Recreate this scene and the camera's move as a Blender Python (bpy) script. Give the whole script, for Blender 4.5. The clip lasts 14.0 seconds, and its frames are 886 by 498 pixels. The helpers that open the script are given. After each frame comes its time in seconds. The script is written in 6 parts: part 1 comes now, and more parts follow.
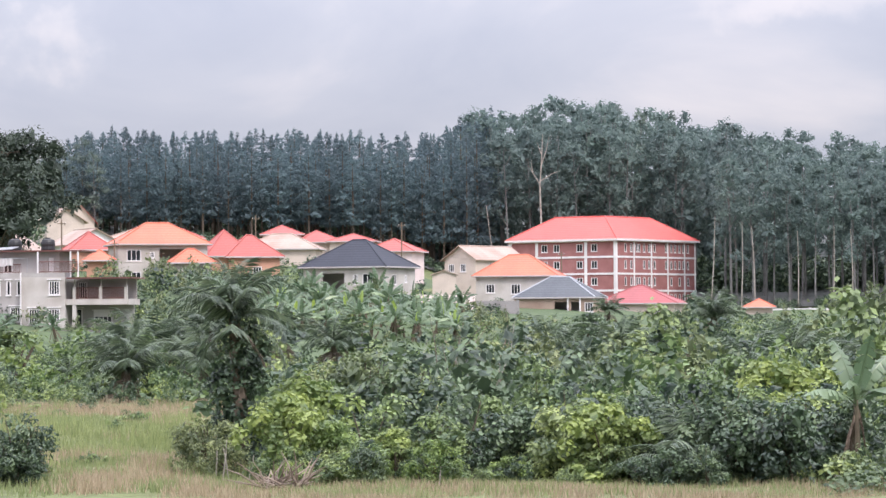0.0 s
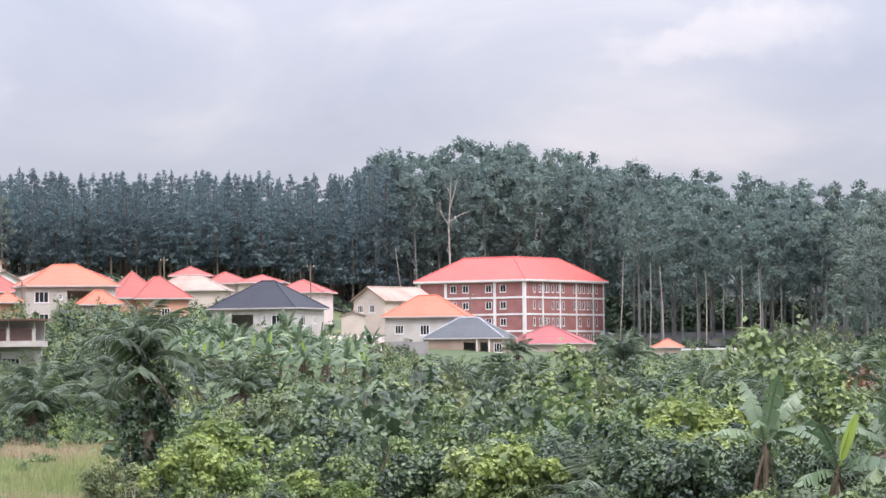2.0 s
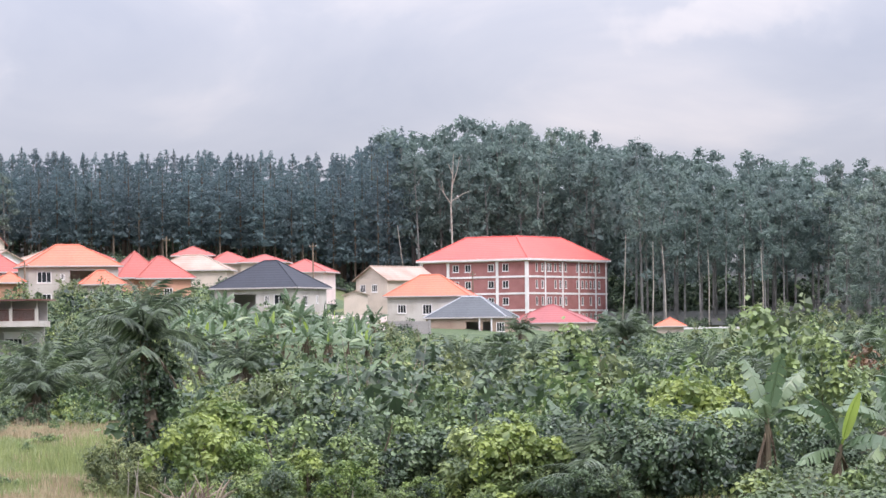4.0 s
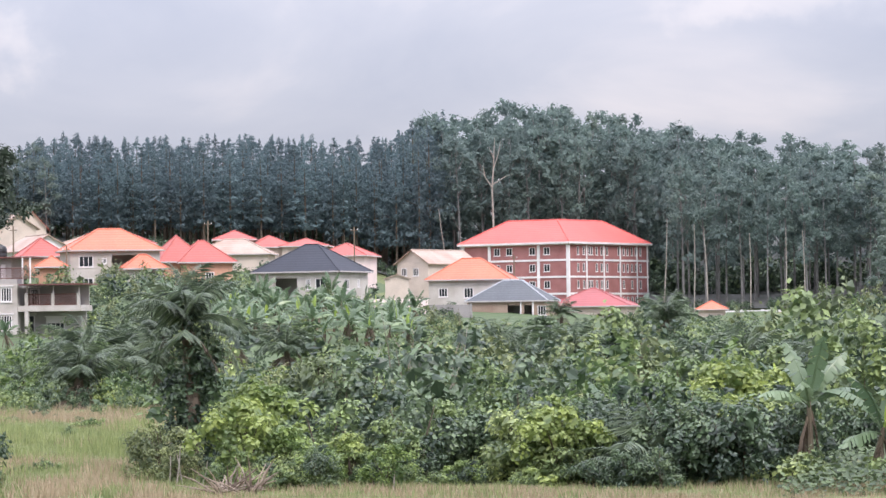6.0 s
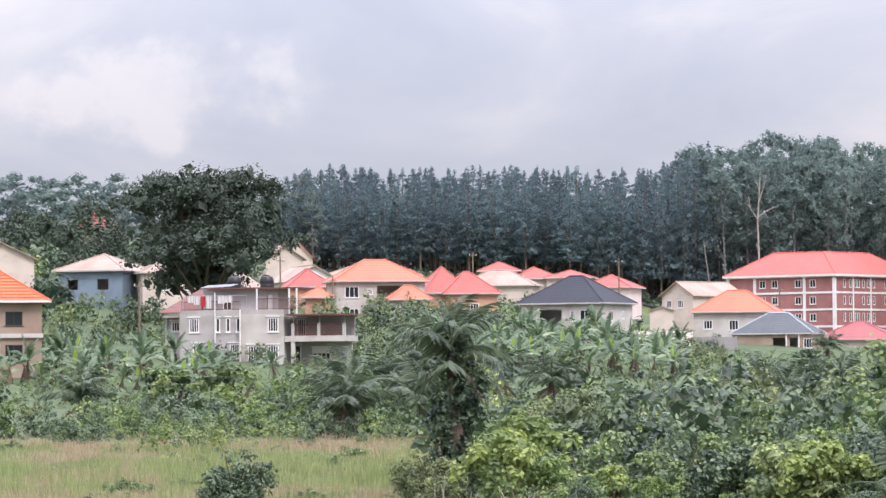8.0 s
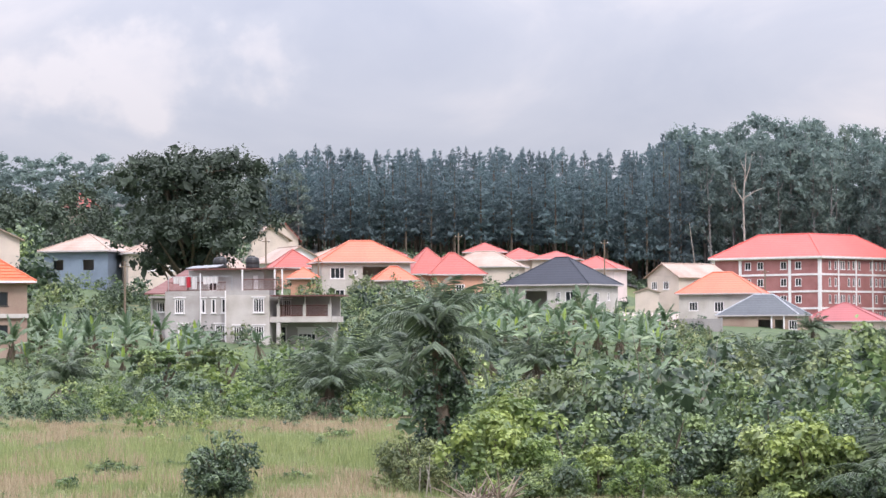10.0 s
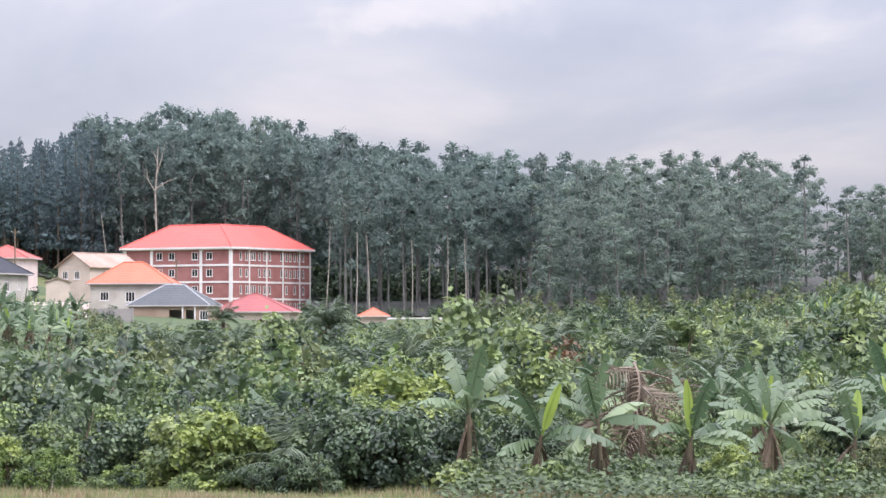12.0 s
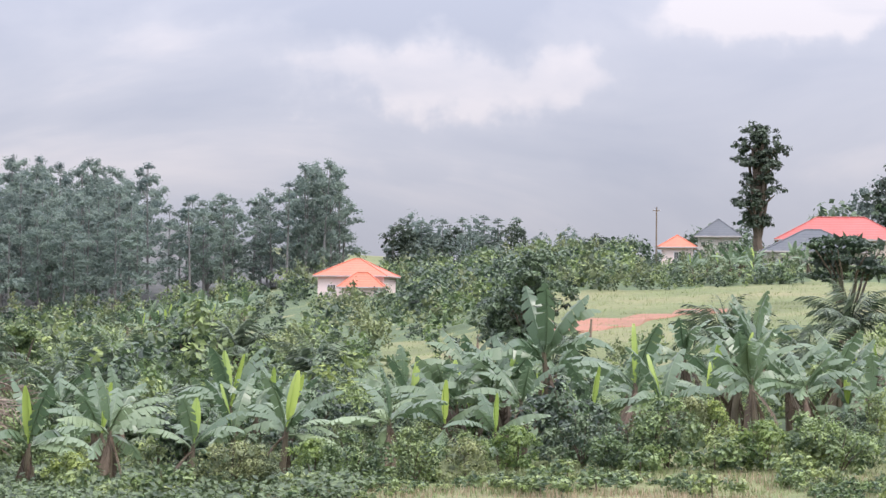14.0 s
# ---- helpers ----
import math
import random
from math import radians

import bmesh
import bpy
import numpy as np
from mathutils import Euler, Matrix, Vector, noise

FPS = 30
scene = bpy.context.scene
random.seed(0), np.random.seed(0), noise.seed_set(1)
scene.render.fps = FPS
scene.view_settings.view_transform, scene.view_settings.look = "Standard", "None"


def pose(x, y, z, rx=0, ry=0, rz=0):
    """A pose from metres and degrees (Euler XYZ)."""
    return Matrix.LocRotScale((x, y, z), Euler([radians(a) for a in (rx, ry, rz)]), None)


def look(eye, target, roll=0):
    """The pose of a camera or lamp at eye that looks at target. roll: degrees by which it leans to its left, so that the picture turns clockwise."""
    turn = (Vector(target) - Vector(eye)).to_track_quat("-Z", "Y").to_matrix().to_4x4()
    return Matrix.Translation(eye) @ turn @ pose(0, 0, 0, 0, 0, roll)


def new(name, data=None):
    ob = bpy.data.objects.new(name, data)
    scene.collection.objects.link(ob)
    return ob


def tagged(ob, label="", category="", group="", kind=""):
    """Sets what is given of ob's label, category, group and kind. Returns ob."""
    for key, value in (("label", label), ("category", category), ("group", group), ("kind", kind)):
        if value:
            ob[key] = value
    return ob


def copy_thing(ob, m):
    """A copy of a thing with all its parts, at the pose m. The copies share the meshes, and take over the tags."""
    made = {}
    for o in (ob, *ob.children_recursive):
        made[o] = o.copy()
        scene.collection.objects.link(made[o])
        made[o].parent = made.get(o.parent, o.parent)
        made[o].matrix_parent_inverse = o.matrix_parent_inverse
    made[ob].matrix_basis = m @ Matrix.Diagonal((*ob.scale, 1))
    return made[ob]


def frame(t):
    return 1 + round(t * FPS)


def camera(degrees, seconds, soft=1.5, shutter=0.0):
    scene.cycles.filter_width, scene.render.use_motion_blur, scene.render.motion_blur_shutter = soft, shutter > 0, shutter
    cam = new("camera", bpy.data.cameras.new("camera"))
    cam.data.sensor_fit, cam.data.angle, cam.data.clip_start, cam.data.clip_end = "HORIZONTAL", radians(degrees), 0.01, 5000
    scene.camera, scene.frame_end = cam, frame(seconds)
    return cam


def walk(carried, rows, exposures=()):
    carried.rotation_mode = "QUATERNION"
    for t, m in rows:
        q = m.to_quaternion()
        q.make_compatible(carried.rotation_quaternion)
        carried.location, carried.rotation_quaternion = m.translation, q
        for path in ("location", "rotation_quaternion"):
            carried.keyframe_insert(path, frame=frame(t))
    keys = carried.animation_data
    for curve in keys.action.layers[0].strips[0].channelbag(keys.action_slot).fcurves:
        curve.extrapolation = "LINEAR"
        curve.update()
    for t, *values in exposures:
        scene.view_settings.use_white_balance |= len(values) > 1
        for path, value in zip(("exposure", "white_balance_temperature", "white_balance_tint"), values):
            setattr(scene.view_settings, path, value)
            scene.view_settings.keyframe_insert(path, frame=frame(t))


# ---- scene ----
cam = camera(16.00, 14.0)
EYE = 5.0
# seconds, yaw, pitch, roll in degrees: the camera stands and turns
ROWS = [
    (0.0, -0.000, 1.320, 0.400),
    (0.5, -0.593, 1.550, 0.387),
    (1.0, -1.061, 1.777, 0.467),
    (1.5, -1.462, 1.952, 0.569),
    (2.0, -1.663, 2.049, 0.589),
    (2.5, -1.735, 2.024, 0.651),
    (3.0, -1.692, 1.922, 0.609),
    (4.2, -1.600, 1.620, 0.720),
    (5.3, -1.440, 1.362, 0.902),
    (5.5, -1.322, 1.349, 0.948),
    (6.0, -0.862, 1.385, 0.780),
    (6.5, -0.122, 1.510, 0.625),
    (7.0, 0.913, 1.674, 0.488),
    (7.5, 2.336, 1.874, 0.461),
    (7.7, 2.988, 1.961, 0.461),
    (8.3, 4.850, 2.020, 0.450),
    (8.8, 5.850, 1.980, 0.430),
    (9.3, 5.850, 1.850, 0.400),
    (9.8, 4.598, 1.719, 0.385),
    (10.0, 3.682, 1.665, 0.348),
    (10.5, 1.003, 1.552, 0.322),
    (11.0, -1.753, 1.465, 0.354),
    (11.5, -4.322, 1.440, 0.265),
    (12.0, -6.986, 1.440, 0.144),
    (12.5, -9.930, 1.418, -0.087),
    (13.0, -13.111, 1.452, -0.462),
    (13.5, -16.189, 1.529, -0.373),
    (14.0, -18.908, 1.611, -0.551),
]
walk(cam, [(t, pose(0, 0, EYE, 90 + pitch, 0, yaw) @ pose(0, 0, 0, 0, 0, -roll)) for t, yaw, pitch, roll in ROWS], exposures=((0.0, 0.0, 6450, 13), (14.0, 0.0, 6450, 13)))

# ---- sky and sun: overcast ----
world = bpy.data.worlds.new("overcast_sky")
scene.world = world
world.use_nodes = True
wn, wl = world.node_tree.nodes, world.node_tree.links
wn.clear()
w_out = wn.new("ShaderNodeOutputWorld")
w_bg = wn.new("ShaderNodeBackground")
w_sky = wn.new("ShaderNodeTexSky")
w_sky.sky_type = 'NISHITA'
w_sky.sun_disc = False
SUN_EL, SUN_AZ = 50.0, 150.0
w_sky.sun_elevation, w_sky.sun_rotation = radians(SUN_EL), radians(SUN_AZ)
w_co = wn.new("ShaderNodeTexCoord")
w_map = wn.new("ShaderNodeMapping")
w_map.inputs["Scale"].default_value = (7.0, 7.0, 20.0)
w_map.inputs["Location"].default_value = (3.3, 0.4, 0.9)
w_noise = wn.new("ShaderNodeTexNoise")
w_noise.inputs["Scale"].default_value = 0.95
w_noise.inputs["Detail"].default_value = 6.0
w_noise.inputs["Roughness"].default_value = 0.52
w_noise.inputs["Distortion"].default_value = 0.5
w_ramp = wn.new("ShaderNodeValToRGB")
w_ramp.color_ramp.elements[0].position, w_ramp.color_ramp.elements[0].color = 0.33, (0.515, 0.545, 0.665, 1)
w_ramp.color_ramp.elements[1].position, w_ramp.color_ramp.elements[1].color = 0.68, (0.82, 0.785, 0.84, 1)
mid = w_ramp.color_ramp.elements.new(0.52)
mid.color = (0.622, 0.637, 0.738, 1)
# an overcast sky is three times as bright overhead as at the horizon
w_sep = wn.new("ShaderNodeSeparateXYZ")
w_up = wn.new("ShaderNodeMath")
w_up.operation = 'MAXIMUM'
w_up.inputs[1].default_value = 0.0
w_grad = wn.new("ShaderNodeMath")
w_grad.operation = 'MULTIPLY_ADD'
w_grad.inputs[1].default_value, w_grad.inputs[2].default_value = 4.6, 0.60
w_mul = wn.new("ShaderNodeMix")
w_mul.data_type, w_mul.blend_type = 'RGBA', 'MULTIPLY'
w_mul.inputs[0].default_value = 1.0
w_add = wn.new("ShaderNodeMix")
w_add.data_type, w_add.blend_type = 'RGBA', 'ADD'
w_add.inputs[0].default_value = 0.012
wl.new(w_co.outputs["Generated"], w_map.inputs["Vector"])
wl.new(w_map.outputs["Vector"], w_noise.inputs["Vector"])


def cloud(fac, az, el, wide, high, gain):
    """A ragged bank of brighter or darker cloud about a bearing and an elevation, in degrees."""
    a, e = radians(az), radians(el)
    sub, scl, size, fall, add = (wn.new("ShaderNodeVectorMath"), wn.new("ShaderNodeVectorMath"), wn.new("ShaderNodeVectorMath"), wn.new("ShaderNodeMapRange"), wn.new("ShaderNodeMath"))
    sub.operation, scl.operation, size.operation, add.operation = 'SUBTRACT', 'MULTIPLY', 'LENGTH', 'MULTIPLY_ADD'
    sub.inputs[1].default_value = (math.sin(a) * math.cos(e), math.cos(a) * math.cos(e), math.sin(e))
    scl.inputs[1].default_value = (1 / radians(wide), 1 / radians(wide), 1 / radians(high))
    fall.interpolation_type = 'SMOOTHSTEP'
    fall.inputs["From Min"].default_value, fall.inputs["From Max"].default_value = 0.35, 1.0
    fall.inputs["To Min"].default_value, fall.inputs["To Max"].default_value = 1.0, 0.0
    add.inputs[1].default_value = gain
    wl.new(w_torn.outputs[0], sub.inputs[0])
    wl.new(sub.outputs[0], scl.inputs[0])
    wl.new(scl.outputs[0], size.inputs[0])
    wl.new(size.outputs["Value"], fall.inputs["Value"])
    wl.new(fall.outputs["Result"], add.inputs[0])
    wl.new(fac, add.inputs[2])
    return add.outputs[0]


# the direction, torn by a finer noise so that the banks have ragged edges
w_edge, w_mid, w_torn = wn.new("ShaderNodeTexNoise"), wn.new("ShaderNodeVectorMath"), wn.new("ShaderNodeVectorMath")
w_edge.inputs["Scale"].default_value, w_edge.inputs["Detail"].default_value, w_edge.inputs["Roughness"].default_value = 24.0, 5.0, 0.55
w_mid.operation, w_torn.operation = 'SUBTRACT', 'MULTIPLY_ADD'
w_mid.inputs[1].default_value = (0.5, 0.5, 0.5)
w_torn.inputs[1].default_value = (0.10, 0.10, 0.05)
wl.new(w_co.outputs["Generated"], w_edge.inputs["Vector"])
wl.new(w_edge.outputs["Color"], w_mid.inputs[0])
wl.new(w_mid.outputs[0], w_torn.inputs[0])
wl.new(w_co.outputs["Generated"], w_torn.inputs[2])
w_fac = w_noise.outputs["Fac"]
for bank in ((-8.9, 4.9, 3.0, 1.3, 0.26), (-2.5, 5.4, 4.5, 1.2, -0.05), (6.5, 6.0, 2.6, 0.7, 0.12), (18.8, 4.7, 4.2, 0.85, 0.24), (17.0, 6.1, 7.0, 0.8, -0.12), (25.6, 6.0, 3.2, 0.9, 0.22), (20.5, 3.4, 5.0, 0.6, -0.04)):
    w_fac = cloud(w_fac, *bank)
wl.new(w_fac, w_ramp.inputs["Fac"])
wl.new(w_co.outputs["Generated"], w_sep.inputs[0])
wl.new(w_sep.outputs["Z"], w_up.inputs[0])
wl.new(w_up.outputs[0], w_grad.inputs[0])
wl.new(w_ramp.outputs["Color"], w_mul.inputs[6])
wl.new(w_grad.outputs[0], w_mul.inputs[7])
wl.new(w_mul.outputs[2], w_add.inputs[6])
wl.new(w_sky.outputs["Color"], w_add.inputs[7])
wl.new(w_add.outputs[2], w_bg.inputs["Color"])
wl.new(w_bg.outputs[0], w_out.inputs["Surface"])
w_bg.inputs["Strength"].default_value = 1.0

sun = new("sun", bpy.data.lights.new("sun", 'SUN'))
sun.data.energy, sun.data.angle, sun.data.color = 2.3, radians(14), (1.0, 0.95, 0.88)
_az, _el = radians(SUN_AZ), radians(SUN_EL)
sun.matrix_world = look((math.sin(_az) * math.cos(_el) * 100, math.cos(_az) * math.cos(_el) * 100, math.sin(_el) * 100), (0, 0, 0))

# ---- materials ----
def surface(name, color, rough=0.8, dark=0.75, scale=1.0, fine=14.0, bump=0.15, metal=0.0, spread=0.0, stain=None, amount=0.35):
    """A weathered surface: base colour broken up at two scales, an optional stain colour, fine relief."""
    m = bpy.data.materials.new(name)
    m.use_nodes = True
    n, l = m.node_tree.nodes, m.node_tree.links
    b = n["Principled BSDF"]
    b.inputs["Roughness"].default_value, b.inputs["Metallic"].default_value = rough, metal
    co = n.new("ShaderNodeTexCoord")
    big, small = n.new("ShaderNodeTexNoise"), n.new("ShaderNodeTexNoise")
    big.inputs["Scale"].default_value, small.inputs["Scale"].default_value = 0.35 * scale, fine * scale
    big.inputs["Detail"].default_value, small.inputs["Detail"].default_value = 5, 3
    ramp = n.new("ShaderNodeValToRGB")
    c2 = stain or [c * dark for c in color]
    ramp.color_ramp.elements[0].position, ramp.color_ramp.elements[0].color = 0.5 - amount * 0.5, (*c2, 1)
    ramp.color_ramp.elements[1].position, ramp.color_ramp.elements[1].color = 0.5 + amount * 0.3, (*color, 1)
    mul = n.new("ShaderNodeMix")
    mul.data_type, mul.blend_type = 'RGBA', 'OVERLAY'
    mul.inputs[0].default_value = 0.35
    l.new(co.outputs["Object"], big.inputs["Vector"])
    l.new(co.outputs["Object"], small.inputs["Vector"])
    l.new(big.outputs["Fac"], ramp.inputs["Fac"])
    l.new(ramp.outputs["Color"], mul.inputs[6])
    l.new(small.outputs["Fac"], mul.inputs[7])
    last = mul.outputs[2]
    if spread:
        info, hsv, ma = n.new("ShaderNodeObjectInfo"), n.new("ShaderNodeHueSaturation"), n.new("ShaderNodeMath")
        ma.operation = 'MULTIPLY_ADD'
        ma.inputs[1].default_value, ma.inputs[2].default_value = spread, 1 - spread / 2
        l.new(info.outputs["Random"], ma.inputs[0])
        l.new(ma.outputs[0], hsv.inputs["Value"])
        l.new(last, hsv.inputs["Color"])
        last = hsv.outputs["Color"]
    l.new(last, b.inputs["Base Color"])
    bp = n.new("ShaderNodeBump")
    bp.inputs["Strength"].default_value, bp.inputs["Distance"].default_value = bump, 0.05
    l.new(small.outputs["Fac"], bp.inputs["Height"])
    l.new(bp.outputs["Normal"], b.inputs["Normal"])
    return m


def foliage(name, young, deep_tone, rough=0.55, thin=0.25, spread=0.35, hue=0.03, clumped=False):
    """Leaves: every leaf and clump of leaves between two colours, every plant a little lighter, darker or yellower than the next."""
    m = bpy.data.materials.new(name)
    m.use_nodes = True
    n, l = m.node_tree.nodes, m.node_tree.links
    b, out = n["Principled BSDF"], n["Material Output"]
    geo, info = n.new("ShaderNodeNewGeometry"), n.new("ShaderNodeObjectInfo")
    ramp, hsv = n.new("ShaderNodeValToRGB"), n.new("ShaderNodeHueSaturation")
    ramp.color_ramp.elements[0].color, ramp.color_ramp.elements[1].color = (*deep_tone, 1), (*young, 1)
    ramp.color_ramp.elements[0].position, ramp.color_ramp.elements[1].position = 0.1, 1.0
    va, hu = n.new("ShaderNodeMath"), n.new("ShaderNodeMath")
    va.operation = hu.operation = 'MULTIPLY_ADD'
    va.inputs[1].default_value, va.inputs[2].default_value = spread * 2, 1 - spread
    hu.inputs[1].default_value, hu.inputs[2].default_value = -hue * 2, 0.5 + hue
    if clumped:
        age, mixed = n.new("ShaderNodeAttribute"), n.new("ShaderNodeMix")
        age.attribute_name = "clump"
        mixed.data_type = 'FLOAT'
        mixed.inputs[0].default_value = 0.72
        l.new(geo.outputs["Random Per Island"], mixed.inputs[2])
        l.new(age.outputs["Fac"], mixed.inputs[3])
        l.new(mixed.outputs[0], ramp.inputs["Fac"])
    else:
        l.new(geo.outputs["Random Per Island"], ramp.inputs["Fac"])
    tone, both, wrap = n.new("ShaderNodeAttribute"), n.new("ShaderNodeMath"), n.new("ShaderNodeMath")
    tone.attribute_name = "tone"
    both.operation, wrap.operation = 'ADD', 'FRACT'
    l.new(info.outputs["Random"], both.inputs[0])
    l.new(tone.outputs["Fac"], both.inputs[1])
    l.new(both.outputs[0], wrap.inputs[0])
    l.new(wrap.outputs[0], va.inputs[0])
    l.new(wrap.outputs[0], hu.inputs[0])
    l.new(va.outputs[0], hsv.inputs["Value"])
    l.new(hu.outputs[0], hsv.inputs["Hue"])
    l.new(ramp.outputs["Color"], hsv.inputs["Color"])
    l.new(hsv.outputs["Color"], b.inputs["Base Color"])
    b.inputs["Roughness"].default_value = rough
    b.inputs["Specular IOR Level"].default_value = 0.65
    tr, mix = n.new("ShaderNodeBsdfTranslucent"), n.new("ShaderNodeMixShader")
    mix.inputs[0].default_value = thin
    l.new(hsv.outputs["Color"], tr.inputs["Color"])
    l.new(b.outputs[0], mix.inputs[1])
    l.new(tr.outputs[0], mix.inputs[2])
    l.new(mix.outputs[0], out.inputs["Surface"])
    return m


def glass(name, tint):
    m = bpy.data.materials.new(name)
    m.use_nodes = True
    b = m.node_tree.nodes["Principled BSDF"]
    b.inputs["Base Color"].default_value = (*tint, 1)
    b.inputs["Roughness"].default_value = 0.08
    b.inputs["Transmission Weight"].default_value = 0.3
    b.inputs["Specular IOR Level"].default_value = 0.2
    return m


def roofing(name, color, fade, rough=0.55):
    """Painted sheet roofing with standing ribs, faded in patches."""
    m = surface(name, color, rough=rough, stain=fade, amount=0.6, scale=0.8, fine=6.0, bump=0.05)
    n, l = m.node_tree.nodes, m.node_tree.links
    b = n["Principled BSDF"]
    co, wave, bp = n.new("ShaderNodeTexCoord"), n.new("ShaderNodeTexWave"), n.new("ShaderNodeBump")
    wave.wave_type, wave.bands_direction = 'BANDS', 'Z'
    wave.inputs["Scale"].default_value = 0.9
    bp.inputs["Strength"].default_value, bp.inputs["Distance"].default_value = 0.35, 0.04
    l.new(co.outputs["Object"], wave.inputs["Vector"])
    l.new(wave.outputs["Fac"], bp.inputs["Height"])
    l.new(bp.outputs["Normal"], b.inputs["Normal"])
    return m


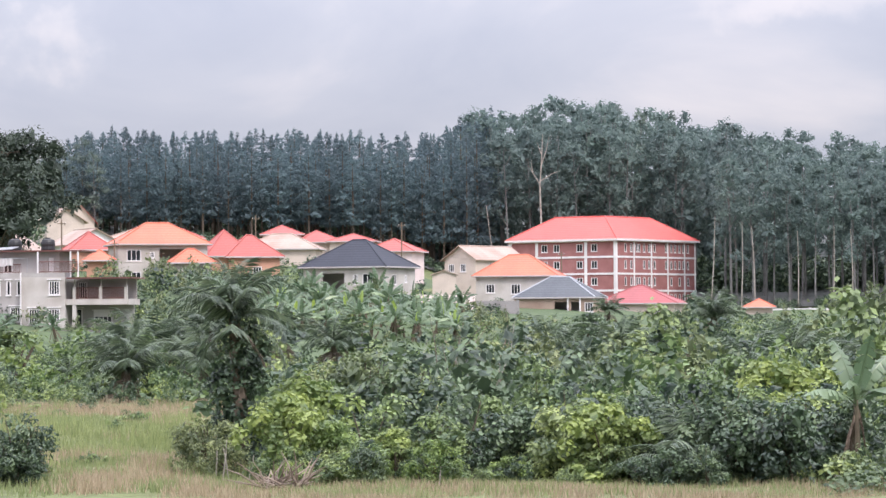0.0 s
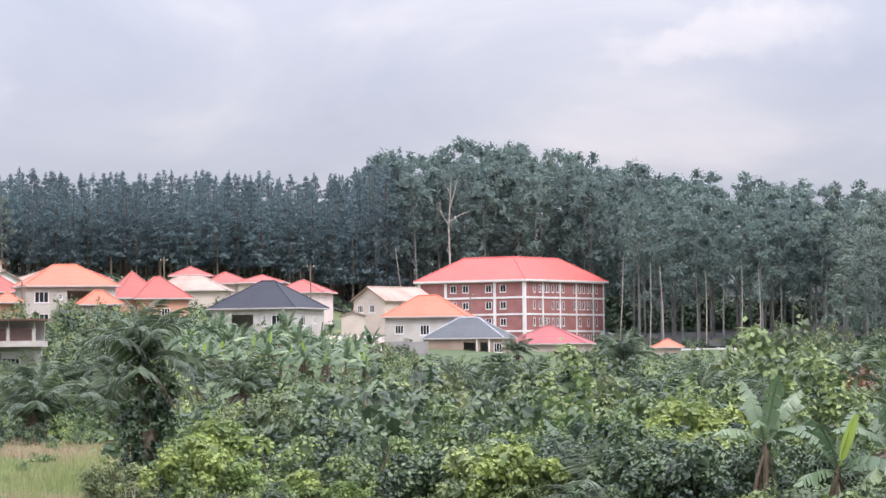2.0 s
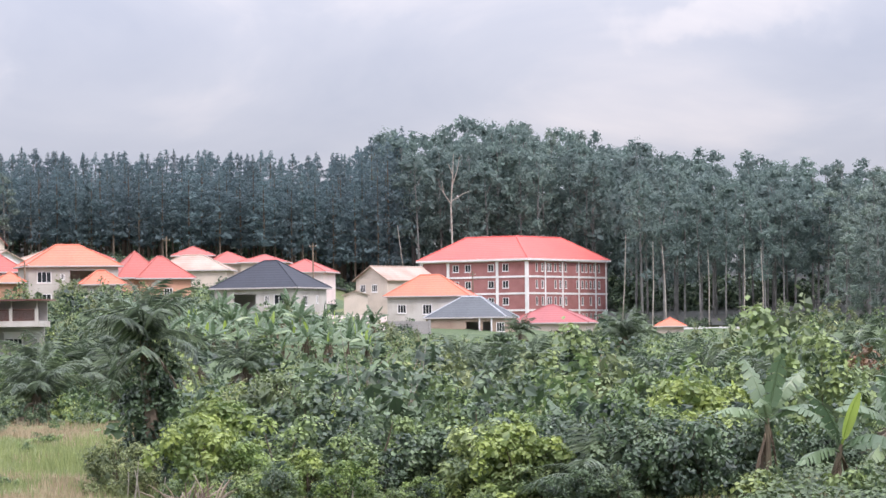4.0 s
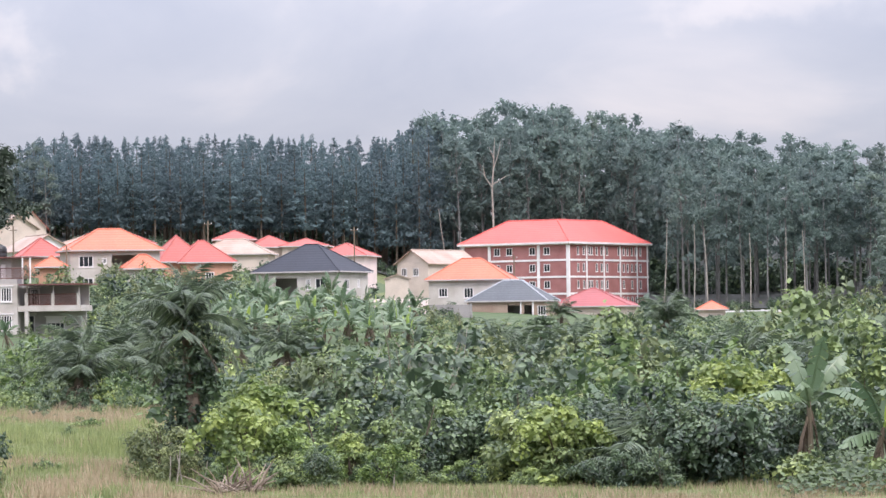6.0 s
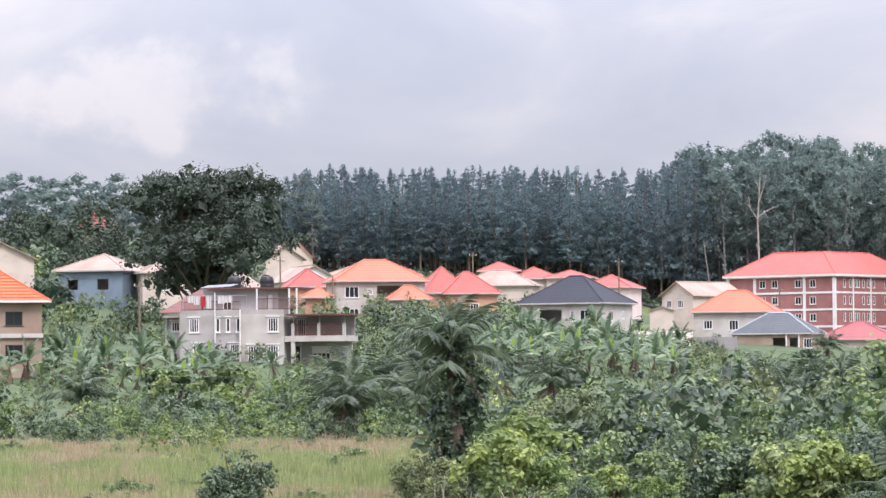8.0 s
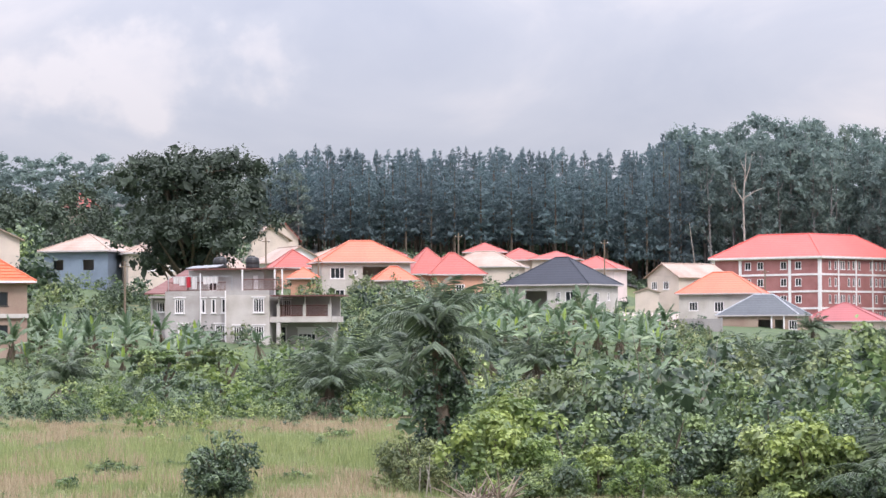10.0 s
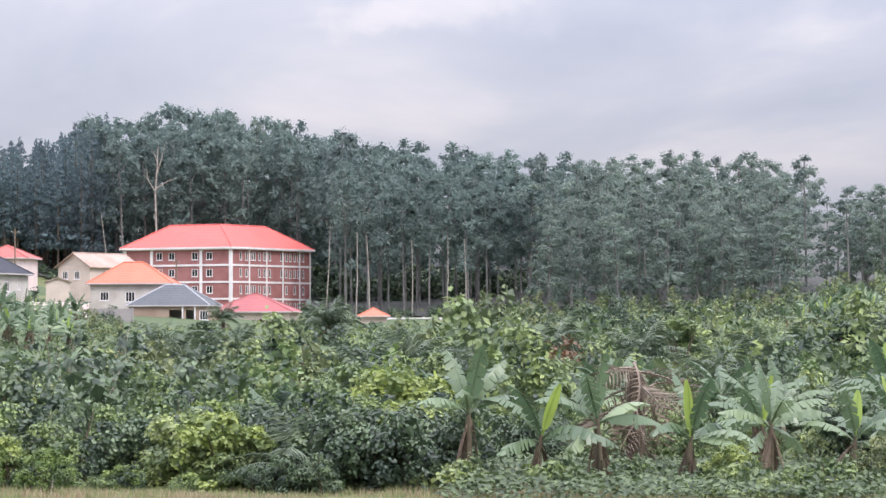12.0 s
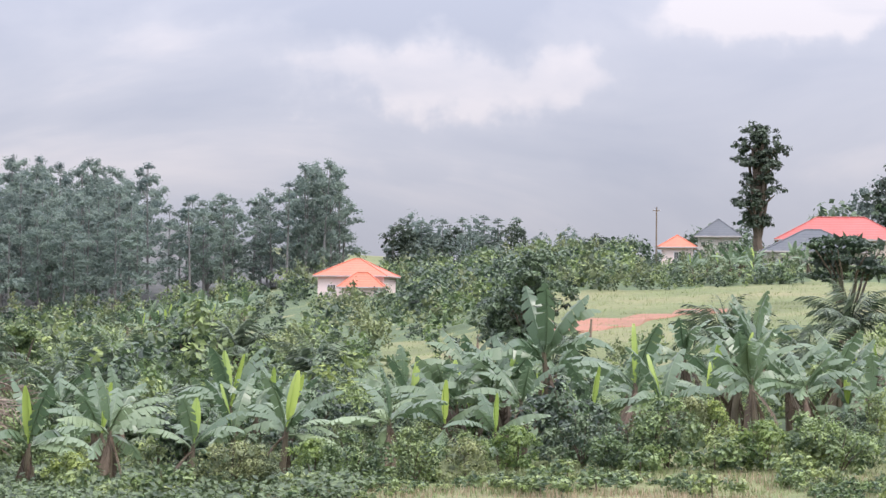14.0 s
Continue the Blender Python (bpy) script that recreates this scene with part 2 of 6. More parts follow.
M = {
    "brick": surface("red_brick_cladding", (0.36, 0.155, 0.15), 0.85, scale=1.0, fine=20, stain=(0.28, 0.11, 0.105)),
    "trim": surface("greyed_white_trim", (0.52, 0.47, 0.47), 0.7, dark=0.85),
    "white": surface("white_paint", (0.80, 0.76, 0.76), 0.6, dark=0.85),
    "cream": surface("cream_render", (0.62, 0.52, 0.45), 0.85, dark=0.8),
    "render": surface("bare_cement_render", (0.54, 0.50, 0.47), 0.9, stain=(0.40, 0.355, 0.32)),
    "grey": surface("grey_cement_render", (0.46, 0.43, 0.42), 0.9, stain=(0.30, 0.27, 0.25), amount=0.5),
    "block": surface("grey_concrete_block", (0.30, 0.28, 0.28), 0.95, fine=9),
    "clay": surface("fired_clay_brickwork", (0.36, 0.27, 0.215), 0.95, fine=12, stain=(0.28, 0.19, 0.15)),
    "peach": surface("peach_paint", (0.58, 0.31, 0.22), 0.8),
    "pinkwhite": surface("pale_pink_paint", (0.80, 0.66, 0.64), 0.7, dark=0.9),
    "bluegrey": surface("blue_grey_paint", (0.20, 0.25, 0.32), 0.7),
    "roof_red": roofing("coral_red_sheet_roof", (0.60, 0.105, 0.085), (0.48, 0.085, 0.07)),
    "roof_orange": roofing("orange_sheet_roof", (0.55, 0.155, 0.085), (0.43, 0.118, 0.065)),
    "roof_old": roofing("faded_red_sheet_roof", (0.42, 0.092, 0.075), (0.31, 0.076, 0.060)),
    "roof_pink": roofing("dusty_red_sheet_roof", (0.34, 0.085, 0.085), (0.27, 0.07, 0.07)),
    "roof_tile": roofing("orange_tile_roof", (0.62, 0.15, 0.06), (0.46, 0.10, 0.05)),
    "roof_dark": roofing("charcoal_sheet_roof", (0.034, 0.038, 0.052), (0.026, 0.029, 0.040), 0.8),
    "roof_slate": roofing("slate_grey_sheet_roof", (0.100, 0.108, 0.118), (0.075, 0.082, 0.092), 0.75),
    "roof_tin": roofing("rusty_tin_roof", (0.39, 0.305, 0.25), (0.26, 0.15, 0.105)),
    "roof_brown": roofing("brown_sheet_roof", (0.20, 0.085, 0.075), (0.14, 0.06, 0.055)),
    "rail": surface("rust_red_railing", (0.17, 0.075, 0.06), 0.6),
    "dark": surface("dark_interior", (0.05, 0.045, 0.04), 0.9),
    "metal": surface("galvanised_metal", (0.45, 0.46, 0.48), 0.4, metal=0.7),
    "glass": glass("window_glass", (0.035, 0.04, 0.048)),
    "tank": surface("black_plastic", (0.02, 0.02, 0.022), 0.45),
    "bark": surface("brown_bark", (0.13, 0.10, 0.075), 0.95, scale=3, bump=0.5),
    "pale_bark": surface("pale_smooth_bark", (0.42, 0.38, 0.34), 0.8, scale=2, stain=(0.24, 0.20, 0.17)),
    # gum bark made paler to carry distance haze in its colour
    "gum_bark": surface("hazed_grey_gum_bark", (0.20, 0.195, 0.19), 0.85, scale=2, stain=(0.11, 0.105, 0.10)),
    # litter colour holds the woods' shade, lightened again for distance haze
    "litter": surface("shade_tinted_leaf_litter", (0.095, 0.094, 0.088), 0.95, scale=0.4, fine=4, bump=0.6, stain=(0.060, 0.066, 0.060)),
    # weed green deepened to include the shade under the thicket
    "weeds": surface("low_shade_tinted_weeds", (0.085, 0.125, 0.046), 0.9, scale=1.2, fine=3, bump=1.0, stain=(0.034, 0.056, 0.024), amount=0.6),
    "stem": surface("pseudostem_fibre", (0.13, 0.115, 0.07), 0.8, scale=3, stain=(0.065, 0.042, 0.032), amount=0.6),
    "wood": surface("weathered_pole_wood", (0.20, 0.15, 0.11), 0.9, scale=3),
    "cloth": surface("hanging_cloth", (0.62, 0.58, 0.58), 0.9),
    "red_cloth": surface("red_cloth", (0.5, 0.03, 0.05), 0.9),
    "dirt": surface("red_laterite_soil", (0.29, 0.135, 0.085), 0.95, scale=0.5, fine=5, stain=(0.22, 0.12, 0.075)),
    # far woods: pine, gum and euc colours lifted and blued to imitate aerial haze
    "pine": foliage("hazed_pine_needles", (0.140, 0.198, 0.208), (0.104, 0.152, 0.166), 0.7, 0.45, 0.2, 0.01, True),
    "gum": foliage("hazed_dark_gum_leaves", (0.190, 0.252, 0.218), (0.124, 0.174, 0.162), 0.65, 0.45, 0.22, 0.02, True),
    "euc": foliage("hazed_eucalyptus_leaves", (0.232, 0.286, 0.232), (0.148, 0.198, 0.172), 0.65, 0.45, 0.22, 0.02, True),
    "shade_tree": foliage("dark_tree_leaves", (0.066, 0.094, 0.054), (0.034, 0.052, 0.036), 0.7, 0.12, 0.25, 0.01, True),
    "bush": foliage("bush_leaves", (0.315, 0.405, 0.140), (0.058, 0.098, 0.050), 0.5, 0.3, 0.32, 0.025, True),
    "bush_dark": foliage("dark_bush_leaves", (0.155, 0.225, 0.110), (0.030, 0.054, 0.036), 0.45, 0.25, 0.3, 0.02, True),
    "bush_lime": foliage("lime_bush_leaves", (0.350, 0.435, 0.118), (0.095, 0.152, 0.052), 0.5, 0.35, 0.2, 0.02, True),
    "bush_olive": foliage("olive_bush_leaves", (0.310, 0.355, 0.145), (0.084, 0.112, 0.058), 0.6, 0.25, 0.25, 0.02, True),
    "bush_russet": foliage("russet_bush_leaves", (0.270, 0.120, 0.065), (0.130, 0.085, 0.045), 0.6, 0.25, 0.25, 0.01, True),
    "palm": foliage("palm_leaflets", (0.165, 0.220, 0.125), (0.050, 0.076, 0.048), 0.45, 0.2, 0.3, 0.015),
    "palm_dead": foliage("dry_palm_fronds", (0.29, 0.235, 0.18), (0.14, 0.108, 0.082), 0.8, 0.15, 0.3, 0.01),
    "banana": foliage("banana_leaf", (0.250, 0.335, 0.185), (0.080, 0.135, 0.072), 0.32, 0.35, 0.25, 0.02),
    "banana_young": foliage("young_banana_leaf", (0.42, 0.50, 0.12), (0.30, 0.42, 0.09), 0.4, 0.4, 0.2, 0.01),
    "banana_dead": foliage("dry_banana_leaf", (0.19, 0.145, 0.10), (0.075, 0.052, 0.038), 0.85, 0.15, 0.3, 0.01),
    "grass": foliage("green_grass", (0.318, 0.350, 0.150), (0.165, 0.208, 0.080), 0.7, 0.3, 0.2, 0.01),
    "reed": foliage("tall_green_grass", (0.330, 0.370, 0.150), (0.185, 0.230, 0.088), 0.6, 0.3, 0.2, 0.01),
    "dry_grass": foliage("dry_grass", (0.50, 0.395, 0.275), (0.30, 0.225, 0.140), 0.7, 0.25, 0.2, 0.01),
    "crop": foliage("low_crop_leaves", (0.17, 0.23, 0.10), (0.05, 0.08, 0.036), 0.6, 0.25, 0.2, 0.01),
}


def ground_material():
    m = bpy.data.materials.new("rough_pasture")
    m.use_nodes = True
    n, l = m.node_tree.nodes, m.node_tree.links
    b = n["Principled BSDF"]
    b.inputs["Roughness"].default_value = 0.95
    co, big, small = n.new("ShaderNodeTexCoord"), n.new("ShaderNodeTexNoise"), n.new("ShaderNodeTexNoise")
    big.inputs["Scale"].default_value, big.inputs["Detail"].default_value = 0.05, 8
    small.inputs["Scale"].default_value, small.inputs["Detail"].default_value = 1.6, 6
    ramp = n.new("ShaderNodeValToRGB")
    ramp.color_ramp.elements[0].position, ramp.color_ramp.elements[0].color = 0.33, (0.098, 0.112, 0.042, 1)
    ramp.color_ramp.elements[1].position, ramp.color_ramp.elements[1].color = 0.70, (0.190, 0.178, 0.084, 1)
    e = ramp.color_ramp.elements.new(0.48)
    e.color = (0.128, 0.152, 0.056, 1)
    mix = n.new("ShaderNodeMix")
    mix.data_type, mix.blend_type = 'RGBA', 'OVERLAY'
    mix.inputs[0].default_value = 0.55
    l.new(co.outputs["Object"], big.inputs["Vector"])
    l.new(co.outputs["Object"], small.inputs["Vector"])
    l.new(big.outputs["Fac"], ramp.inputs["Fac"])
    l.new(ramp.outputs["Color"], mix.inputs[6])
    l.new(small.outputs["Fac"], mix.inputs[7])
    l.new(mix.outputs[2], b.inputs["Base Color"])
    bp = n.new("ShaderNodeBump")
    bp.inputs["Strength"].default_value, bp.inputs["Distance"].default_value = 0.6, 0.2
    l.new(small.outputs["Fac"], bp.inputs["Height"])
    l.new(bp.outputs["Normal"], b.inputs["Normal"])
    return m


M["ground"] = ground_material()

# ---- helpers for building ----
rng = random.Random(11)
npr = np.random.default_rng(11)


class Shape:
    """Vertices and faces of one mesh."""
    def __init__(self):
        self.v, self.f = [], []

    def add(self, verts, faces):
        k = len(self.v)
        self.v += [tuple(p) for p in verts]
        self.f += [tuple(i + k for i in q) for q in faces]
        return self

    def box(self, x0, y0, z0, x1, y1, z1):
        return self.add([(x0, y0, z0), (x1, y0, z0), (x1, y1, z0), (x0, y1, z0), (x0, y0, z1), (x1, y0, z1), (x1, y1, z1), (x0, y1, z1)],
                        [(0, 3, 2, 1), (4, 5, 6, 7), (0, 1, 5, 4), (1, 2, 6, 5), (2, 3, 7, 6), (3, 0, 4, 7)])

    def tube(self, points, radii, sides=6):
        """A tapered limb along points."""
        k = len(self.v)
        for i, (p, r) in enumerate(zip(points, radii)):
            a, b = Vector(points[max(i - 1, 0)]), Vector(points[min(i + 1, len(points) - 1)])
            d = (b - a).normalized()
            u = d.cross(Vector((0.31, 0.95, 0.1))).normalized()
            w = d.cross(u)
            for s in range(sides):
                g = 2 * math.pi * s / sides
                self.v.append(tuple(Vector(p) + r * (math.cos(g) * u + math.sin(g) * w)))
        for i in range(len(points) - 1):
            for s in range(sides):
                a, b = k + i * sides + s, k + i * sides + (s + 1) % sides
                self.f.append((a, b, b + sides, a + sides))
        self.f.append(tuple(k + s for s in reversed(range(sides))))
        self.f.append(tuple(k + (len(points) - 1) * sides + s for s in range(sides)))
        return self

    def mesh(self, name):
        me = bpy.data.meshes.new(name)
        me.from_pydata(self.v, [], self.f)
        me.update()
        return me


def part(name, shape, material, parent=None, label="", at=None):
    me = shape.mesh(name) if isinstance(shape, Shape) else shape
    if material is not None and not me.materials:
        me.materials.append(material)
    ob = new(name, me)
    if parent is not None:
        ob.parent = parent
    if at is not None:
        ob.matrix_basis = at
    if label:
        tagged(ob, label=label)
    return ob


def empty(name, m, label, category, group="", kind=""):
    ob = new(name)
    ob.matrix_basis = m
    return tagged(ob, label, category, group, kind)


def polar(az, d):
    return d * math.sin(radians(az)), d * math.cos(radians(az))


# ---- the lie of the land: heights by bearing and distance ----
BEARINGS = [-14, -8, -5, -2, 1.5, 5, 12, 18, 21.5, 26]
RANGES = [80, 180, 290, 430, 500, 570, 640, 900]
HEIGHTS = np.array([
    [0, 0.5, 3.4, 15.5, 19, 23, 27, 46],
    [0, 0.4, 1.9, 12.0, 16, 20, 25, 46],
    [0, 0.3, 1.5, 11.0, 15, 18, 22, 46],
    [0, 0.2, 1.5, 8.5, 13, 17, 21, 46],
    [0, 0.0, 1.0, 5.0, 8, 8, 14, 44],
    [0, 0.0, 1.0, 3.5, 5, 6.5, 13, 43],
    [0, 0.0, 1.0, 4.0, 6, 8.5, 15, 40],
    [0, 1.8, 5.2, 10.0, 13, 15.5, 17, 26],
    [0, 3.6, 8.4, 14.0, 16.5, 18.5, 20, 27],
    [0, 4.7, 9.0, 16.5, 19, 21, 23, 28]])


def ground_z(x, y):
    x, y = np.asarray(x, float), np.asarray(y, float)
    d, az = np.hypot(x, y), np.degrees(np.arctan2(x, y))
    u = np.interp(az, BEARINGS, range(len(BEARINGS)))
    w = np.interp(d, RANGES, range(len(RANGES)))
    i, j = np.minimum(u.astype(int), len(BEARINGS) - 2), np.minimum(w.astype(int), len(RANGES) - 2)
    a, b = u - i, w - j
    a = a * a * (3 - 2 * a)
    z = (HEIGHTS[i, j] * (1 - a) + HEIGHTS[i + 1, j] * a) * (1 - b) + (HEIGHTS[i, j + 1] * (1 - a) + HEIGHTS[i + 1, j + 1] * a) * b
    near = np.interp(d, [0, 30, 80], [3.4, 1.9, 0.0])
    wavy = 0.12 * np.sin(x * 0.21 + 1.3) * np.sin(y * 0.17) + 0.08 * np.sin(x * 0.53 + y * 0.41)
    return z + near + wavy * np.clip(d / 80, 0, 1)


def gz(x, y):
    return float(ground_z(x, y))


def steps(fine_from, fine_to, fine, far_lo, far_hi):
    mid = np.arange(fine_from, fine_to + 0.1, fine)
    return np.concatenate([np.linspace(far_lo, fine_from, 14)[:-1], mid, np.linspace(fine_to, far_hi, 14)[1:]])


gx, gy = np.meshgrid(steps(-190, 340, 4.0, -3000, 3000), steps(0, 700, 4.5, -1500, 4200))
gv = np.stack([gx.ravel(), gy.ravel(), ground_z(gx, gy).ravel()], 1)
ny, nx = gx.shape
gi = (np.arange(ny - 1)[:, None] * nx + np.arange(nx - 1)).ravel()
gme = bpy.data.meshes.new("ground")
gme.from_pydata(gv.tolist(), [], np.stack([gi, gi + 1, gi + 1 + nx, gi + nx], 1).tolist())
gme.shade_smooth()
ground = part("ground", gme, M["ground"])
tagged(ground, "rough green and straw-coloured pasture rising to a hillside", "ground", kind="structure")

# leaf litter sheet under the woods, tree shade painted into its colour
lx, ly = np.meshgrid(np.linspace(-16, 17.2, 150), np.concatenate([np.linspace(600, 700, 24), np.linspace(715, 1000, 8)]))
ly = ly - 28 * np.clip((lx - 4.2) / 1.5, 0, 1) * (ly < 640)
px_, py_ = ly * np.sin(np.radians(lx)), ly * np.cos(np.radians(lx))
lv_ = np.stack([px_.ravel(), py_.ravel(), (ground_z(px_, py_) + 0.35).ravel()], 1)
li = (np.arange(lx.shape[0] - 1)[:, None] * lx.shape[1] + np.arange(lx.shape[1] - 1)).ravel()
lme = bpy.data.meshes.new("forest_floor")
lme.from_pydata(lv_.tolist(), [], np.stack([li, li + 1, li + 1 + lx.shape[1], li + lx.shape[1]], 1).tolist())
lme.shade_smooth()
tagged(part("forest_floor", lme, M["litter"]), "dark leaf litter beneath the woods, tree shade put into its colour", "ground", kind="structure")

# low weeds covering the ground between the bushes, coloured dark for the shade there too
def clear(az, d):
    """True where nothing tall grows: the field, the crop plot under the bananas, the meadow."""
    if az < -3.9 and d < 176 + 6 * math.sin(az * 1.9):
        return True
    if az < -3.2 and d < 118:
        return True
    if 7.0 < az < 17.2 and d < 107:
        return True
    if d < 99.5 + 2.0 * math.sin(az * 3) + (2 if az < 3 else 0):
        return True
    if az > 20.9 and 184 < d < 322:
        return True
    if 18.3 < az < 20.9 and 204 < d < 258:
        return True
    return False


weeds = Shape()
index = {}
W_AZ, W_D = [-16 + 0.25 * i for i in range(177)], [100 + 3 * 1.0115 ** i * i for i in range(80)]
for j, wd_ in enumerate(W_D[:-1]):
    for i, wa in enumerate(W_AZ[:-1]):
        if wd_ > 560 or clear(wa, wd_ - 3) or clear(wa + 0.25, W_D[j + 1] + 3):
            continue
        q = []
        for a, b in ((i, j), (i + 1, j), (i + 1, j + 1), (i, j + 1)):
            if (a, b) not in index:
                index[a, b] = len(weeds.v)
                x, y = polar(W_AZ[a], W_D[b])
                edge = any(clear(W_AZ[a] + p, W_D[b] + q_) for p in (-0.5, 0.5) for q_ in (-9, 9))
                weeds.v.append((x, y, gz(x, y) - 0.25 if edge else gz(x, y) + 0.12 + 0.30 * noise.noise((x * 0.7, y * 0.7, 1))))
            q.append(index[a, b])
        weeds.f.append(tuple(q))
weeds_mesh = weeds.mesh("undergrowth")
weeds_mesh.shade_smooth()
tagged(part("undergrowth", weeds_mesh, M["weeds"]), "tangle of low weeds on the ground, its dark green deepened for shade", "undergrowth", kind="structure")

# red earth track across the meadow
road = Shape()
prev = None
for i in range(61):
    s = i / 60
    x, y = polar(21.0 + 2.9 * s, 224 + 40 * s + 2 * math.sin(5 * s))
    wd = 3.4 + 1.1 * math.sin(7 * s) + 0.5 * math.sin(23 * s)
    k = len(road.v)
    for q in (-1.0, -0.85, -0.4, 0.0, 0.4, 0.85, 1.0):
        X, Y = x - 0.15 * wd * q, y + wd * q
        road.v.append((X, Y, gz(X, Y) + (0.10 if abs(q) < 0.9 else -0.35)))
    if prev is not None:
        road.f += [(prev + j, k + j, k + j + 1, prev + j + 1) for j in range(6)]
    prev = k
tagged(part("road", road, M["dirt"]), "bare red earth track cut across the grassy slope", "road", kind="structure")


# ---- buildings ----
def cut_wall(shape, length, z0, z1, t, holes, x0=0.0, y0=0.0):
    """A wall along x from x0 to length, from y0 to y0 + t, with openings (x0, x1, z0, z1) through it; one welded mesh."""
    xs = sorted({round(v, 4) for v in (x0, length, *[h[0] for h in holes], *[h[1] for h in holes])})
    zs = sorted({round(v, 4) for v in (z0, z1, *[h[2] for h in holes], *[h[3] for h in holes])})
    solid = {(i, j) for i in range(len(xs) - 1) for j in range(len(zs) - 1)
             if not any(h[0] < (xs[i] + xs[i + 1]) / 2 < h[1] and h[2] < (zs[j] + zs[j + 1]) / 2 < h[3] for h in holes)}
    k, n = len(shape.v), len(xs)
    shape.v += [(x, y, z) for y in (y0, y0 + t) for z in zs for x in xs]
    back = n * len(zs)
    p = lambda i, j, s=0: k + s * back + j * n + i
    for i, j in sorted(solid):
        shape.f += [(p(i, j), p(i + 1, j), p(i + 1, j + 1), p(i, j + 1)), (p(i, j + 1, 1), p(i + 1, j + 1, 1), p(i + 1, j, 1), p(i, j, 1))]
        for (di, dj), (a, b) in (((-1, 0), ((i, j), (i, j + 1))), ((1, 0), ((i + 1, j + 1), (i + 1, j))), ((0, -1), ((i + 1, j), (i, j))), ((0, 1), ((i, j + 1), (i + 1, j + 1)))):
            if (i + di, j + dj) not in solid:
                shape.f.append((p(*a), p(*b), p(*b, 1), p(*a, 1)))
    return shape


WINDOWS = {}


def window_meshes(w, h, bars):
    key = (round(w, 2), round(h, 2), bars)
    if key not in WINDOWS:
        fr, e, q = Shape(), 0.08, w / (bars + 1)
        lights = [(-w / 2 + q * k + (e if k == 0 else 0.035), -w / 2 + q * (k + 1) - (e if k == bars else 0.035), e, h - e) for k in range(bars + 1)]
        cut_wall(fr, w / 2 + 0.04, 0, h, 0.13, lights, -w / 2 - 0.04, -0.06)
        WINDOWS[key] = (fr.mesh("window_frame"), Shape().box(-w / 2 + e, 0.0, e, w / 2 - e, 0.02, h - e).mesh("pane"),
                        Shape().box(-w / 2 - 0.12, -0.14, -0.1, w / 2 + 0.12, 0.02, -0.005).mesh("sill"))
    return WINDOWS[key]


def window(parent, m, w, h, bars=2, frame_mat="white", sill=True):
    fr, pane, sl = window_meshes(w, h, bars)
    key = fr.materials[:] and fr.materials[0] is not M[frame_mat]
    if key:
        fr = fr.copy()
        fr.materials.clear()
    win = part("window", fr, M[frame_mat], parent, at=m)
    part("pane", pane, M["glass"], win)
    if sill:
        part("sill", sl, M[frame_mat], win)
    return win


def hip_roof(w, d, rise, over, t=0.16, ridge=None, seat=0.0):
    """A hip roof over a w x d plan centred on the origin, eaves at z = 0; a solid with a fascia."""
    W, D = w / 2 + over, d / 2 + over
    s = Shape()
    if W >= D:
        r = (W - D) if ridge is None else ridge / 2
        tops = [(-r, 0, rise), (r, 0, rise)]
        f = [(4, 5, 9, 8), (5, 6, 9), (6, 7, 8, 9), (7, 4, 8)]
    else:
        r = (D - W) if ridge is None else ridge / 2
        tops = [(0, -r, rise), (0, r, rise)]
        f = [(4, 5, 8), (5, 6, 9, 8), (6, 7, 9), (7, 4, 8, 9)]
    base = [(-W, -D, -t), (W, -D, -t), (W, D, -t), (-W, D, -t), (-W, -D, 0.02), (W, -D, 0.02), (W, D, 0.02), (-W, D, 0.02)]
    s.add(base + tops, f + [(3, 2, 1, 0), (0, 1, 5, 4), (1, 2, 6, 5), (2, 3, 7, 6), (3, 0, 4, 7)])
    caps = Shape()
    for a, b in ((4, 8), (7, 8), (5, 9), (6, 9)) if W >= D else ((4, 8), (5, 8), (6, 9), (7, 9)):
        caps.tube([s.v[a], s.v[b]], [0.11, 0.11], 5)
    caps.tube([tops[0], (tops[1][0] + 0.01, tops[1][1] + 0.01, rise)], [0.12, 0.12], 5)
    fas = Shape()
    e = 0.03
    fas.box(-W - e, -D - e, -t + 0.02, W + e, -D + e, 0.05).box(-W - e, D - e, -t + 0.02, W + e, D + e, 0.05)
    fas.box(-W - e, -D + e, -t + 0.02, -W + e, D - e, 0.05).box(W - e, -D + e, -t + 0.02, W + e, D - e, 0.05)
    return s, caps, fas


def gable_roof(w, d, rise, over, t=0.14):
    """A gable roof, ridge along y, gable ends at the front and the back."""
    W, D = w / 2 + over, d / 2 + over
    k = rise * W / (w / 2)
    lo = -(k - rise)
    sec = [(-W, lo), (0, rise), (W, lo), (W, lo - t), (0, rise - t), (-W, lo - t)]
    s = Shape().add([(x, -D, z) for x, z in sec] + [(x, D, z) for x, z in sec],
                    [(0, 1, 7, 6), (1, 2, 8, 7), (2, 3, 9, 8), (3, 4, 10, 9), (4, 5, 11, 10), (5, 0, 6, 11), (0, 5, 4, 1), (1, 4, 3, 2), (6, 7, 10, 11), (7, 8, 9, 10)])
    gab = None
    caps = Shape().tube([(0, -D, rise), (0, D, rise + 0.001)], [0.12, 0.12], 5)
    return s, caps, gab


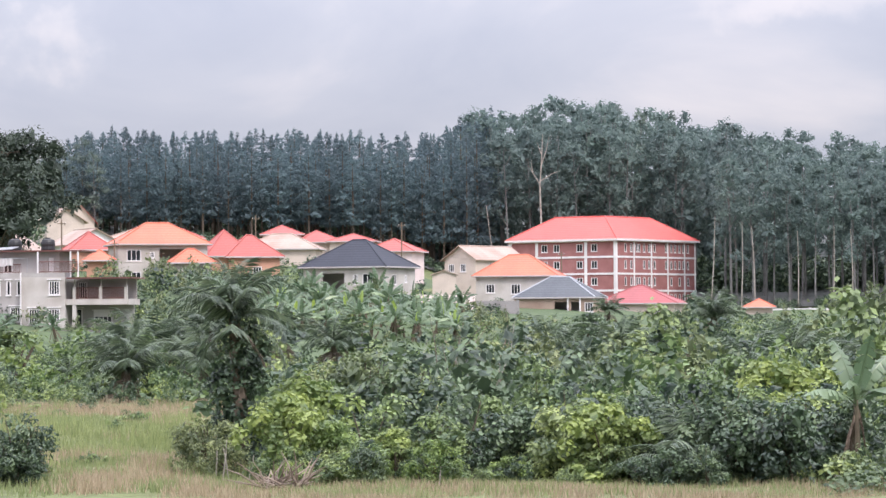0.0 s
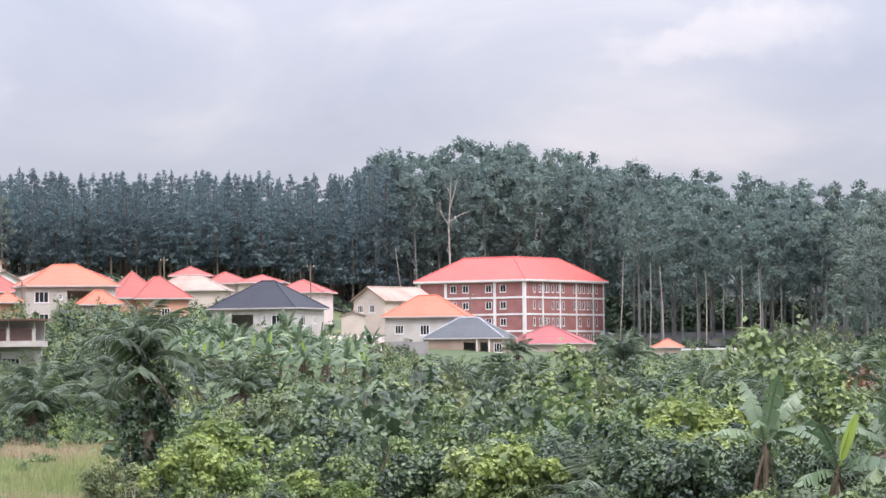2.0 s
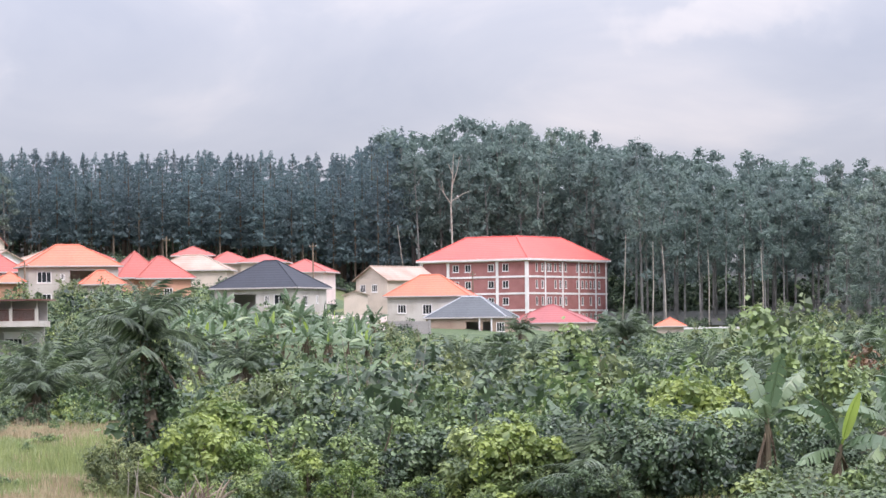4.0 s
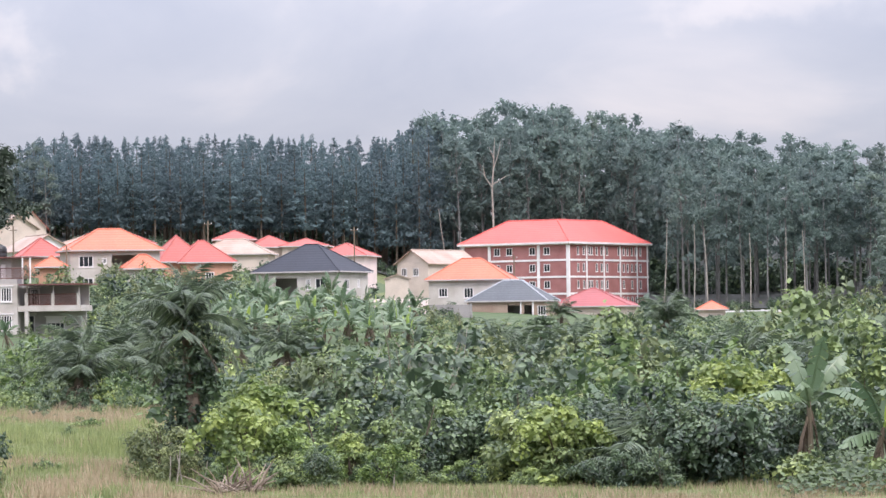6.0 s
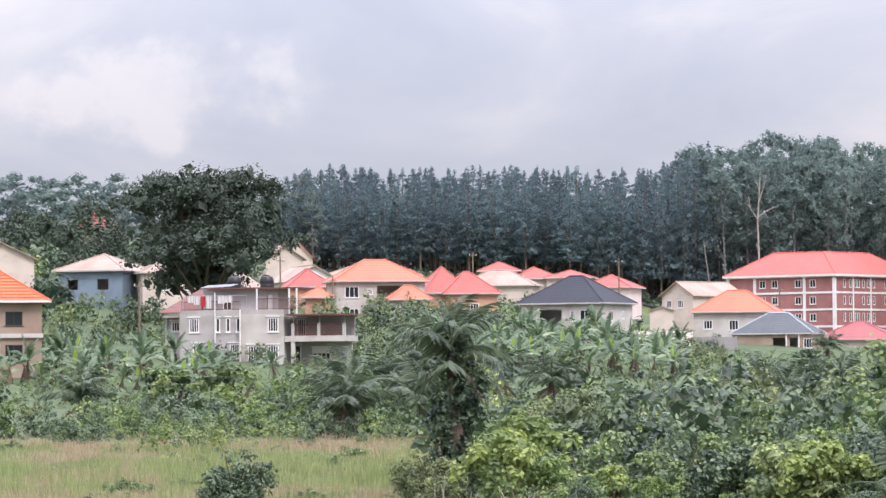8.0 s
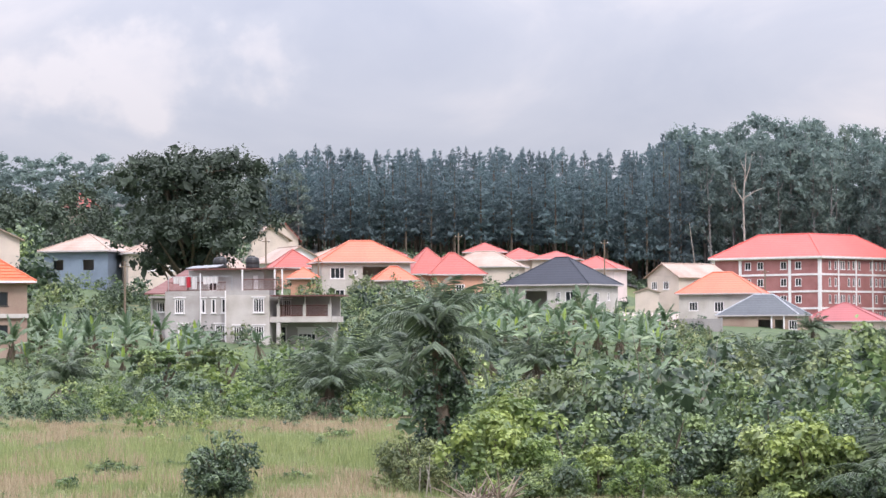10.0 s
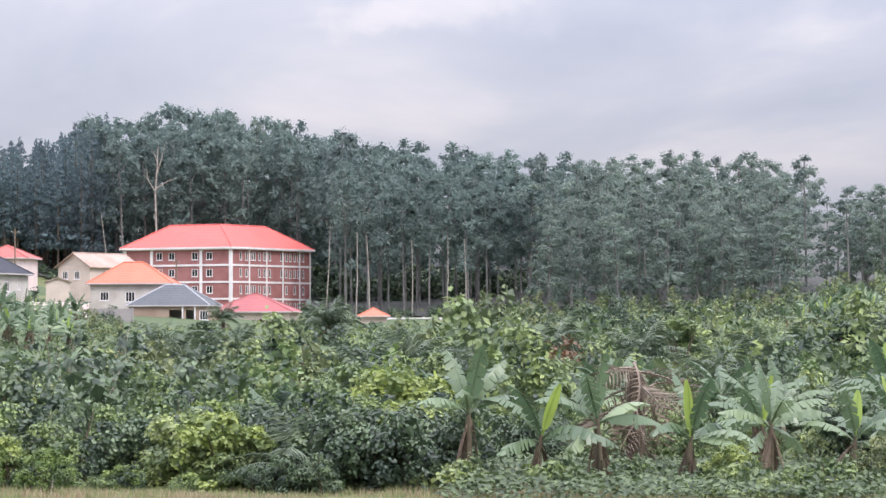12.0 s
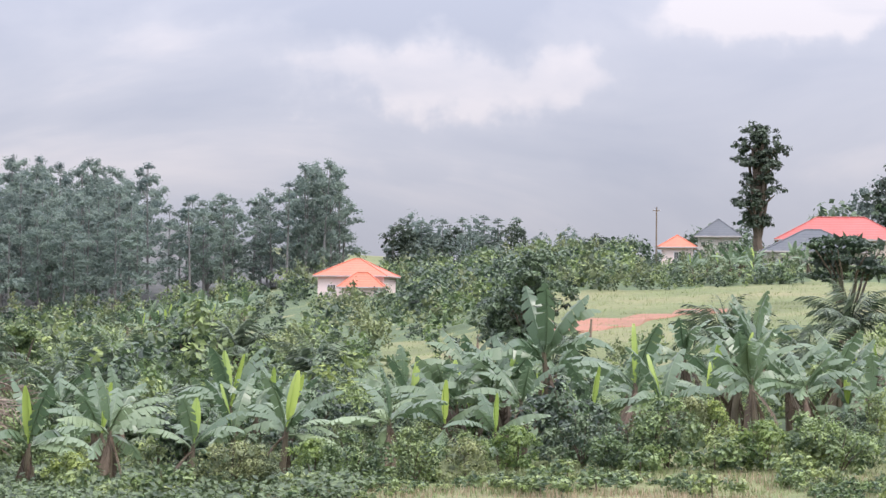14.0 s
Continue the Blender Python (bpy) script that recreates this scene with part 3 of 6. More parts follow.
def gable_end(w, rise, y):
    return Shape().add([(-w / 2, y, 0), (w / 2, y, 0), (0, y, rise), (-w / 2, y + 0.2, 0), (w / 2, y + 0.2, 0), (0, y + 0.2, rise)],
                       [(0, 1, 2), (5, 4, 3), (0, 2, 5, 3), (1, 4, 5, 2), (0, 3, 4, 1)])


def house(label, az, dist, eave, height, w, d, turn, wall, roof, rise, front=(), right=(), left=(), kind="hip", over=0.6,
          cap=None, fascia="trim", ridge=None, plinth=3.0, category="house", group="houses on the hill", name="house", bars=2):
    """A detached house: four walls with openings, glazed windows, a roof with caps and fascia.
    Openings: (centre from the wall's left end, width, sill, height, glazed)."""
    x, y = polar(az, dist)
    base = eave - height
    h = empty(name, pose(x, y, base, 0, 0, -az + turn), label, category, group)
    t = 0.22
    for nm, length, ops, m in (("wall", w, front, pose(-w / 2, -d / 2, 0)), ("wall", w, (), pose(w / 2, d / 2, 0, 0, 0, 180)),
                               ("wall", d - 2 * t, right, pose(w / 2, -d / 2 + t, 0, 0, 0, 90)), ("wall", d - 2 * t, left, pose(-w / 2, d / 2 - t, 0, 0, 0, -90))):
        holes = [(c - ww / 2, c + ww / 2, z, z + hh) for c, ww, z, hh, g in ops]
        wl_ob = part("wall", cut_wall(Shape(), length, -plinth, height, t, holes), M[wall], h, at=m)
        for c, ww, z, hh, g in ops:
            if g:
                window(wl_ob, pose(c, 0.05, z), ww, hh, bars)
    part("floor_slab", Shape().box(-w / 2 + t, -d / 2 + t, -0.2, w / 2 - t, d / 2 - t, 0.0), M["render"], h)
    part("inner_wall", Shape().box(-w / 2 + t, -d / 2 + 3.4, 0.0, w / 2 - t, -d / 2 + 3.55, height - 0.02), M["render"], h)
    if kind == "hip":
        s, caps, extra = hip_roof(w, d, rise, over, ridge=ridge)
    else:
        s, caps, extra = gable_roof(w, d, rise, over)
    rf = part("roof", s, M[roof], h, at=pose(0, 0, height + (0.16 if kind == "hip" else 0.02)))
    part("ridge_cap", caps, M[cap or roof], rf)
    if kind == "hip":
        part("fascia", extra, M[fascia], rf)
    else:
        for y in (-d / 2, d / 2 - 0.2):
            part("gable_wall", gable_end(w, rise - 0.14, y), M[wall], h, at=pose(0, 0, height))
    return h


def W(c, w=1.3, z=1.0, h=1.25):
    return (c, w, z, h, True)


def O(c, w=2.6, z=0.0, h=2.5):
    return (c, w, z, h, False)


# hostel block of four storeys on an L plan, its outer corner towards the valley
def main_block():
    cx, cy = polar(3.14, 570)
    A, B, D, ST, N = 28.2, 23.2, 12.4, 3.06, 4
    H = ST * N
    base = 19.6 - H
    blk = empty("apartment_block", pose(cx, cy, base, 0, 0, 58 - 3.1), "four-storey red brick hostel with white bands and red hip roof", "building")
    t = 0.25
    tall, sq = 1.5, 1.35
    rights, lefts = [], []
    fr = [0.115, 0.185, 0.255, 0.285, 0.345, 0.405, 0.475, 0.62, 0.685, 0.735, 0.79, 0.84, 0.90]
    fl = [0.20, 0.335, 0.55, 0.665]
    for k in range(N):
        for i, f in enumerate(fr):
            if k == 2 and i in (2, 3):
                continue
            if k == 1 and i > 5 and i % 2:
                continue
            rights.append((A * f, 0.62, k * ST + 0.95, tall, True))
        for f in fl:
            lefts.append((B - B * f, 1.25, k * ST + 1.0, sq, True))
    # outer faces: along x (A long) and along y (B long), then the four inner and end faces
    faces = ((A, rights, pose(0, 0, 0)), (B - t, lefts, pose(0, B, 0, 0, 0, -90)), (D - t, (), pose(A, t, 0, 0, 0, 90)), (A - D - t, (), pose(A - t, D, 0, 0, 0, 180)),
             (B - D, (), pose(D, D, 0, 0, 0, 90)), (D - 2 * t, (), pose(D - t, B, 0, 0, 0, 180)))
    for length, ops, m in faces:
        w_ob = part("wall", cut_wall(Shape(), length, -3, H, t, [(c - w / 2, c + w / 2, z, z + h) for c, w, z, h, g in ops]), M["brick"], blk, at=m)
        for c, w, z, h, g in ops:
            window(w_ob, pose(c, 0.03, z), w, h, 1 if w > 1 else 0)
    part("floor_slab", Shape().box(t, t, -0.2, A - t, D - t, 0).box(t, D - t, -0.2, D - t, B - t, 0), M["render"], blk)
    part("partition", Shape().box(3, 3, 0, A - t, 3.15, H - 0.1).box(3, 3.15, 0, 3.15, B - t, H - 0.1), M["cream"], blk)
    # white bands at every floor and columns on both outer faces
    for k in range(N + 1):
        z = k * ST - (0.18 if k < N else 0.3)
        e = 0.1
        part("floor_band", Shape().box(-e, -e, z, A + e, -0.004, z + 0.36).box(-e, -0.004, z, -0.004, B + e, z + 0.36), M["white"], blk)
    for f in (0.003, 0.215, 0.43, 0.635, 0.85, 0.985):
        x = A * f
        part("column", Shape().box(x - 0.22, -0.16, -3, x + 0.22, -0.104, H), M["white"], blk)
    for f in (0.005, 0.275, 0.735, 0.985):
        y = B * f
        part("column", Shape().box(-0.16, y - 0.30, -3, -0.104, y + 0.30, H), M["white"], blk)
    # roof
    o, r, q = 0.6, 4.35, 0.14
    P = [(-o, -o, 0), (A + o, -o, 0), (A + o, D + o, 0), (D + o, D + o, 0), (D + o, B + o, 0), (-o, B + o, 0)]
    T = [(D / 2, D / 2, r), (A + o - D / 2 - o, D / 2, r), (D / 2, B + o - D / 2 - o, r)]
    vs = [(x, y, -q) for x, y, z in P] + P + T
    rf = Shape().add(vs, [(6, 7, 13, 12), (7, 8, 13), (8, 9, 12, 13), (9, 10, 14, 12), (10, 11, 14), (11, 6, 12, 14), (5, 4, 3, 2, 1, 0)] + [(i, (i + 1) % 6, 6 + (i + 1) % 6, 6 + i) for i in range(6)])
    roof = part("roof", rf, M["roof_red"], blk, at=pose(0, 0, H + 0.15))
    for a, b in ((6, 12), (7, 13), (8, 13), (10, 14), (11, 14), (12, 13), (12, 14)):
        part("ridge_cap", Shape().tube([vs[a], (vs[b][0], vs[b][1], vs[b][2] + 0.02)], [0.14, 0.14], 5), M["roof_red"], roof)
    g = Shape()
    g.box(-o - 0.05, -o - 0.08, -q - 0.14, A + o, -o + 0.02, 0.06).box(-o - 0.08, -o + 0.02, -q - 0.14, -o + 0.02, B + o, 0.06).box(A + o - 0.02, -o + 0.02, -q - 0.14, A + o + 0.08, D + o, 0.06)
    part("gutter", g, M["white"], roof)


main_block()

# town houses, far to near
house("small bungalow with faded red roof among trees", -6.62, 600, 24.6, 3.0, 6.5, 8, 0, "cream", "roof_old", 3.6, kind="gable")
house("small house with rusty tin roof under trees", -6.95, 560, 23.2, 2.8, 7, 7, 20, "cream", "roof_tin", 2.2, kind="gable")
house("red-roofed house high on the slope", -10.25, 600, 29.9, 3.0, 6.0, 8, 10, "cream", "roof_old", 3.2)
house("red-roofed house half hidden by trees", -12.55, 560, 25.8, 3.0, 8.0, 8, -10, "cream", "roof_old", 2.6)
house("bungalow with coral red sheet roof", -2.92, 550, 20.1, 2.8, 6.6, 9, 0, "cream", "roof_old", 1.7)
house("bungalow with coral red sheet roof", -2.30, 545, 18.6, 2.8, 7.6, 9, 8, "cream", "roof_old", 2.1)
house("bungalow with faded red sheet roof", -1.62, 540, 18.6, 2.8, 7.5, 8, -6, "cream", "roof_old", 1.4)
house("bungalow with brick-red sheet roof", -4.75, 545, 19.4, 2.8, 7.0, 8, 0, "cream", "roof_old", 1.8)
house("long low house with rusty tin roof", -5.55, 520, 18.7, 2.8, 9.5, 8, 0, "cream", "roof_tin", 1.6)
house("long house with pale rusting tin roof", -2.92, 520, 16.9, 3.0, 12.2, 9, -8, "cream", "roof_tin", 2.6, cap="roof_tin")
house("white-walled bungalow with red roof", -0.88, 502, 16.0, 3.2, 7.6, 8.5, -14, "pinkwhite", "roof_old", 2.1, front=[W(5.6, 1.0)])
house("cream gabled house with rusting tin roof", 0.76, 513, 15.2, 3.0, 6.4, 13, -38, "cream", "roof_tin", 2.0, front=[W(1.4, 1.1, 0.8), W(3.8, 1.1, 0.8)], right=[W(4, 1.1)], kind="gable", over=0.5, cap="roof_tin")
house("tiny block outhouse with tin lean-to roof", 0.02, 478, 12.2, 2.6, 3.6, 4.0, 0, "cream", "roof_tin", 0.6, kind="gable", over=0.3, category="outhouse", name="outhouse")
house("white gabled house with pale tin roof", -6.48, 472, 16.9, 3.2, 8.2, 10, 18, "white", "roof_tin", 2.2, kind="gable", over=0.5)
house("low house with red hip roof", -6.42, 442, 15.1, 3.2, 5.6, 6.5, 10, "peach", "roof_old", 2.6)
house("small annex with orange hip roof", -6.22, 424, 13.3, 2.6, 3.4, 4.2, 0, "peach", "roof_orange", 1.5, category="annex", name="annex")
house("two-storey cement house with orange hip roof and recessed balcony", -5.18, 433, 15.6, 6.0, 12.2, 9.0, 10, "render", "roof_orange", 3.0,
      front=[W(2.1, 1.9, 3.9, 1.5), W(4.6, 0.6, 4.3, 0.8), O(7.3, 3.4, 3.2, 2.3), W(2.1, 1.9, 0.9, 1.5)], right=[W(3, 1.3, 4.0)])
house("low porch wing with orange hip roof", -4.58, 422, 12.9, 2.7, 5.0, 4.0, 8, "render", "roof_orange", 1.9, category="annex", name="annex")
house("bungalow with coral red hip roof and peach walls", -3.98, 442, 14.1, 3.2, 6.0, 9.0, 12, "peach", "roof_old", 3.75, ridge=0.8)
house("bungalow wing with coral red hip roof and peach walls", -3.52, 441, 14.0, 3.4, 7.2, 7.0, 12, "peach", "roof_old", 3.1, front=[W(4.0, 1.2, 1.0, 1.2)], ridge=0.8)
house("grey rendered bungalow with charcoal hip roof and arched porch", -1.52, 442, 12.5, 3.2, 12.4, 10.4, -25, "render", "roof_dark", 3.9,
      front=[O(4.6, 3.4, 0.1, 2.4), W(8.0, 0.7, 0.9, 1.4), W(10.2, 2.2, 0.9, 1.5)], right=[W(3.0, 1.5, 0.9, 1.4), W(7.0, 0.7, 1.2, 1.1)], cap="roof_dark")
house("cement bungalow with bright orange hip roof", 1.38, 482, 11.7, 3.6, 12.0, 9.0, -8, "render", "roof_orange", 3.3,
      front=[W(2.2, 1.3, 1.2, 1.3), W(6.1, 1.4, 1.0, 1.5), W(10.6, 0.9, 1.2, 1.2)], right=[W(4, 1.2)])
house("bungalow with red hip roof and cream walls", 3.58, 500, 7.5, 3.0, 12.4, 9.4, -10, "cream", "roof_pink", 2.9, front=[W(2.0), O(8.0, 0.9, 0.0, 2.0), W(9.6, 0.8)], ridge=0.7)
house("small outbuilding with orange roof", 5.72, 540, 6.9, 2.4, 4.6, 5.0, 0, "cream", "roof_orange", 1.5, category="outbuilding", name="outbuilding")
sl = house("half-finished brick bungalow with slate grey hip roof and white ridge caps", 2.12, 472, 8.3, 2.9, 12.0, 9.0, -12, "clay", "roof_slate", 3.1, over=0.35,
           front=[O(7.1, 2.0, 0.0, 2.4), O(9.3, 1.4, 0.0, 2.4), W(11.3, 1.2, 0.9, 1.4)], cap="metal")
part("porch_post", Shape().box(2.05, -4.7, -0.2, 2.25, -4.52, 2.9), M["white"], sl)
part("porch_post", Shape().box(3.9, -4.7, -0.2, 4.1, -4.52, 2.9), M["white"], sl)
house("tin-roofed store with blue-grey walls", -10.08, 424, 17.0, 3.0, 9.2, 9.0, -24, "bluegrey", "roof_tin", 2.3, front=[O(2.0, 1.6, 0.6, 1.4), O(6.4, 1.6, 0.6, 1.4)], over=0.7)
house("house with weathered tin gable roof", -12.1, 440, 19.4, 3.0, 10, 9, 12, "cream", "roof_tin", 2.3, kind="gable")
house("house with pale tin roof behind the big tree", -8.85, 420, 16.6, 3.2, 9, 8, 8, "cream", "roof_tin", 2.0, front=[W(3, 1.1), W(6, 1.1)])
house("low house with rusty gable roof behind the big tree", -7.85, 440, 15.6, 3.0, 7, 7, -20, "cream", "roof_tin", 2.4, kind="gable")
house("bungalow with weathered tin roof", -13.6, 400, 15.4, 3.0, 10, 8, 0, "cream", "roof_tin", 2.0)
# right-hand slope
house("pale pink two-storey house with orange hip roof", 17.35, 452, 13.5, 4.6, 9.6, 8.5, -12, "pinkwhite", "roof_orange", 2.5, front=[W(2.0, 1.2, 2.4, 1.1), W(7.0, 1.0, 2.6, 1.0)])
house("pink porch wing with orange hip roof", 17.45, 444, 11.8, 2.6, 5.6, 4.0, -6, "pinkwhite", "roof_orange", 2.1, front=[O(2.8, 1.4, 0.0, 2.1)], category="annex", name="annex")
house("small house with orange roof beside a pole", 23.16, 482, 18.9, 2.8, 4.8, 6.5, 0, "pinkwhite", "roof_orange", 1.9, front=[W(2.4, 1.0)])
house("house with dark grey roof on the crest", 23.9, 505, 21.3, 2.8, 6.4, 8, 0, "render", "roof_slate", 2.9, ridge=1.2)
house("long house with coral red hip roof on the crest", 26.1, 432, 18.5, 3.0, 16.5, 10, 0, "cream", "roof_old", 3.2)
house("bungalow with grey sheet roof among banana plants", 25.6, 392, 15.8, 2.8, 12.0, 8.0, 5, "render", "roof_slate", 2.8, ridge=2.0)


# the grey flat-roofed house with terraces
def terrace_house():
    az, dist = -7.63, 330
    x, y = polar(az, dist)
    base = 4.5
    turn = -16
    h = empty("terrace_house", pose(x, y, base, 0, 0, -az + turn), "unpainted grey cement house with roof terrace, railings and balcony", "house")
    t, F1, F2 = 0.22, 2.9, 5.1
    # long west wing x from -7 to 0, east bay from 0 to 5.2, depth 8
    def wall(length, z0, z1, ops, m, mat="grey"):
        ob = part("wall", cut_wall(Shape(), length, z0, z1, t, [(c - w / 2, c + w / 2, z, z + hh) for c, w, z, hh in ops]), M[mat], h, at=m)
        for c, w, z, hh in ops:
            window(ob, pose(c, 0.03, z), w, hh, 3 if w > 0.8 else 0)
            part("lintel", Shape().box(c - w / 2 - 0.2, -0.12, z + hh + 0.1, c + w / 2 + 0.2, -0.004, z + hh + 0.22), M["white"], ob)
        return ob
    wall(6.8, -2, F2 + 0.3, [(1.6, 1.0, F1 + 0.65, 1.45), (4.2, 0.4, F1 + 0.65, 1.45), (5.3, 0.4, F1 + 0.65, 1.45), (6.4, 0.4, F1 + 0.65, 1.45), (2.0, 1.0, 0.8, 1.5), (6.0, 1.0, 0.8, 1.5)], pose(-6.8, 0.6, 0))
    wall(4.7, -2, F2 + 0.3, [(3.55, 1.1, F1 + 0.65, 1.45), (1.4, 1.1, 0.6, 1.5), (3.55, 1.1, 0.6, 1.5)], pose(0, 0, 0), "render")
    wall(2.0, -2, F2 + 0.3, [(1.2, 1.1, F1 + 0.8, 1.0)], pose(-8.8, 2.2, 0))
    wall(7.0, -2, F2 + 0.3, [], pose(4.7, 0.3, 0, 0, 0, 90), "grey")
    wall(7.0, -2, F2 + 0.3, [], pose(-8.8, 9.0, 0, 0, 0, -90), "grey")
    wall(13.5, -2, F2 + 0.3, [], pose(4.7, 9.2, 0, 0, 0, 180), "grey")
    part("parapet", Shape().box(-6.8, 0.62, F2 + 0.31, 0, 0.8, F2 + 0.75).box(0, 0.02, F2 + 0.31, 4.7, 0.2, F2 + 0.75), M["grey"], h)
    part("roof_slab", Shape().box(-8.7, 0.85, F2 + 0.05, 4.45, 8.9, F2 + 0.25), M["grey"], h)
    part("drain_pipe", Shape().tube([(0.0, -0.12, -1), (0.0, -0.12, F2 + 0.8)], [0.08, 0.08], 6), M["white"], h, "white plastic drain pipe")
    part("drain_pipe", Shape().tube([(-2.9, 0.5, 1), (-2.9, 0.5, F2 + 2.6)], [0.07, 0.07], 6), M["white"], h, "white plastic drain pipe")
    # upper room set back
    up = part("upper_room", cut_wall(Shape(), 8.2, 0, 2.7, t, [(2.2, 3.1, 0.5, 2.0), (7.0, 7.6, 0.1, 2.1)]).box(0, t, 0, t, 4.5, 2.7).box(8.0, t, 0, 8.2, 4.5, 2.7).box(t, 4.3, 0, 8.0, 4.5, 2.7), M["grey"], h, at=pose(-4.8, 2.6, F2 + 0.26))
    window(up, pose(2.65, 0.04, 0.5), 0.9, 1.5, 1)
    part("upper_door", Shape().box(7.05, 0.06, 0.1, 7.55, 0.1, 2.1), M["white"], up)
    part("flat_roof", Shape().box(-3.6, -0.6, 0, 6.7, 5.4, 0.14), M["roof_brown"], h, at=pose(-0.6, 2.0, F2 + 2.98))
    part("solar_panel", Shape().add([(-1.6, -0.8, 0.1), (1.8, -0.8, 0.25), (2.0, 1.2, 0.55), (-1.4, 1.2, 0.4), (-1.6, -0.8, 0.16), (1.8, -0.8, 0.31), (2.0, 1.2, 0.61), (-1.4, 1.2, 0.46)],
         [(3, 2, 1, 0), (4, 5, 6, 7), (0, 1, 5, 4), (1, 2, 6, 5), (2, 3, 7, 6), (3, 0, 4, 7)]), M["metal"], h, "dark tilted roof panel", at=pose(-3.4, 3.0, F2 + 3.0))
    # brown lean-to roof over the west end
    part("lean_to_roof", Shape().add([(-9.4, 1.7, 0.1), (-4.9, 1.7, 0.1), (-4.9, 5.5, 2.6), (-6.0, 5.5, 2.6), (-9.4, 1.7, 0.25), (-4.9, 1.7, 0.25), (-4.9, 5.5, 2.75), (-6.0, 5.5, 2.75)],
         [(3, 2, 1, 0), (4, 5, 6, 7), (0, 1, 5, 4), (1, 2, 6, 5), (2, 3, 7, 6), (3, 0, 4, 7)]), M["roof_brown"], h, at=pose(0, 0, F2 + 0.35))
    # railings
    def railing(x0, y0, x1, y1, z, hh=1.0, n=22):
        rl = part("railing", Shape().tube([(x0, y0, z + hh), (x1, y1, z + hh + 0.001)], [0.05, 0.05], 5), M["rail"], h, "rust-red metal railing")
        part("bottom_rail", Shape().tube([(x0, y0, z + 0.1), (x1, y1, z + 0.101)], [0.04, 0.04], 5), M["rail"], rl)
        bal = Shape().tube([(0, 0, z), (0, 0, z + hh)], [0.024, 0.024], 4).mesh("baluster")
        for i in range(n + 1):
            part("baluster", bal, M["rail"], rl, at=pose(x0 + (x1 - x0) * i / n, y0 + (y1 - y0) * i / n, 0))
        return rl
    railing(-6.6, 0.7, -0.2, 0.7, F2 + 0.75, 0.9, 44)
    railing(1.9, 0.1, 6.0, 0.1, F2 + 0.75, 1.15, 34)
    # terrace canopy posts
    for px in (1.7, 5.2, 6.0):
        part("post", Shape().box(px - 0.07, 0.3, F2 + 0.3, px + 0.07, 0.44, F2 + 2.96), M["white"], h, "slim white post")
    # east balcony, a floor slab on posts with a canopy above
    part("balcony_slab", Shape().box(4.72, 0.2, F1 - 0.4, 11.4, 5.0, F1 + 0.2), M["render"], h)
    part("canopy", Shape().box(4.95, -0.5, F2 + 0.1, 11.9, 5.4, F2 + 0.24), M["roof_brown"], h, "thin flat balcony canopy")
    for px in (5.6, 8.4, 11.1):
        part("balcony_pillar", Shape().box(px - 0.16, 0.22, F1 + 0.2, px + 0.16, 0.5, F1 + 1.5), M["render"], h)
        part("post", Shape().box(px - 0.05, 0.5, F1 + 0.2, px + 0.05, 0.6, F2 + 0.1), M["render"], h)
    railing(5.7, 0.35, 8.3, 0.35, F1 + 0.2, 1.15, 22)
    railing(8.5, 0.35, 11.0, 0.35, F1 + 0.2, 1.15, 22)
    part("pillar", Shape().box(5.4, 0.25, -2, 5.8, 0.65, F1 - 0.4), M["render"], h)
    lw = wall(6.5, -2, F1 - 0.4, [(0.6, 0.7, 0.2, 1.9), (3.2, 1.9, 0.6, 1.2)], pose(4.72, 3.2, 0))
    part("shutter", Shape().box(2.2, -0.1, 1.25, 4.2, -0.05, 2.0), M["white"], lw)
    wall(6.5, F1 + 0.2, F2 + 0.08, [(0.7, 0.9, F1 + 0.3, 1.7)], pose(4.72, 4.4, 0))
    # garden wall in front
    bw = Shape().box(-3, -4.2, -4.5, 9.5, -3.9, -0.1)
    g = part("garden_wall", bw, M["block"])
    g.matrix_basis = h.matrix_basis.copy()
    tagged(g, "grey concrete block garden wall below the house", "wall", kind="structure")
    # water tanks
    for px in (1.0, 4.6):
        tk = Shape()
        prof = [(0.0, 0.0), (0.85, 0.0), (0.9, 0.3), (0.86, 0.6), (0.9, 0.9), (0.86, 1.2), (0.75, 1.5), (0.3, 1.68), (0.3, 1.78), (0.0, 1.78)]
        k = 14
        vs = [(r * math.cos(2 * math.pi * i / k), r * math.sin(2 * math.pi * i / k), z) for r, z in prof[1:-1] for i in range(k)]
        n = len(prof) - 2
        fs = [(j * k + i, j * k + (i + 1) % k, (j + 1) * k + (i + 1) % k, (j + 1) * k + i) for j in range(n - 1) for i in range(k)] + [tuple(reversed(range(k))), tuple((n - 1) * k + i for i in range(k))]
        tk.add(vs, fs)
        tank = part("water_tank", tk, M["tank"])
        tank.matrix_basis = h.matrix_basis @ pose(px - 3.4, 6.2, F2 + 3.13) @ Matrix.Diagonal((0.85, 0.85, 0.8, 1))
        tagged(tank, "black ribbed plastic water tank on the flat roof", "water tank", "roof tanks")
    # washing on the terrace line
    for i, (px, wd, ln, mt) in enumerate(((-4.9, 0.7, 0.9, "cloth"), (-4.2, 0.5, 1.1, "red_cloth"), (-3.6, 0.6, 1.3, "cloth"), (-5.6, 0.6, 0.7, "cloth"), (-2.2, 0.8, 0.8, "cloth"), (-1.4, 0.8, 0.7, "cloth"))):
        c = Shape()
        for q in range(6):
            xx = -wd / 2 + wd * q / 5
            yy = 0.05 * math.sin(q * 2.1 + i)
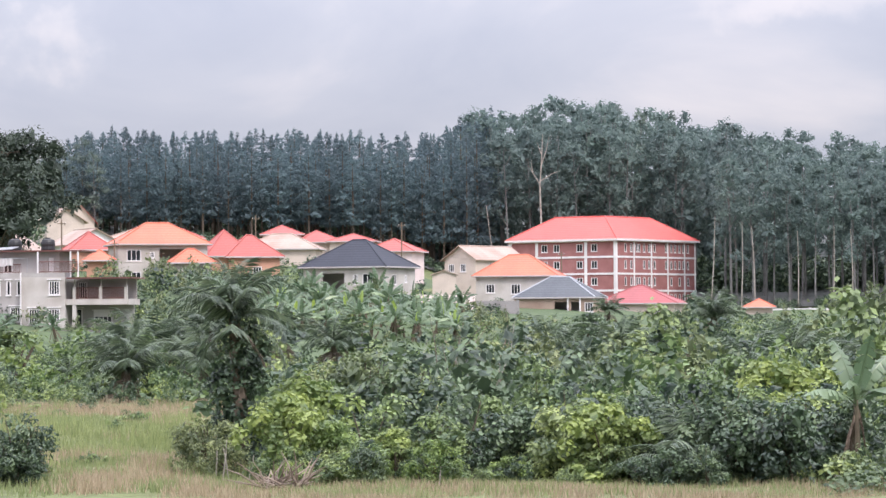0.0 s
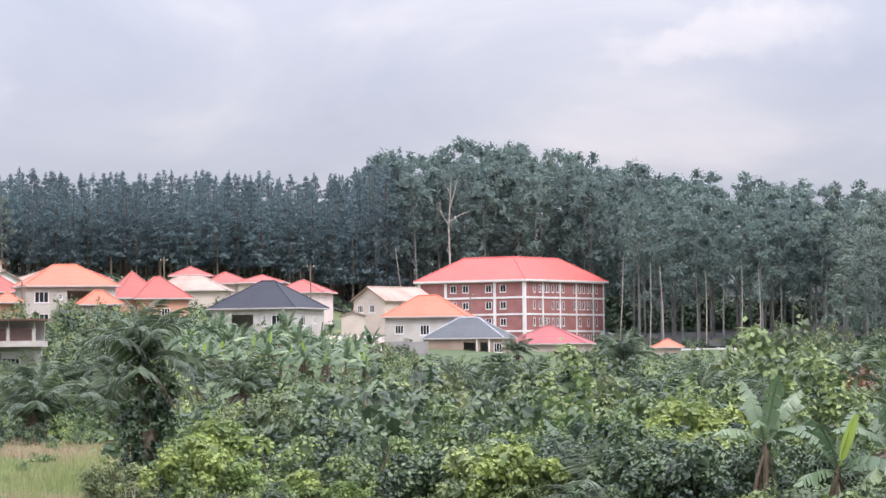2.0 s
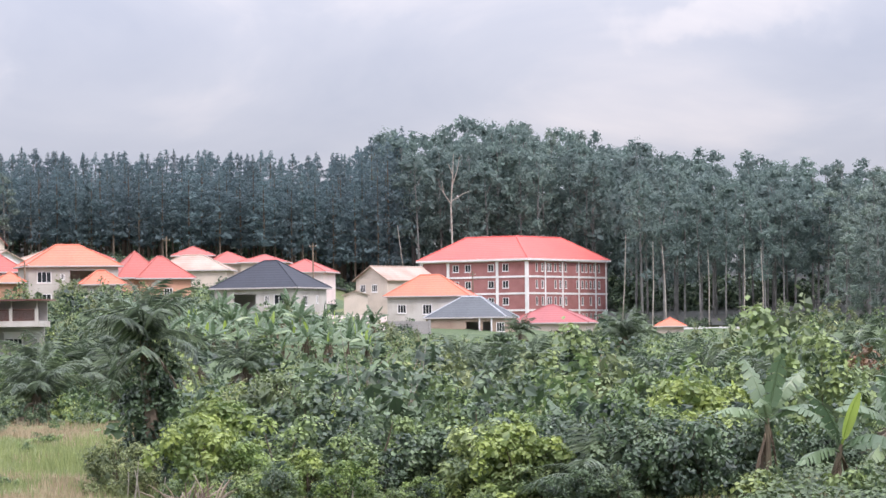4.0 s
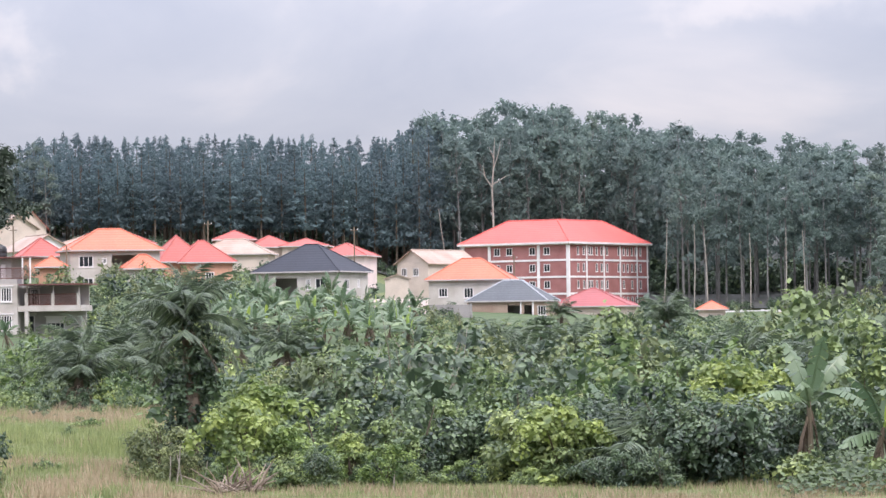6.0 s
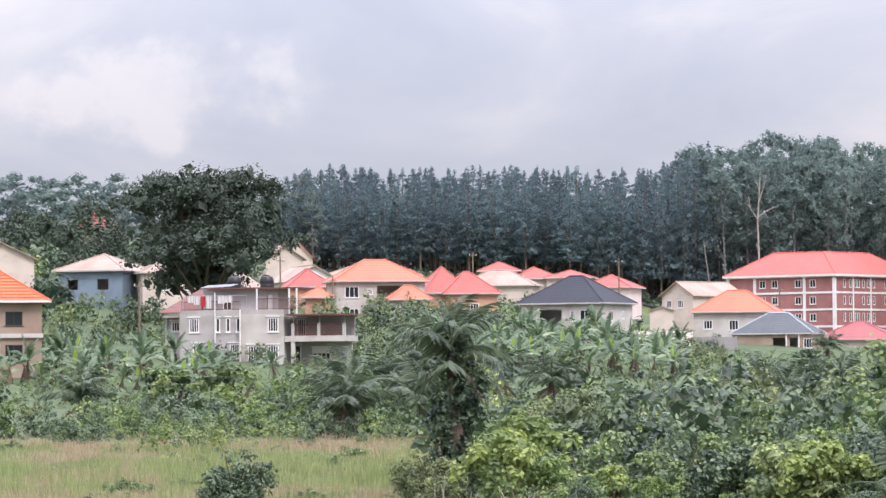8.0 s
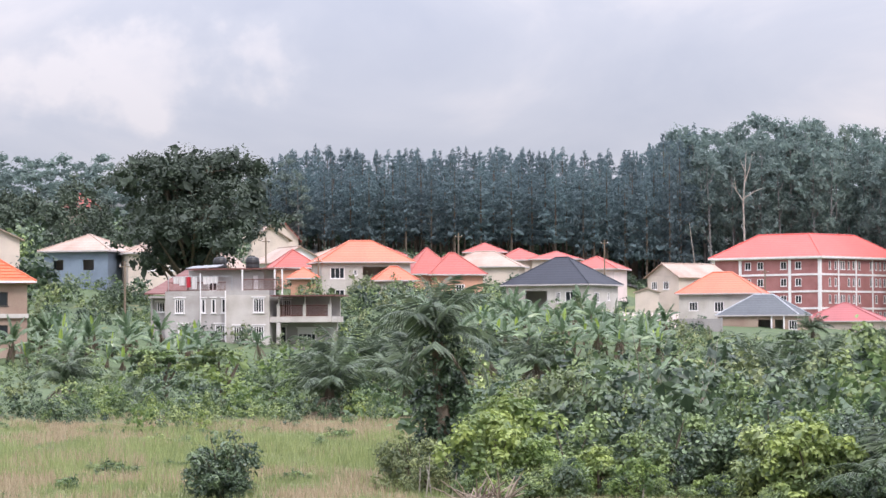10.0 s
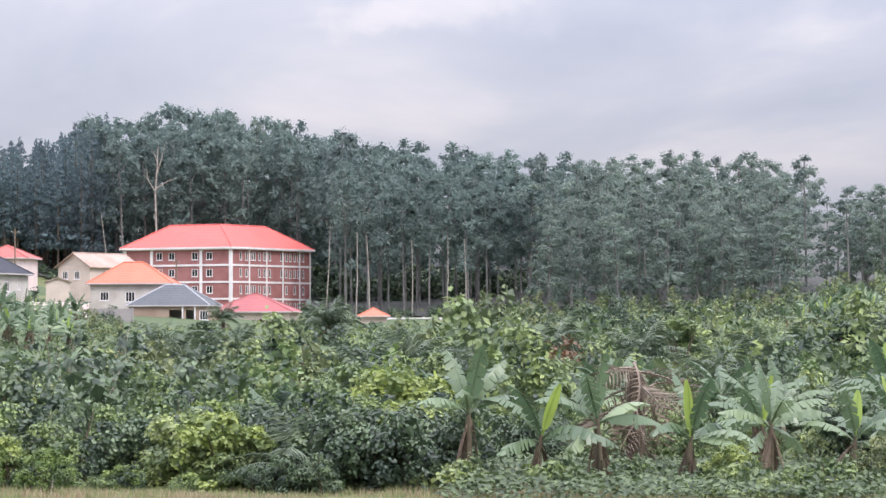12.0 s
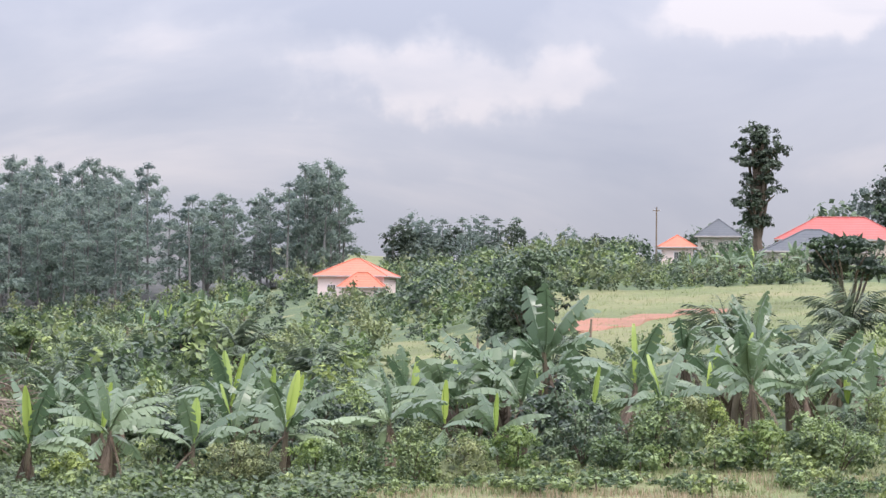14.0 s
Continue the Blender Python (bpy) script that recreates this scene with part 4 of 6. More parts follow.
            c.v += [(xx, yy, 0), (xx * 0.94, yy * 1.6 + 0.03, -ln), (xx * 0.94, yy * 1.6 + 0.05, -ln), (xx, yy + 0.02, 0)]
            if q:
                a, b = 4 * (q - 1), 4 * q
                c.f += [(a, a + 1, b + 1, b), (a + 3, b + 3, b + 2, a + 2), (a, b, b + 3, a + 3), (a + 1, a + 2, b + 2, b + 1)]
        cl = part("washing", c, M[mt])
        cl.matrix_basis = h.matrix_basis @ pose(px, 0.55, F2 + 2.25)
        tagged(cl, "red garment hanging on the washing line" if mt == "red_cloth" else "pale cloth hanging on the washing line", "laundry", "washing on the line")
    ln = part("washing_line", Shape().tube([(-6.4, 0.55, F2 + 2.27), (0.5, 0.55, F2 + 2.271)], [0.02, 0.02], 4).tube([(-6.4, 0.55, F2 + 0.76), (-6.4, 0.55, F2 + 2.3)], [0.04, 0.04], 5).tube([(0.5, 0.55, F2 + 0.76), (0.5, 0.55, F2 + 2.3)], [0.04, 0.04], 5), M["metal"])
    ln.matrix_basis = h.matrix_basis.copy()
    tagged(ln, "thin washing line between two posts", "washing line")


terrace_house()


# unfinished two-storey brick villa
def brick_villa():
    az, dist = -12.85, 302
    x, y = polar(az, dist)
    w, d, F = 16.5, 9.5, 3.0
    base = 10.6 - 2 * F
    h = empty("brick_villa", pose(x, y, base, 0, 0, -az + 4), "unfinished two-storey brick villa with orange tiled hip roof and arched loggias", "house")
    t = 0.25
    ops = [(w - 2.6, 1.6, F + 0.9, 1.3), (w - 2.6, 1.6, 0.7, 1.4), (w - 6.1, 2.6, F + 0.2, 2.4), (w - 6.1, 2.6, 0.0, 2.3), (w - 9.6, 3.4, F + 0.2, 2.4), (w - 10, 3.6, 0.0, 2.4), (w - 14, 1.6, F + 0.9, 1.3)]
    part("wall", cut_wall(Shape(), w, -3, 2 * F, t, [(c - a / 2, c + a / 2, z, z + b) for c, a, z, b in ops]), M["clay"], h, at=pose(-w / 2, -d / 2, 0))
    for c, a, z, b in ops:
        if a < 2:
            window(h, pose(-w / 2 + c, -d / 2 + 0.08, z), a, b, 1, "dark")
        else:
            # arched head: two curved spandrels
            s = Shape()
            n = 8
            for i in range(n):
                x0, x1 = -a / 2 + a * i / n, -a / 2 + a * (i + 1) / n
                z0, z1 = 0.45 * math.sqrt(max(0, 1 - (2 * x0 / a) ** 2)), 0.45 * math.sqrt(max(0, 1 - (2 * x1 / a) ** 2))
                s.add([(x0, 0, z0 - 0.45), (x1, 0, z1 - 0.45), (x1, 0, 0), (x0, 0, 0), (x0, t, z0 - 0.45), (x1, t, z1 - 0.45), (x1, t, 0), (x0, t, 0)],
                      [(0, 1, 2, 3), (7, 6, 5, 4), (0, 4, 5, 1)])
            part("arch", s, M["clay"], h, at=pose(-w / 2 + c, -d / 2, z + b - 0.004))
    for c in (w - 4.35, w - 4.05, w - 7.75, w - 8.05):
        part("pillar", Shape().tube([(0, 0, -1), (0, 0, F - 0.5)], [0.16, 0.16], 10).tube([(0, 0, F + 0.2), (0, 0, 2 * F - 0.1)], [0.15, 0.15], 10), M["render"], h, at=pose(-w / 2 + c, -d / 2 - 0.14, 0))
    part("floor_band", Shape().box(-w / 2 - 0.1, -d / 2 - 0.3, F - 0.25, w / 2 + 0.1, -d / 2 - 0.004, F + 0.15), M["render"], h)
    for m, L in ((pose(w / 2, -d / 2 + t, 0, 0, 0, 90), d - 2 * t), (pose(-w / 2, d / 2 - t, 0, 0, 0, -90), d - 2 * t), (pose(w / 2, d / 2, 0, 0, 0, 180), w)):
        part("wall", cut_wall(Shape(), L, -3, 2 * F, t, []), M["clay"], h, at=m)
    part("floor_slab", Shape().box(-w / 2 + t, -d / 2 + t, F - 0.2, w / 2 - t, d / 2 - t, F).box(-w / 2 + t, -d / 2 + t, -0.2, w / 2 - t, d / 2 - t, 0), M["render"], h)
    part("inner_wall", Shape().box(-w / 2 + t, -d / 2 + 3.8, F, w / 2 - t, -d / 2 + 4.0, 2 * F), M["clay"], h)
    part("inner_wall", Shape().box(-w / 2 + t, -d / 2 + 3.8, 0, w / 2 - t, -d / 2 + 4.0, F - 0.2), M["clay"], h)
    part("ceiling_slab", Shape().box(-w / 2 + t, -d / 2 + t, 2 * F - 0.15, w / 2 - t, d / 2 - t, 2 * F), M["render"], h)
    s, caps, fas = hip_roof(w, d, 4.6, 0.8, ridge=4.0)
    rf = part("roof", s, M["roof_tile"], h, at=pose(0, 0, 2 * F + 0.18))
    part("ridge_cap", caps, M["roof_tile"], rf)
    part("fascia", fas, M["white"], rf)
    for k in range(1, 15):
        f = k / 15
        W_, D_ = (w / 2 + 0.8) * (1 - f) + 2.0 * f, (d / 2 + 0.8) * (1 - f)
        z = 4.6 * f + 0.02
        part("tile_course", Shape().box(-W_, -D_ - 0.05, z - 0.02, W_, -D_ + 0.06, z + 0.06), M["roof_tile"], rf)


brick_villa()


# boundary walls and yard walls on the hill
def yard_wall(az0, d0, az1, d1, top, height, mat, label):
    (x0, y0), (x1, y1) = polar(az0, d0), polar(az1, d1)
    L = math.hypot(x1 - x0, y1 - y0)
    s = Shape().box(0, -0.1, 0, L, 0.1, height)
    n = max(2, int(L / 3))
    for i in range(n + 1):
        px = L * i / n
        s.box(px - 0.18, -0.18, 0, px + 0.18, 0.18, height + 0.15)
    ob = part("boundary_wall", s, M[mat])
    ob.matrix_basis = pose(x0, y0, top - height, 0, 0, math.degrees(math.atan2(y1 - y0, x1 - x0)))
    tagged(ob, label, "wall", kind="structure")


yard_wall(-0.45, 432, 0.55, 440, 8.7, 2.4, "pinkwhite", "pale block yard wall with posts")
yard_wall(0.55, 450, 1.35, 452, 7.9, 2.6, "block", "grey block yard wall beside the bungalow")
yard_wall(5.9, 560, 7.0, 556, 6.9, 2.4, "white", "long low white boundary wall at the wood's edge")

# ---- plants ----
def leaf_quads(centres, normals, length, width, droop=0.3, toss=0.38):
    """Corners of many pointed leaves: a folded rhombus each, on the given places, turned at random about their normals."""
    n = len(centres)
    c, nrm = np.asarray(centres), np.asarray(normals)
    nrm = nrm + npr.normal(0, toss, (n, 3))
    nrm /= np.linalg.norm(nrm, axis=1)[:, None] + 1e-9
    r = npr.normal(0, 1, (n, 3))
    r[:, 2] -= droop
    t = r - (r * nrm).sum(1)[:, None] * nrm
    t /= np.linalg.norm(t, axis=1)[:, None] + 1e-9
    b = np.cross(nrm, t)
    L = (length * npr.uniform(0.7, 1.35, n))[:, None]
    Wd = (width * npr.uniform(0.7, 1.3, n))[:, None]
    return np.stack([c - t * L * 0.5, c + b * Wd * 0.5 + nrm * Wd * 0.12, c + t * L * 0.5, c - b * Wd * 0.5 + nrm * Wd * 0.12], 1).reshape(-1, 3)


def leaf_mesh(name, centres, normals, length, width, droop=0.3, mats=(), toss=0.38):
    v = leaf_quads(centres, normals, length, width, droop, toss)
    me = bpy.data.meshes.new(name)
    me.from_pydata(v.tolist(), [], np.arange(len(v)).reshape(-1, 4).tolist())
    for m in mats:
        me.materials.append(m)
    return me


def clump_mesh(name, clumps, per, length, width, mat, heart=7, toss=0.4, droop=0.2, stray=0.12, low=-0.45, inner=0.68):
    """A crown built of clumps (centre, radii): a few large leaves at the heart of each, coloured darker as inner shade,
    a skin of smaller ones round it.
    """
    C, R = np.array([c for c, _ in clumps], float), np.array([q for _, q in clumps], float)
    n = len(C)
    deep_tone = np.repeat(np.arange(n), heart)
    oc = C[deep_tone] + npr.normal(0, 0.28, (len(deep_tone), 3)) * R[deep_tone]
    ov = leaf_quads(oc, npr.normal(0, 1, (len(deep_tone), 3)), R[deep_tone, 0] * 0.85, R[deep_tone, 0] * 0.5, 0.0, 0.2)
    pick = np.repeat(np.arange(n), per)
    k = len(pick)
    u = npr.normal(0, 1, (k, 3))
    u /= np.linalg.norm(u, axis=1)[:, None]
    u[:, 2] = np.where((u[:, 2] < low) & (npr.random(k) < 0.85), -u[:, 2], u[:, 2])
    q = npr.uniform(inner, 1.12, k) + np.where(npr.random(k) < stray, npr.uniform(0.1, 0.45, k), 0)
    p = C[pick] + u * R[pick] * q[:, None]
    nm = u / R[pick]
    nm /= np.linalg.norm(nm, axis=1)[:, None]
    nm[:, 2] += 0.3
    v = np.concatenate([ov, leaf_quads(p, nm, length, width, droop, toss)])
    me = bpy.data.meshes.new(name)
    me.from_pydata(v.tolist(), [], np.arange(len(v)).reshape(-1, 4).tolist())
    me.materials.append(M[mat])
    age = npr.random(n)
    # heart leaves pushed to the dark colour end, painting shade inside the crown
    me.attributes.new("clump", 'FLOAT', 'POINT').data.foreach_set("value", np.concatenate([np.repeat(age[deep_tone] * 0.4, 4), np.repeat(age[pick], 4)]))
    return me


def bush_clumps(h, w, lobes, n, size):
    """Clump places for a bush: a few uneven domes, each covered with smaller heads."""
    ls = []
    for i in range(lobes):
        a, q = rng.uniform(0, 6.28), rng.uniform(0.0, 1.0) ** 0.6
        top = h * (1.06 - 0.42 * q * q) * rng.uniform(0.8, 1.08)
        s = w * rng.uniform(0.20, 0.32)
        ls.append((0.36 * w * q * math.cos(a), 0.36 * w * q * math.sin(a), top, s))
    out = []
    for i in range(n):
        x, y, top, s = ls[i % lobes]
        a, up = rng.uniform(0, 6.28), rng.uniform(-0.5, 1.0)
        rr = s * math.sqrt(max(0.0, 1 - max(up, 0) ** 2)) * rng.uniform(0.75, 1.0)
        body = top * 0.5
        z = body + body * up * 0.92 if up > 0 else body + body * up * 1.6
        k = size * rng.uniform(0.65, 1.3)
        out.append(((x + rr * math.cos(a), y + rr * math.sin(a), max(z - 0.3 * k, 0.15)), (k, k, k * rng.uniform(0.75, 1.05))))
    return ls, out


def bush_meshes(h, w, n, size, per, length, width, mat, lobes=6, heart=6):
    ls, cl = bush_clumps(h, w, lobes, n, size)
    st = Shape()
    for x, y, top, s in ls[:6]:
        st.tube([(0, 0, -0.2), (x * 0.4, y * 0.4, top * 0.45), (x, y, top * 0.85)], [0.05 * h / 3, 0.035 * h / 3, 0.012], 5)
    return st.mesh("branching_stem"), clump_mesh("foliage", cl, per, length, width, mat, heart)


def joined(name, items, label, category):
    """Many plants too far off to pick apart, as one mesh: items are (mesh, pose)."""
    vs, fs, mi, tone, ages, mats, k = [], [], [], [], [], [], 0
    cache = {}
    for me, m in items:
        if me.name not in cache:
            v = np.empty(len(me.vertices) * 3)
            me.vertices.foreach_get("co", v)
            age = np.full(len(me.vertices), 0.5)
            if "clump" in me.attributes:
                me.attributes["clump"].data.foreach_get("value", age)
            cache[me.name] = (v.reshape(-1, 3), [tuple(p.vertices) for p in me.polygons], age)
        v, f, age = cache[me.name]
        A = np.array(m)
        vs.append(v @ A[:3, :3].T + A[:3, 3])
        fs += [tuple(i + k for i in q) for q in f]
        mt = me.materials[0]
        if mt not in mats:
            mats.append(mt)
        mi += [mats.index(mt)] * len(f)
        tone.append(np.full(len(v), rng.random()))
        ages.append(age)
        k += len(v)
    me = bpy.data.meshes.new(name)
    me.from_pydata(np.concatenate(vs).tolist(), [], fs)
    for mt in mats:
        me.materials.append(mt)
    me.polygons.foreach_set("material_index", mi)
    me.attributes.new("tone", 'FLOAT', 'POINT').data.foreach_set("value", np.concatenate(tone))
    me.attributes.new("clump", 'FLOAT', 'POINT').data.foreach_set("value", np.concatenate(ages))
    return tagged(part(name, me, None), label, category, kind="stuff")


def plant(name, meshes, mats, label, category, group, m):
    e = empty(name, m, label, category, group)
    for (nm, me), mt in zip(meshes, mats):
        part(nm, me, M[mt] if mt else None, e)
    return e


def on_ground(az, d, s=1.0, turn=None, dz=0.0):
    x, y = polar(az, d)
    return Matrix.Translation((x, y, gz(x, y) + dz)) @ Matrix.Rotation(rng.uniform(0, 6.28) if turn is None else radians(turn), 4, 'Z') @ Matrix.Diagonal((s, s, s, 1))


def copy_at(ob, m):
    """A copy of a plant at the pose m, scale and all."""
    c = copy_thing(ob, m)
    c.matrix_basis = m
    return c


def place_many(proto, spots):
    """The prototype at the first spot, copies at the others."""
    if not spots:
        for o in (*proto.children_recursive, proto):
            bpy.data.objects.remove(o)
        return
    proto.matrix_basis = spots[0]
    for m in spots[1:]:
        copy_at(proto, m)


# -- far woods --
def pine(h, seed, reach=2.9, low=0.34):
    """A plantation pine: a bare lower stem, rising whorls of needle tufts, a narrow leader."""
    r = random.Random(seed)
    tr = Shape().tube([(0, 0, -1), (0.05, 0, h * 0.5), (0, 0.04, h * 0.97)], [0.2, 0.13, 0.03], 6)
    cl = []
    z = h * low
    while z < h * 0.95:
        f = (h - z) / (h * (1 - low))
        L0 = reach * f ** 0.62 * (1.0 if f < 0.85 else 0.7) + 0.1
        a0 = r.uniform(0, 6.28)
        k = 4 if f > 0.3 else 3
        for i in range(k):
            a = a0 + 6.28 * i / k + r.uniform(-0.4, 0.4)
            L = L0 * r.uniform(0.45, 1.25)
            s = (0.5 + 0.75 * f) * r.uniform(0.7, 1.25)
            for q in ((0.45, 1.0) if f > 0.35 else (0.75,)):
                cl.append(((math.cos(a) * L * q, math.sin(a) * L * q, z + 0.38 * L * q + r.uniform(-0.25, 0.25)), (s * 0.95, s * 0.95, s * 0.72)))
            if f > 0.6 and i % 2:
                tr.tube([(0, 0, z), (math.cos(a) * L, math.sin(a) * L, z + 0.35 * L)], [0.05, 0.015], 3)
        z += 0.95 + 0.75 * f
    for z, s in ((0.93, 0.55), (0.96, 0.42), (0.985, 0.26)):
        cl.append(((r.uniform(-0.1, 0.1), 0, h * z), (s, s, s * 2.2)))
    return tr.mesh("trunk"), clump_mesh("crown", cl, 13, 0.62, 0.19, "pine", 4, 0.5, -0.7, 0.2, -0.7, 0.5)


def gum(h, seed, spread=3.4, low=0.45, clumps=46, per=20, bend=0.5, size=0.62, leaf="euc", big=1.15):
    """A eucalypt: a tall slender stem, forking limbs and flat-bottomed domes of leaves at their ends."""
    r = random.Random(seed)
    bx, by = r.uniform(-bend, bend), r.uniform(-bend, bend)
    tr = Shape().tube([(0, 0, -1.5), (bx * 0.3, by * 0.3, h * 0.3), (bx, by, h * 0.6), (bx * 2, by * 2, h * 0.92)], [0.24, 0.18, 0.11, 0.04], 6)
    cl = []
    arms = max(5, clumps // 4)
    for i in range(arms):
        f = (i + r.uniform(0.1, 0.9)) / arms
        z = h * (low + (0.97 - low) * f)
        a = i * 2.4 + r.uniform(-0.7, 0.7)
        env = math.sin(math.pi * min(1, 0.3 + 0.60 * f)) ** 0.7
        rr = spread * env * r.uniform(0.25, 0.85) * (0.4 if f > 0.9 else 1)
        c = (bx * 2 * f + rr * math.cos(a), by * 2 * f + rr * math.sin(a), z)
        s = r.uniform(0.85, 1.35) * spread / 3.2 * big
        for k in range(4):
            g = r.uniform(0, 6.28)
            d = s * r.uniform(0.3, 1.0) if k else 0.0
            q = s * r.uniform(0.55, 0.95)
            cl.append(((c[0] + d * math.cos(g), c[1] + d * math.sin(g), c[2] - 0.35 * d + (0.3 * s if k == 0 else 0)), (q, q, q * r.uniform(0.6, 0.85))))
        if i % 2:
            tr.tube([(bx * f, by * f, z - 1.6 - rr * 0.5), (c[0] * 0.6, c[1] * 0.6, z - 0.8), c], [0.09, 0.06, 0.02], 4)
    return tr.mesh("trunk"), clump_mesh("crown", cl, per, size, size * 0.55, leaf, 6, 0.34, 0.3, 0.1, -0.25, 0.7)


def far_tree(name, meshes, bark, label, group):
    return plant(name, (("trunk", meshes[0]), ("crown", meshes[1])), (bark, None), label, "tree", group, pose(0, 0, 0))


# bearing and elevation of the woods' upper edge
EDGE_AZ = [-16, -12, -9.5, -8.4, -7.6, -6.9, -6.5, -5.9, -5.4, -2.5, -0.2, 0.3, 0.9, 1.8, 2.6, 3.8, 4.6, 5.2, 6.3, 7.7, 8.6, 9.9, 10.6, 11.8, 12.8, 13.7, 13.9, 14.3, 15.2, 15.9, 16.4, 16.8, 17.1, 17.2]
EDGE_EL = [3.42, 3.45, 3.38, 3.30, 3.26, 3.30, 3.47, 3.62, 3.53, 3.53, 3.45, 3.72, 3.97, 4.12, 4.07, 3.95, 3.79, 3.67, 3.49, 3.39, 3.27, 3.29, 3.22, 3.29, 3.22, 3.25, 2.72, 2.62, 2.77, 2.79, 3.17, 3.33, 3.07, 2.57]


def wood_spots(az0, az1, d0, d1, step, drop, base_h, seed, vary=0.16, jit=0.45, least=9.0, slim=(0.85, 1.2)):
    """Trees in ranks from d0 to d1 whose tops keep to the wood's upper edge, the front rank lower by drop degrees."""
    r = random.Random(seed)
    out = []
    d = d0
    while d < d1:
        stp = step / d * 57.3
        a = az0 + r.uniform(0, stp)
        while a < az1:
            aa, dd = a + r.uniform(-jit, jit) * stp, d + r.uniform(-jit, jit) * step
            a += stp
            f = min(1, max(0, (dd - d0) / (d1 - d0)))
            el = float(np.interp(aa, EDGE_AZ, EDGE_EL)) - drop * (1 - f) - vary * r.random() ** 1.5
            x, y = polar(aa, dd)
            h = max(least, EYE + dd * math.tan(radians(el)) - gz(x, y))
            g = h / base_h
            k = r.uniform(*slim) * (0.6 + 0.4 * g) / g
            out.append(on_ground(aa, dd, g) @ Matrix.Diagonal((k, k, 1, 1)))
        d += step * 1.1
    return out


def share(protos, spots):
    lots = [[] for _ in protos]
    for i, m in enumerate(spots):
        lots[i % len(protos)].append(m)
    for p, lot in zip(protos, lots):
        place_many(p, lot)


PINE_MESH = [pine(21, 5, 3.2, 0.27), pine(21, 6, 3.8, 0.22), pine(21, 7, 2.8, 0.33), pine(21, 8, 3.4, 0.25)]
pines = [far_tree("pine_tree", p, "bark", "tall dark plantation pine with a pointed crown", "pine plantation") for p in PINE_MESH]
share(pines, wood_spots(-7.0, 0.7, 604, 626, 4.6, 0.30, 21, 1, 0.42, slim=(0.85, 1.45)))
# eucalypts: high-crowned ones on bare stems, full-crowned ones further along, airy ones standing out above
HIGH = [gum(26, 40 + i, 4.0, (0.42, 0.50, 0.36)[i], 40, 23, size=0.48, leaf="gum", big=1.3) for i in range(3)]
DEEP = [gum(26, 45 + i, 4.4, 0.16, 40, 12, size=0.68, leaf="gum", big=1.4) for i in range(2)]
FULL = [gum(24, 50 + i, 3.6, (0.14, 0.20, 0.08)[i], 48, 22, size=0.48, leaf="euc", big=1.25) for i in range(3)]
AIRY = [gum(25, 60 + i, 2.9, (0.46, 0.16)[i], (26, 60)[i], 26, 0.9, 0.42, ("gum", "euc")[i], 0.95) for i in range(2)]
high = [far_tree("eucalyptus_tree", g, "gum_bark", "tall dark eucalyptus with a bare slender trunk and domed crown", "eucalyptus wood") for g in HIGH]
full = [far_tree("eucalyptus_tree", g, "gum_bark", "tall grey-green eucalyptus leafy almost to the ground", "eucalyptus wood") for g in FULL]
airy = [far_tree("eucalyptus_tree", g, "gum_bark", "slender eucalyptus with an open airy crown", "eucalyptus wood") for g in AIRY]
share(high, wood_spots(0.5, 5.0, 610, 630, 5.4, 0.50, 26, 2, 0.3) + wood_spots(4.9, 8.9, 578, 600, 5.4, 0.72, 26, 12, 0.3))
share(full, wood_spots(8.7, 13.5, 545, 600, 7.0, 1.05, 24, 3, 0.35) + wood_spots(14.0, 17.05, 575, 610, 5.6, 0.30, 24, 13, 0.45) + wood_spots(16.3, 17.0, 566, 580, 3.6, 0.0, 24, 18, 0.12)
      + wood_spots(-7.6, -5.9, 602, 612, 6.0, 0.2, 24, 14, 0.25))
share(airy, wood_spots(2.8, 4.2, 632, 640, 6.0, 0.0, 25, 16, 0.05) + wood_spots(9.8, 13.4, 606, 616, 8.0, -0.06, 25, 17, 0.12) + wood_spots(14.0, 16.2, 566, 572, 6.0, 0.0, 25, 15, 0.2))
# the ranks behind, one wood
for tm, _ in HIGH + DEEP + FULL + AIRY + PINE_MESH:
    if not tm.materials:
        tm.materials.append(M["gum_bark"])
back = [(DEEP[i % 2][1], m) for i, m in enumerate(wood_spots(0.3, 5.2, 637, 690, 7.4, 0.34, 26, 6, 0.22))]
back += [(DEEP[i % 2][1], m) for i, m in enumerate(wood_spots(4.9, 9.4, 612, 700, 8.4, 0.46, 26, 7, 0.22))]
back += [(FULL[i % 3][1], m) for i, m in enumerate(wood_spots(9.0, 13.7, 604, 690, 8.6, 0.55, 24, 8, 0.24))]
back += [(DEEP[i % 2][1], m) for i, m in enumerate(wood_spots(-16, -7.2, 604, 640, 6.4, 0.25, 24, 5, 0.25))]
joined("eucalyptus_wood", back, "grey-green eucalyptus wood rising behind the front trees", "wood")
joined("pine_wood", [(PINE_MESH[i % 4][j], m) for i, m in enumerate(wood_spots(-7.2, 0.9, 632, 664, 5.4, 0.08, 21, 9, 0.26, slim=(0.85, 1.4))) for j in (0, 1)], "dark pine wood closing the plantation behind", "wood")


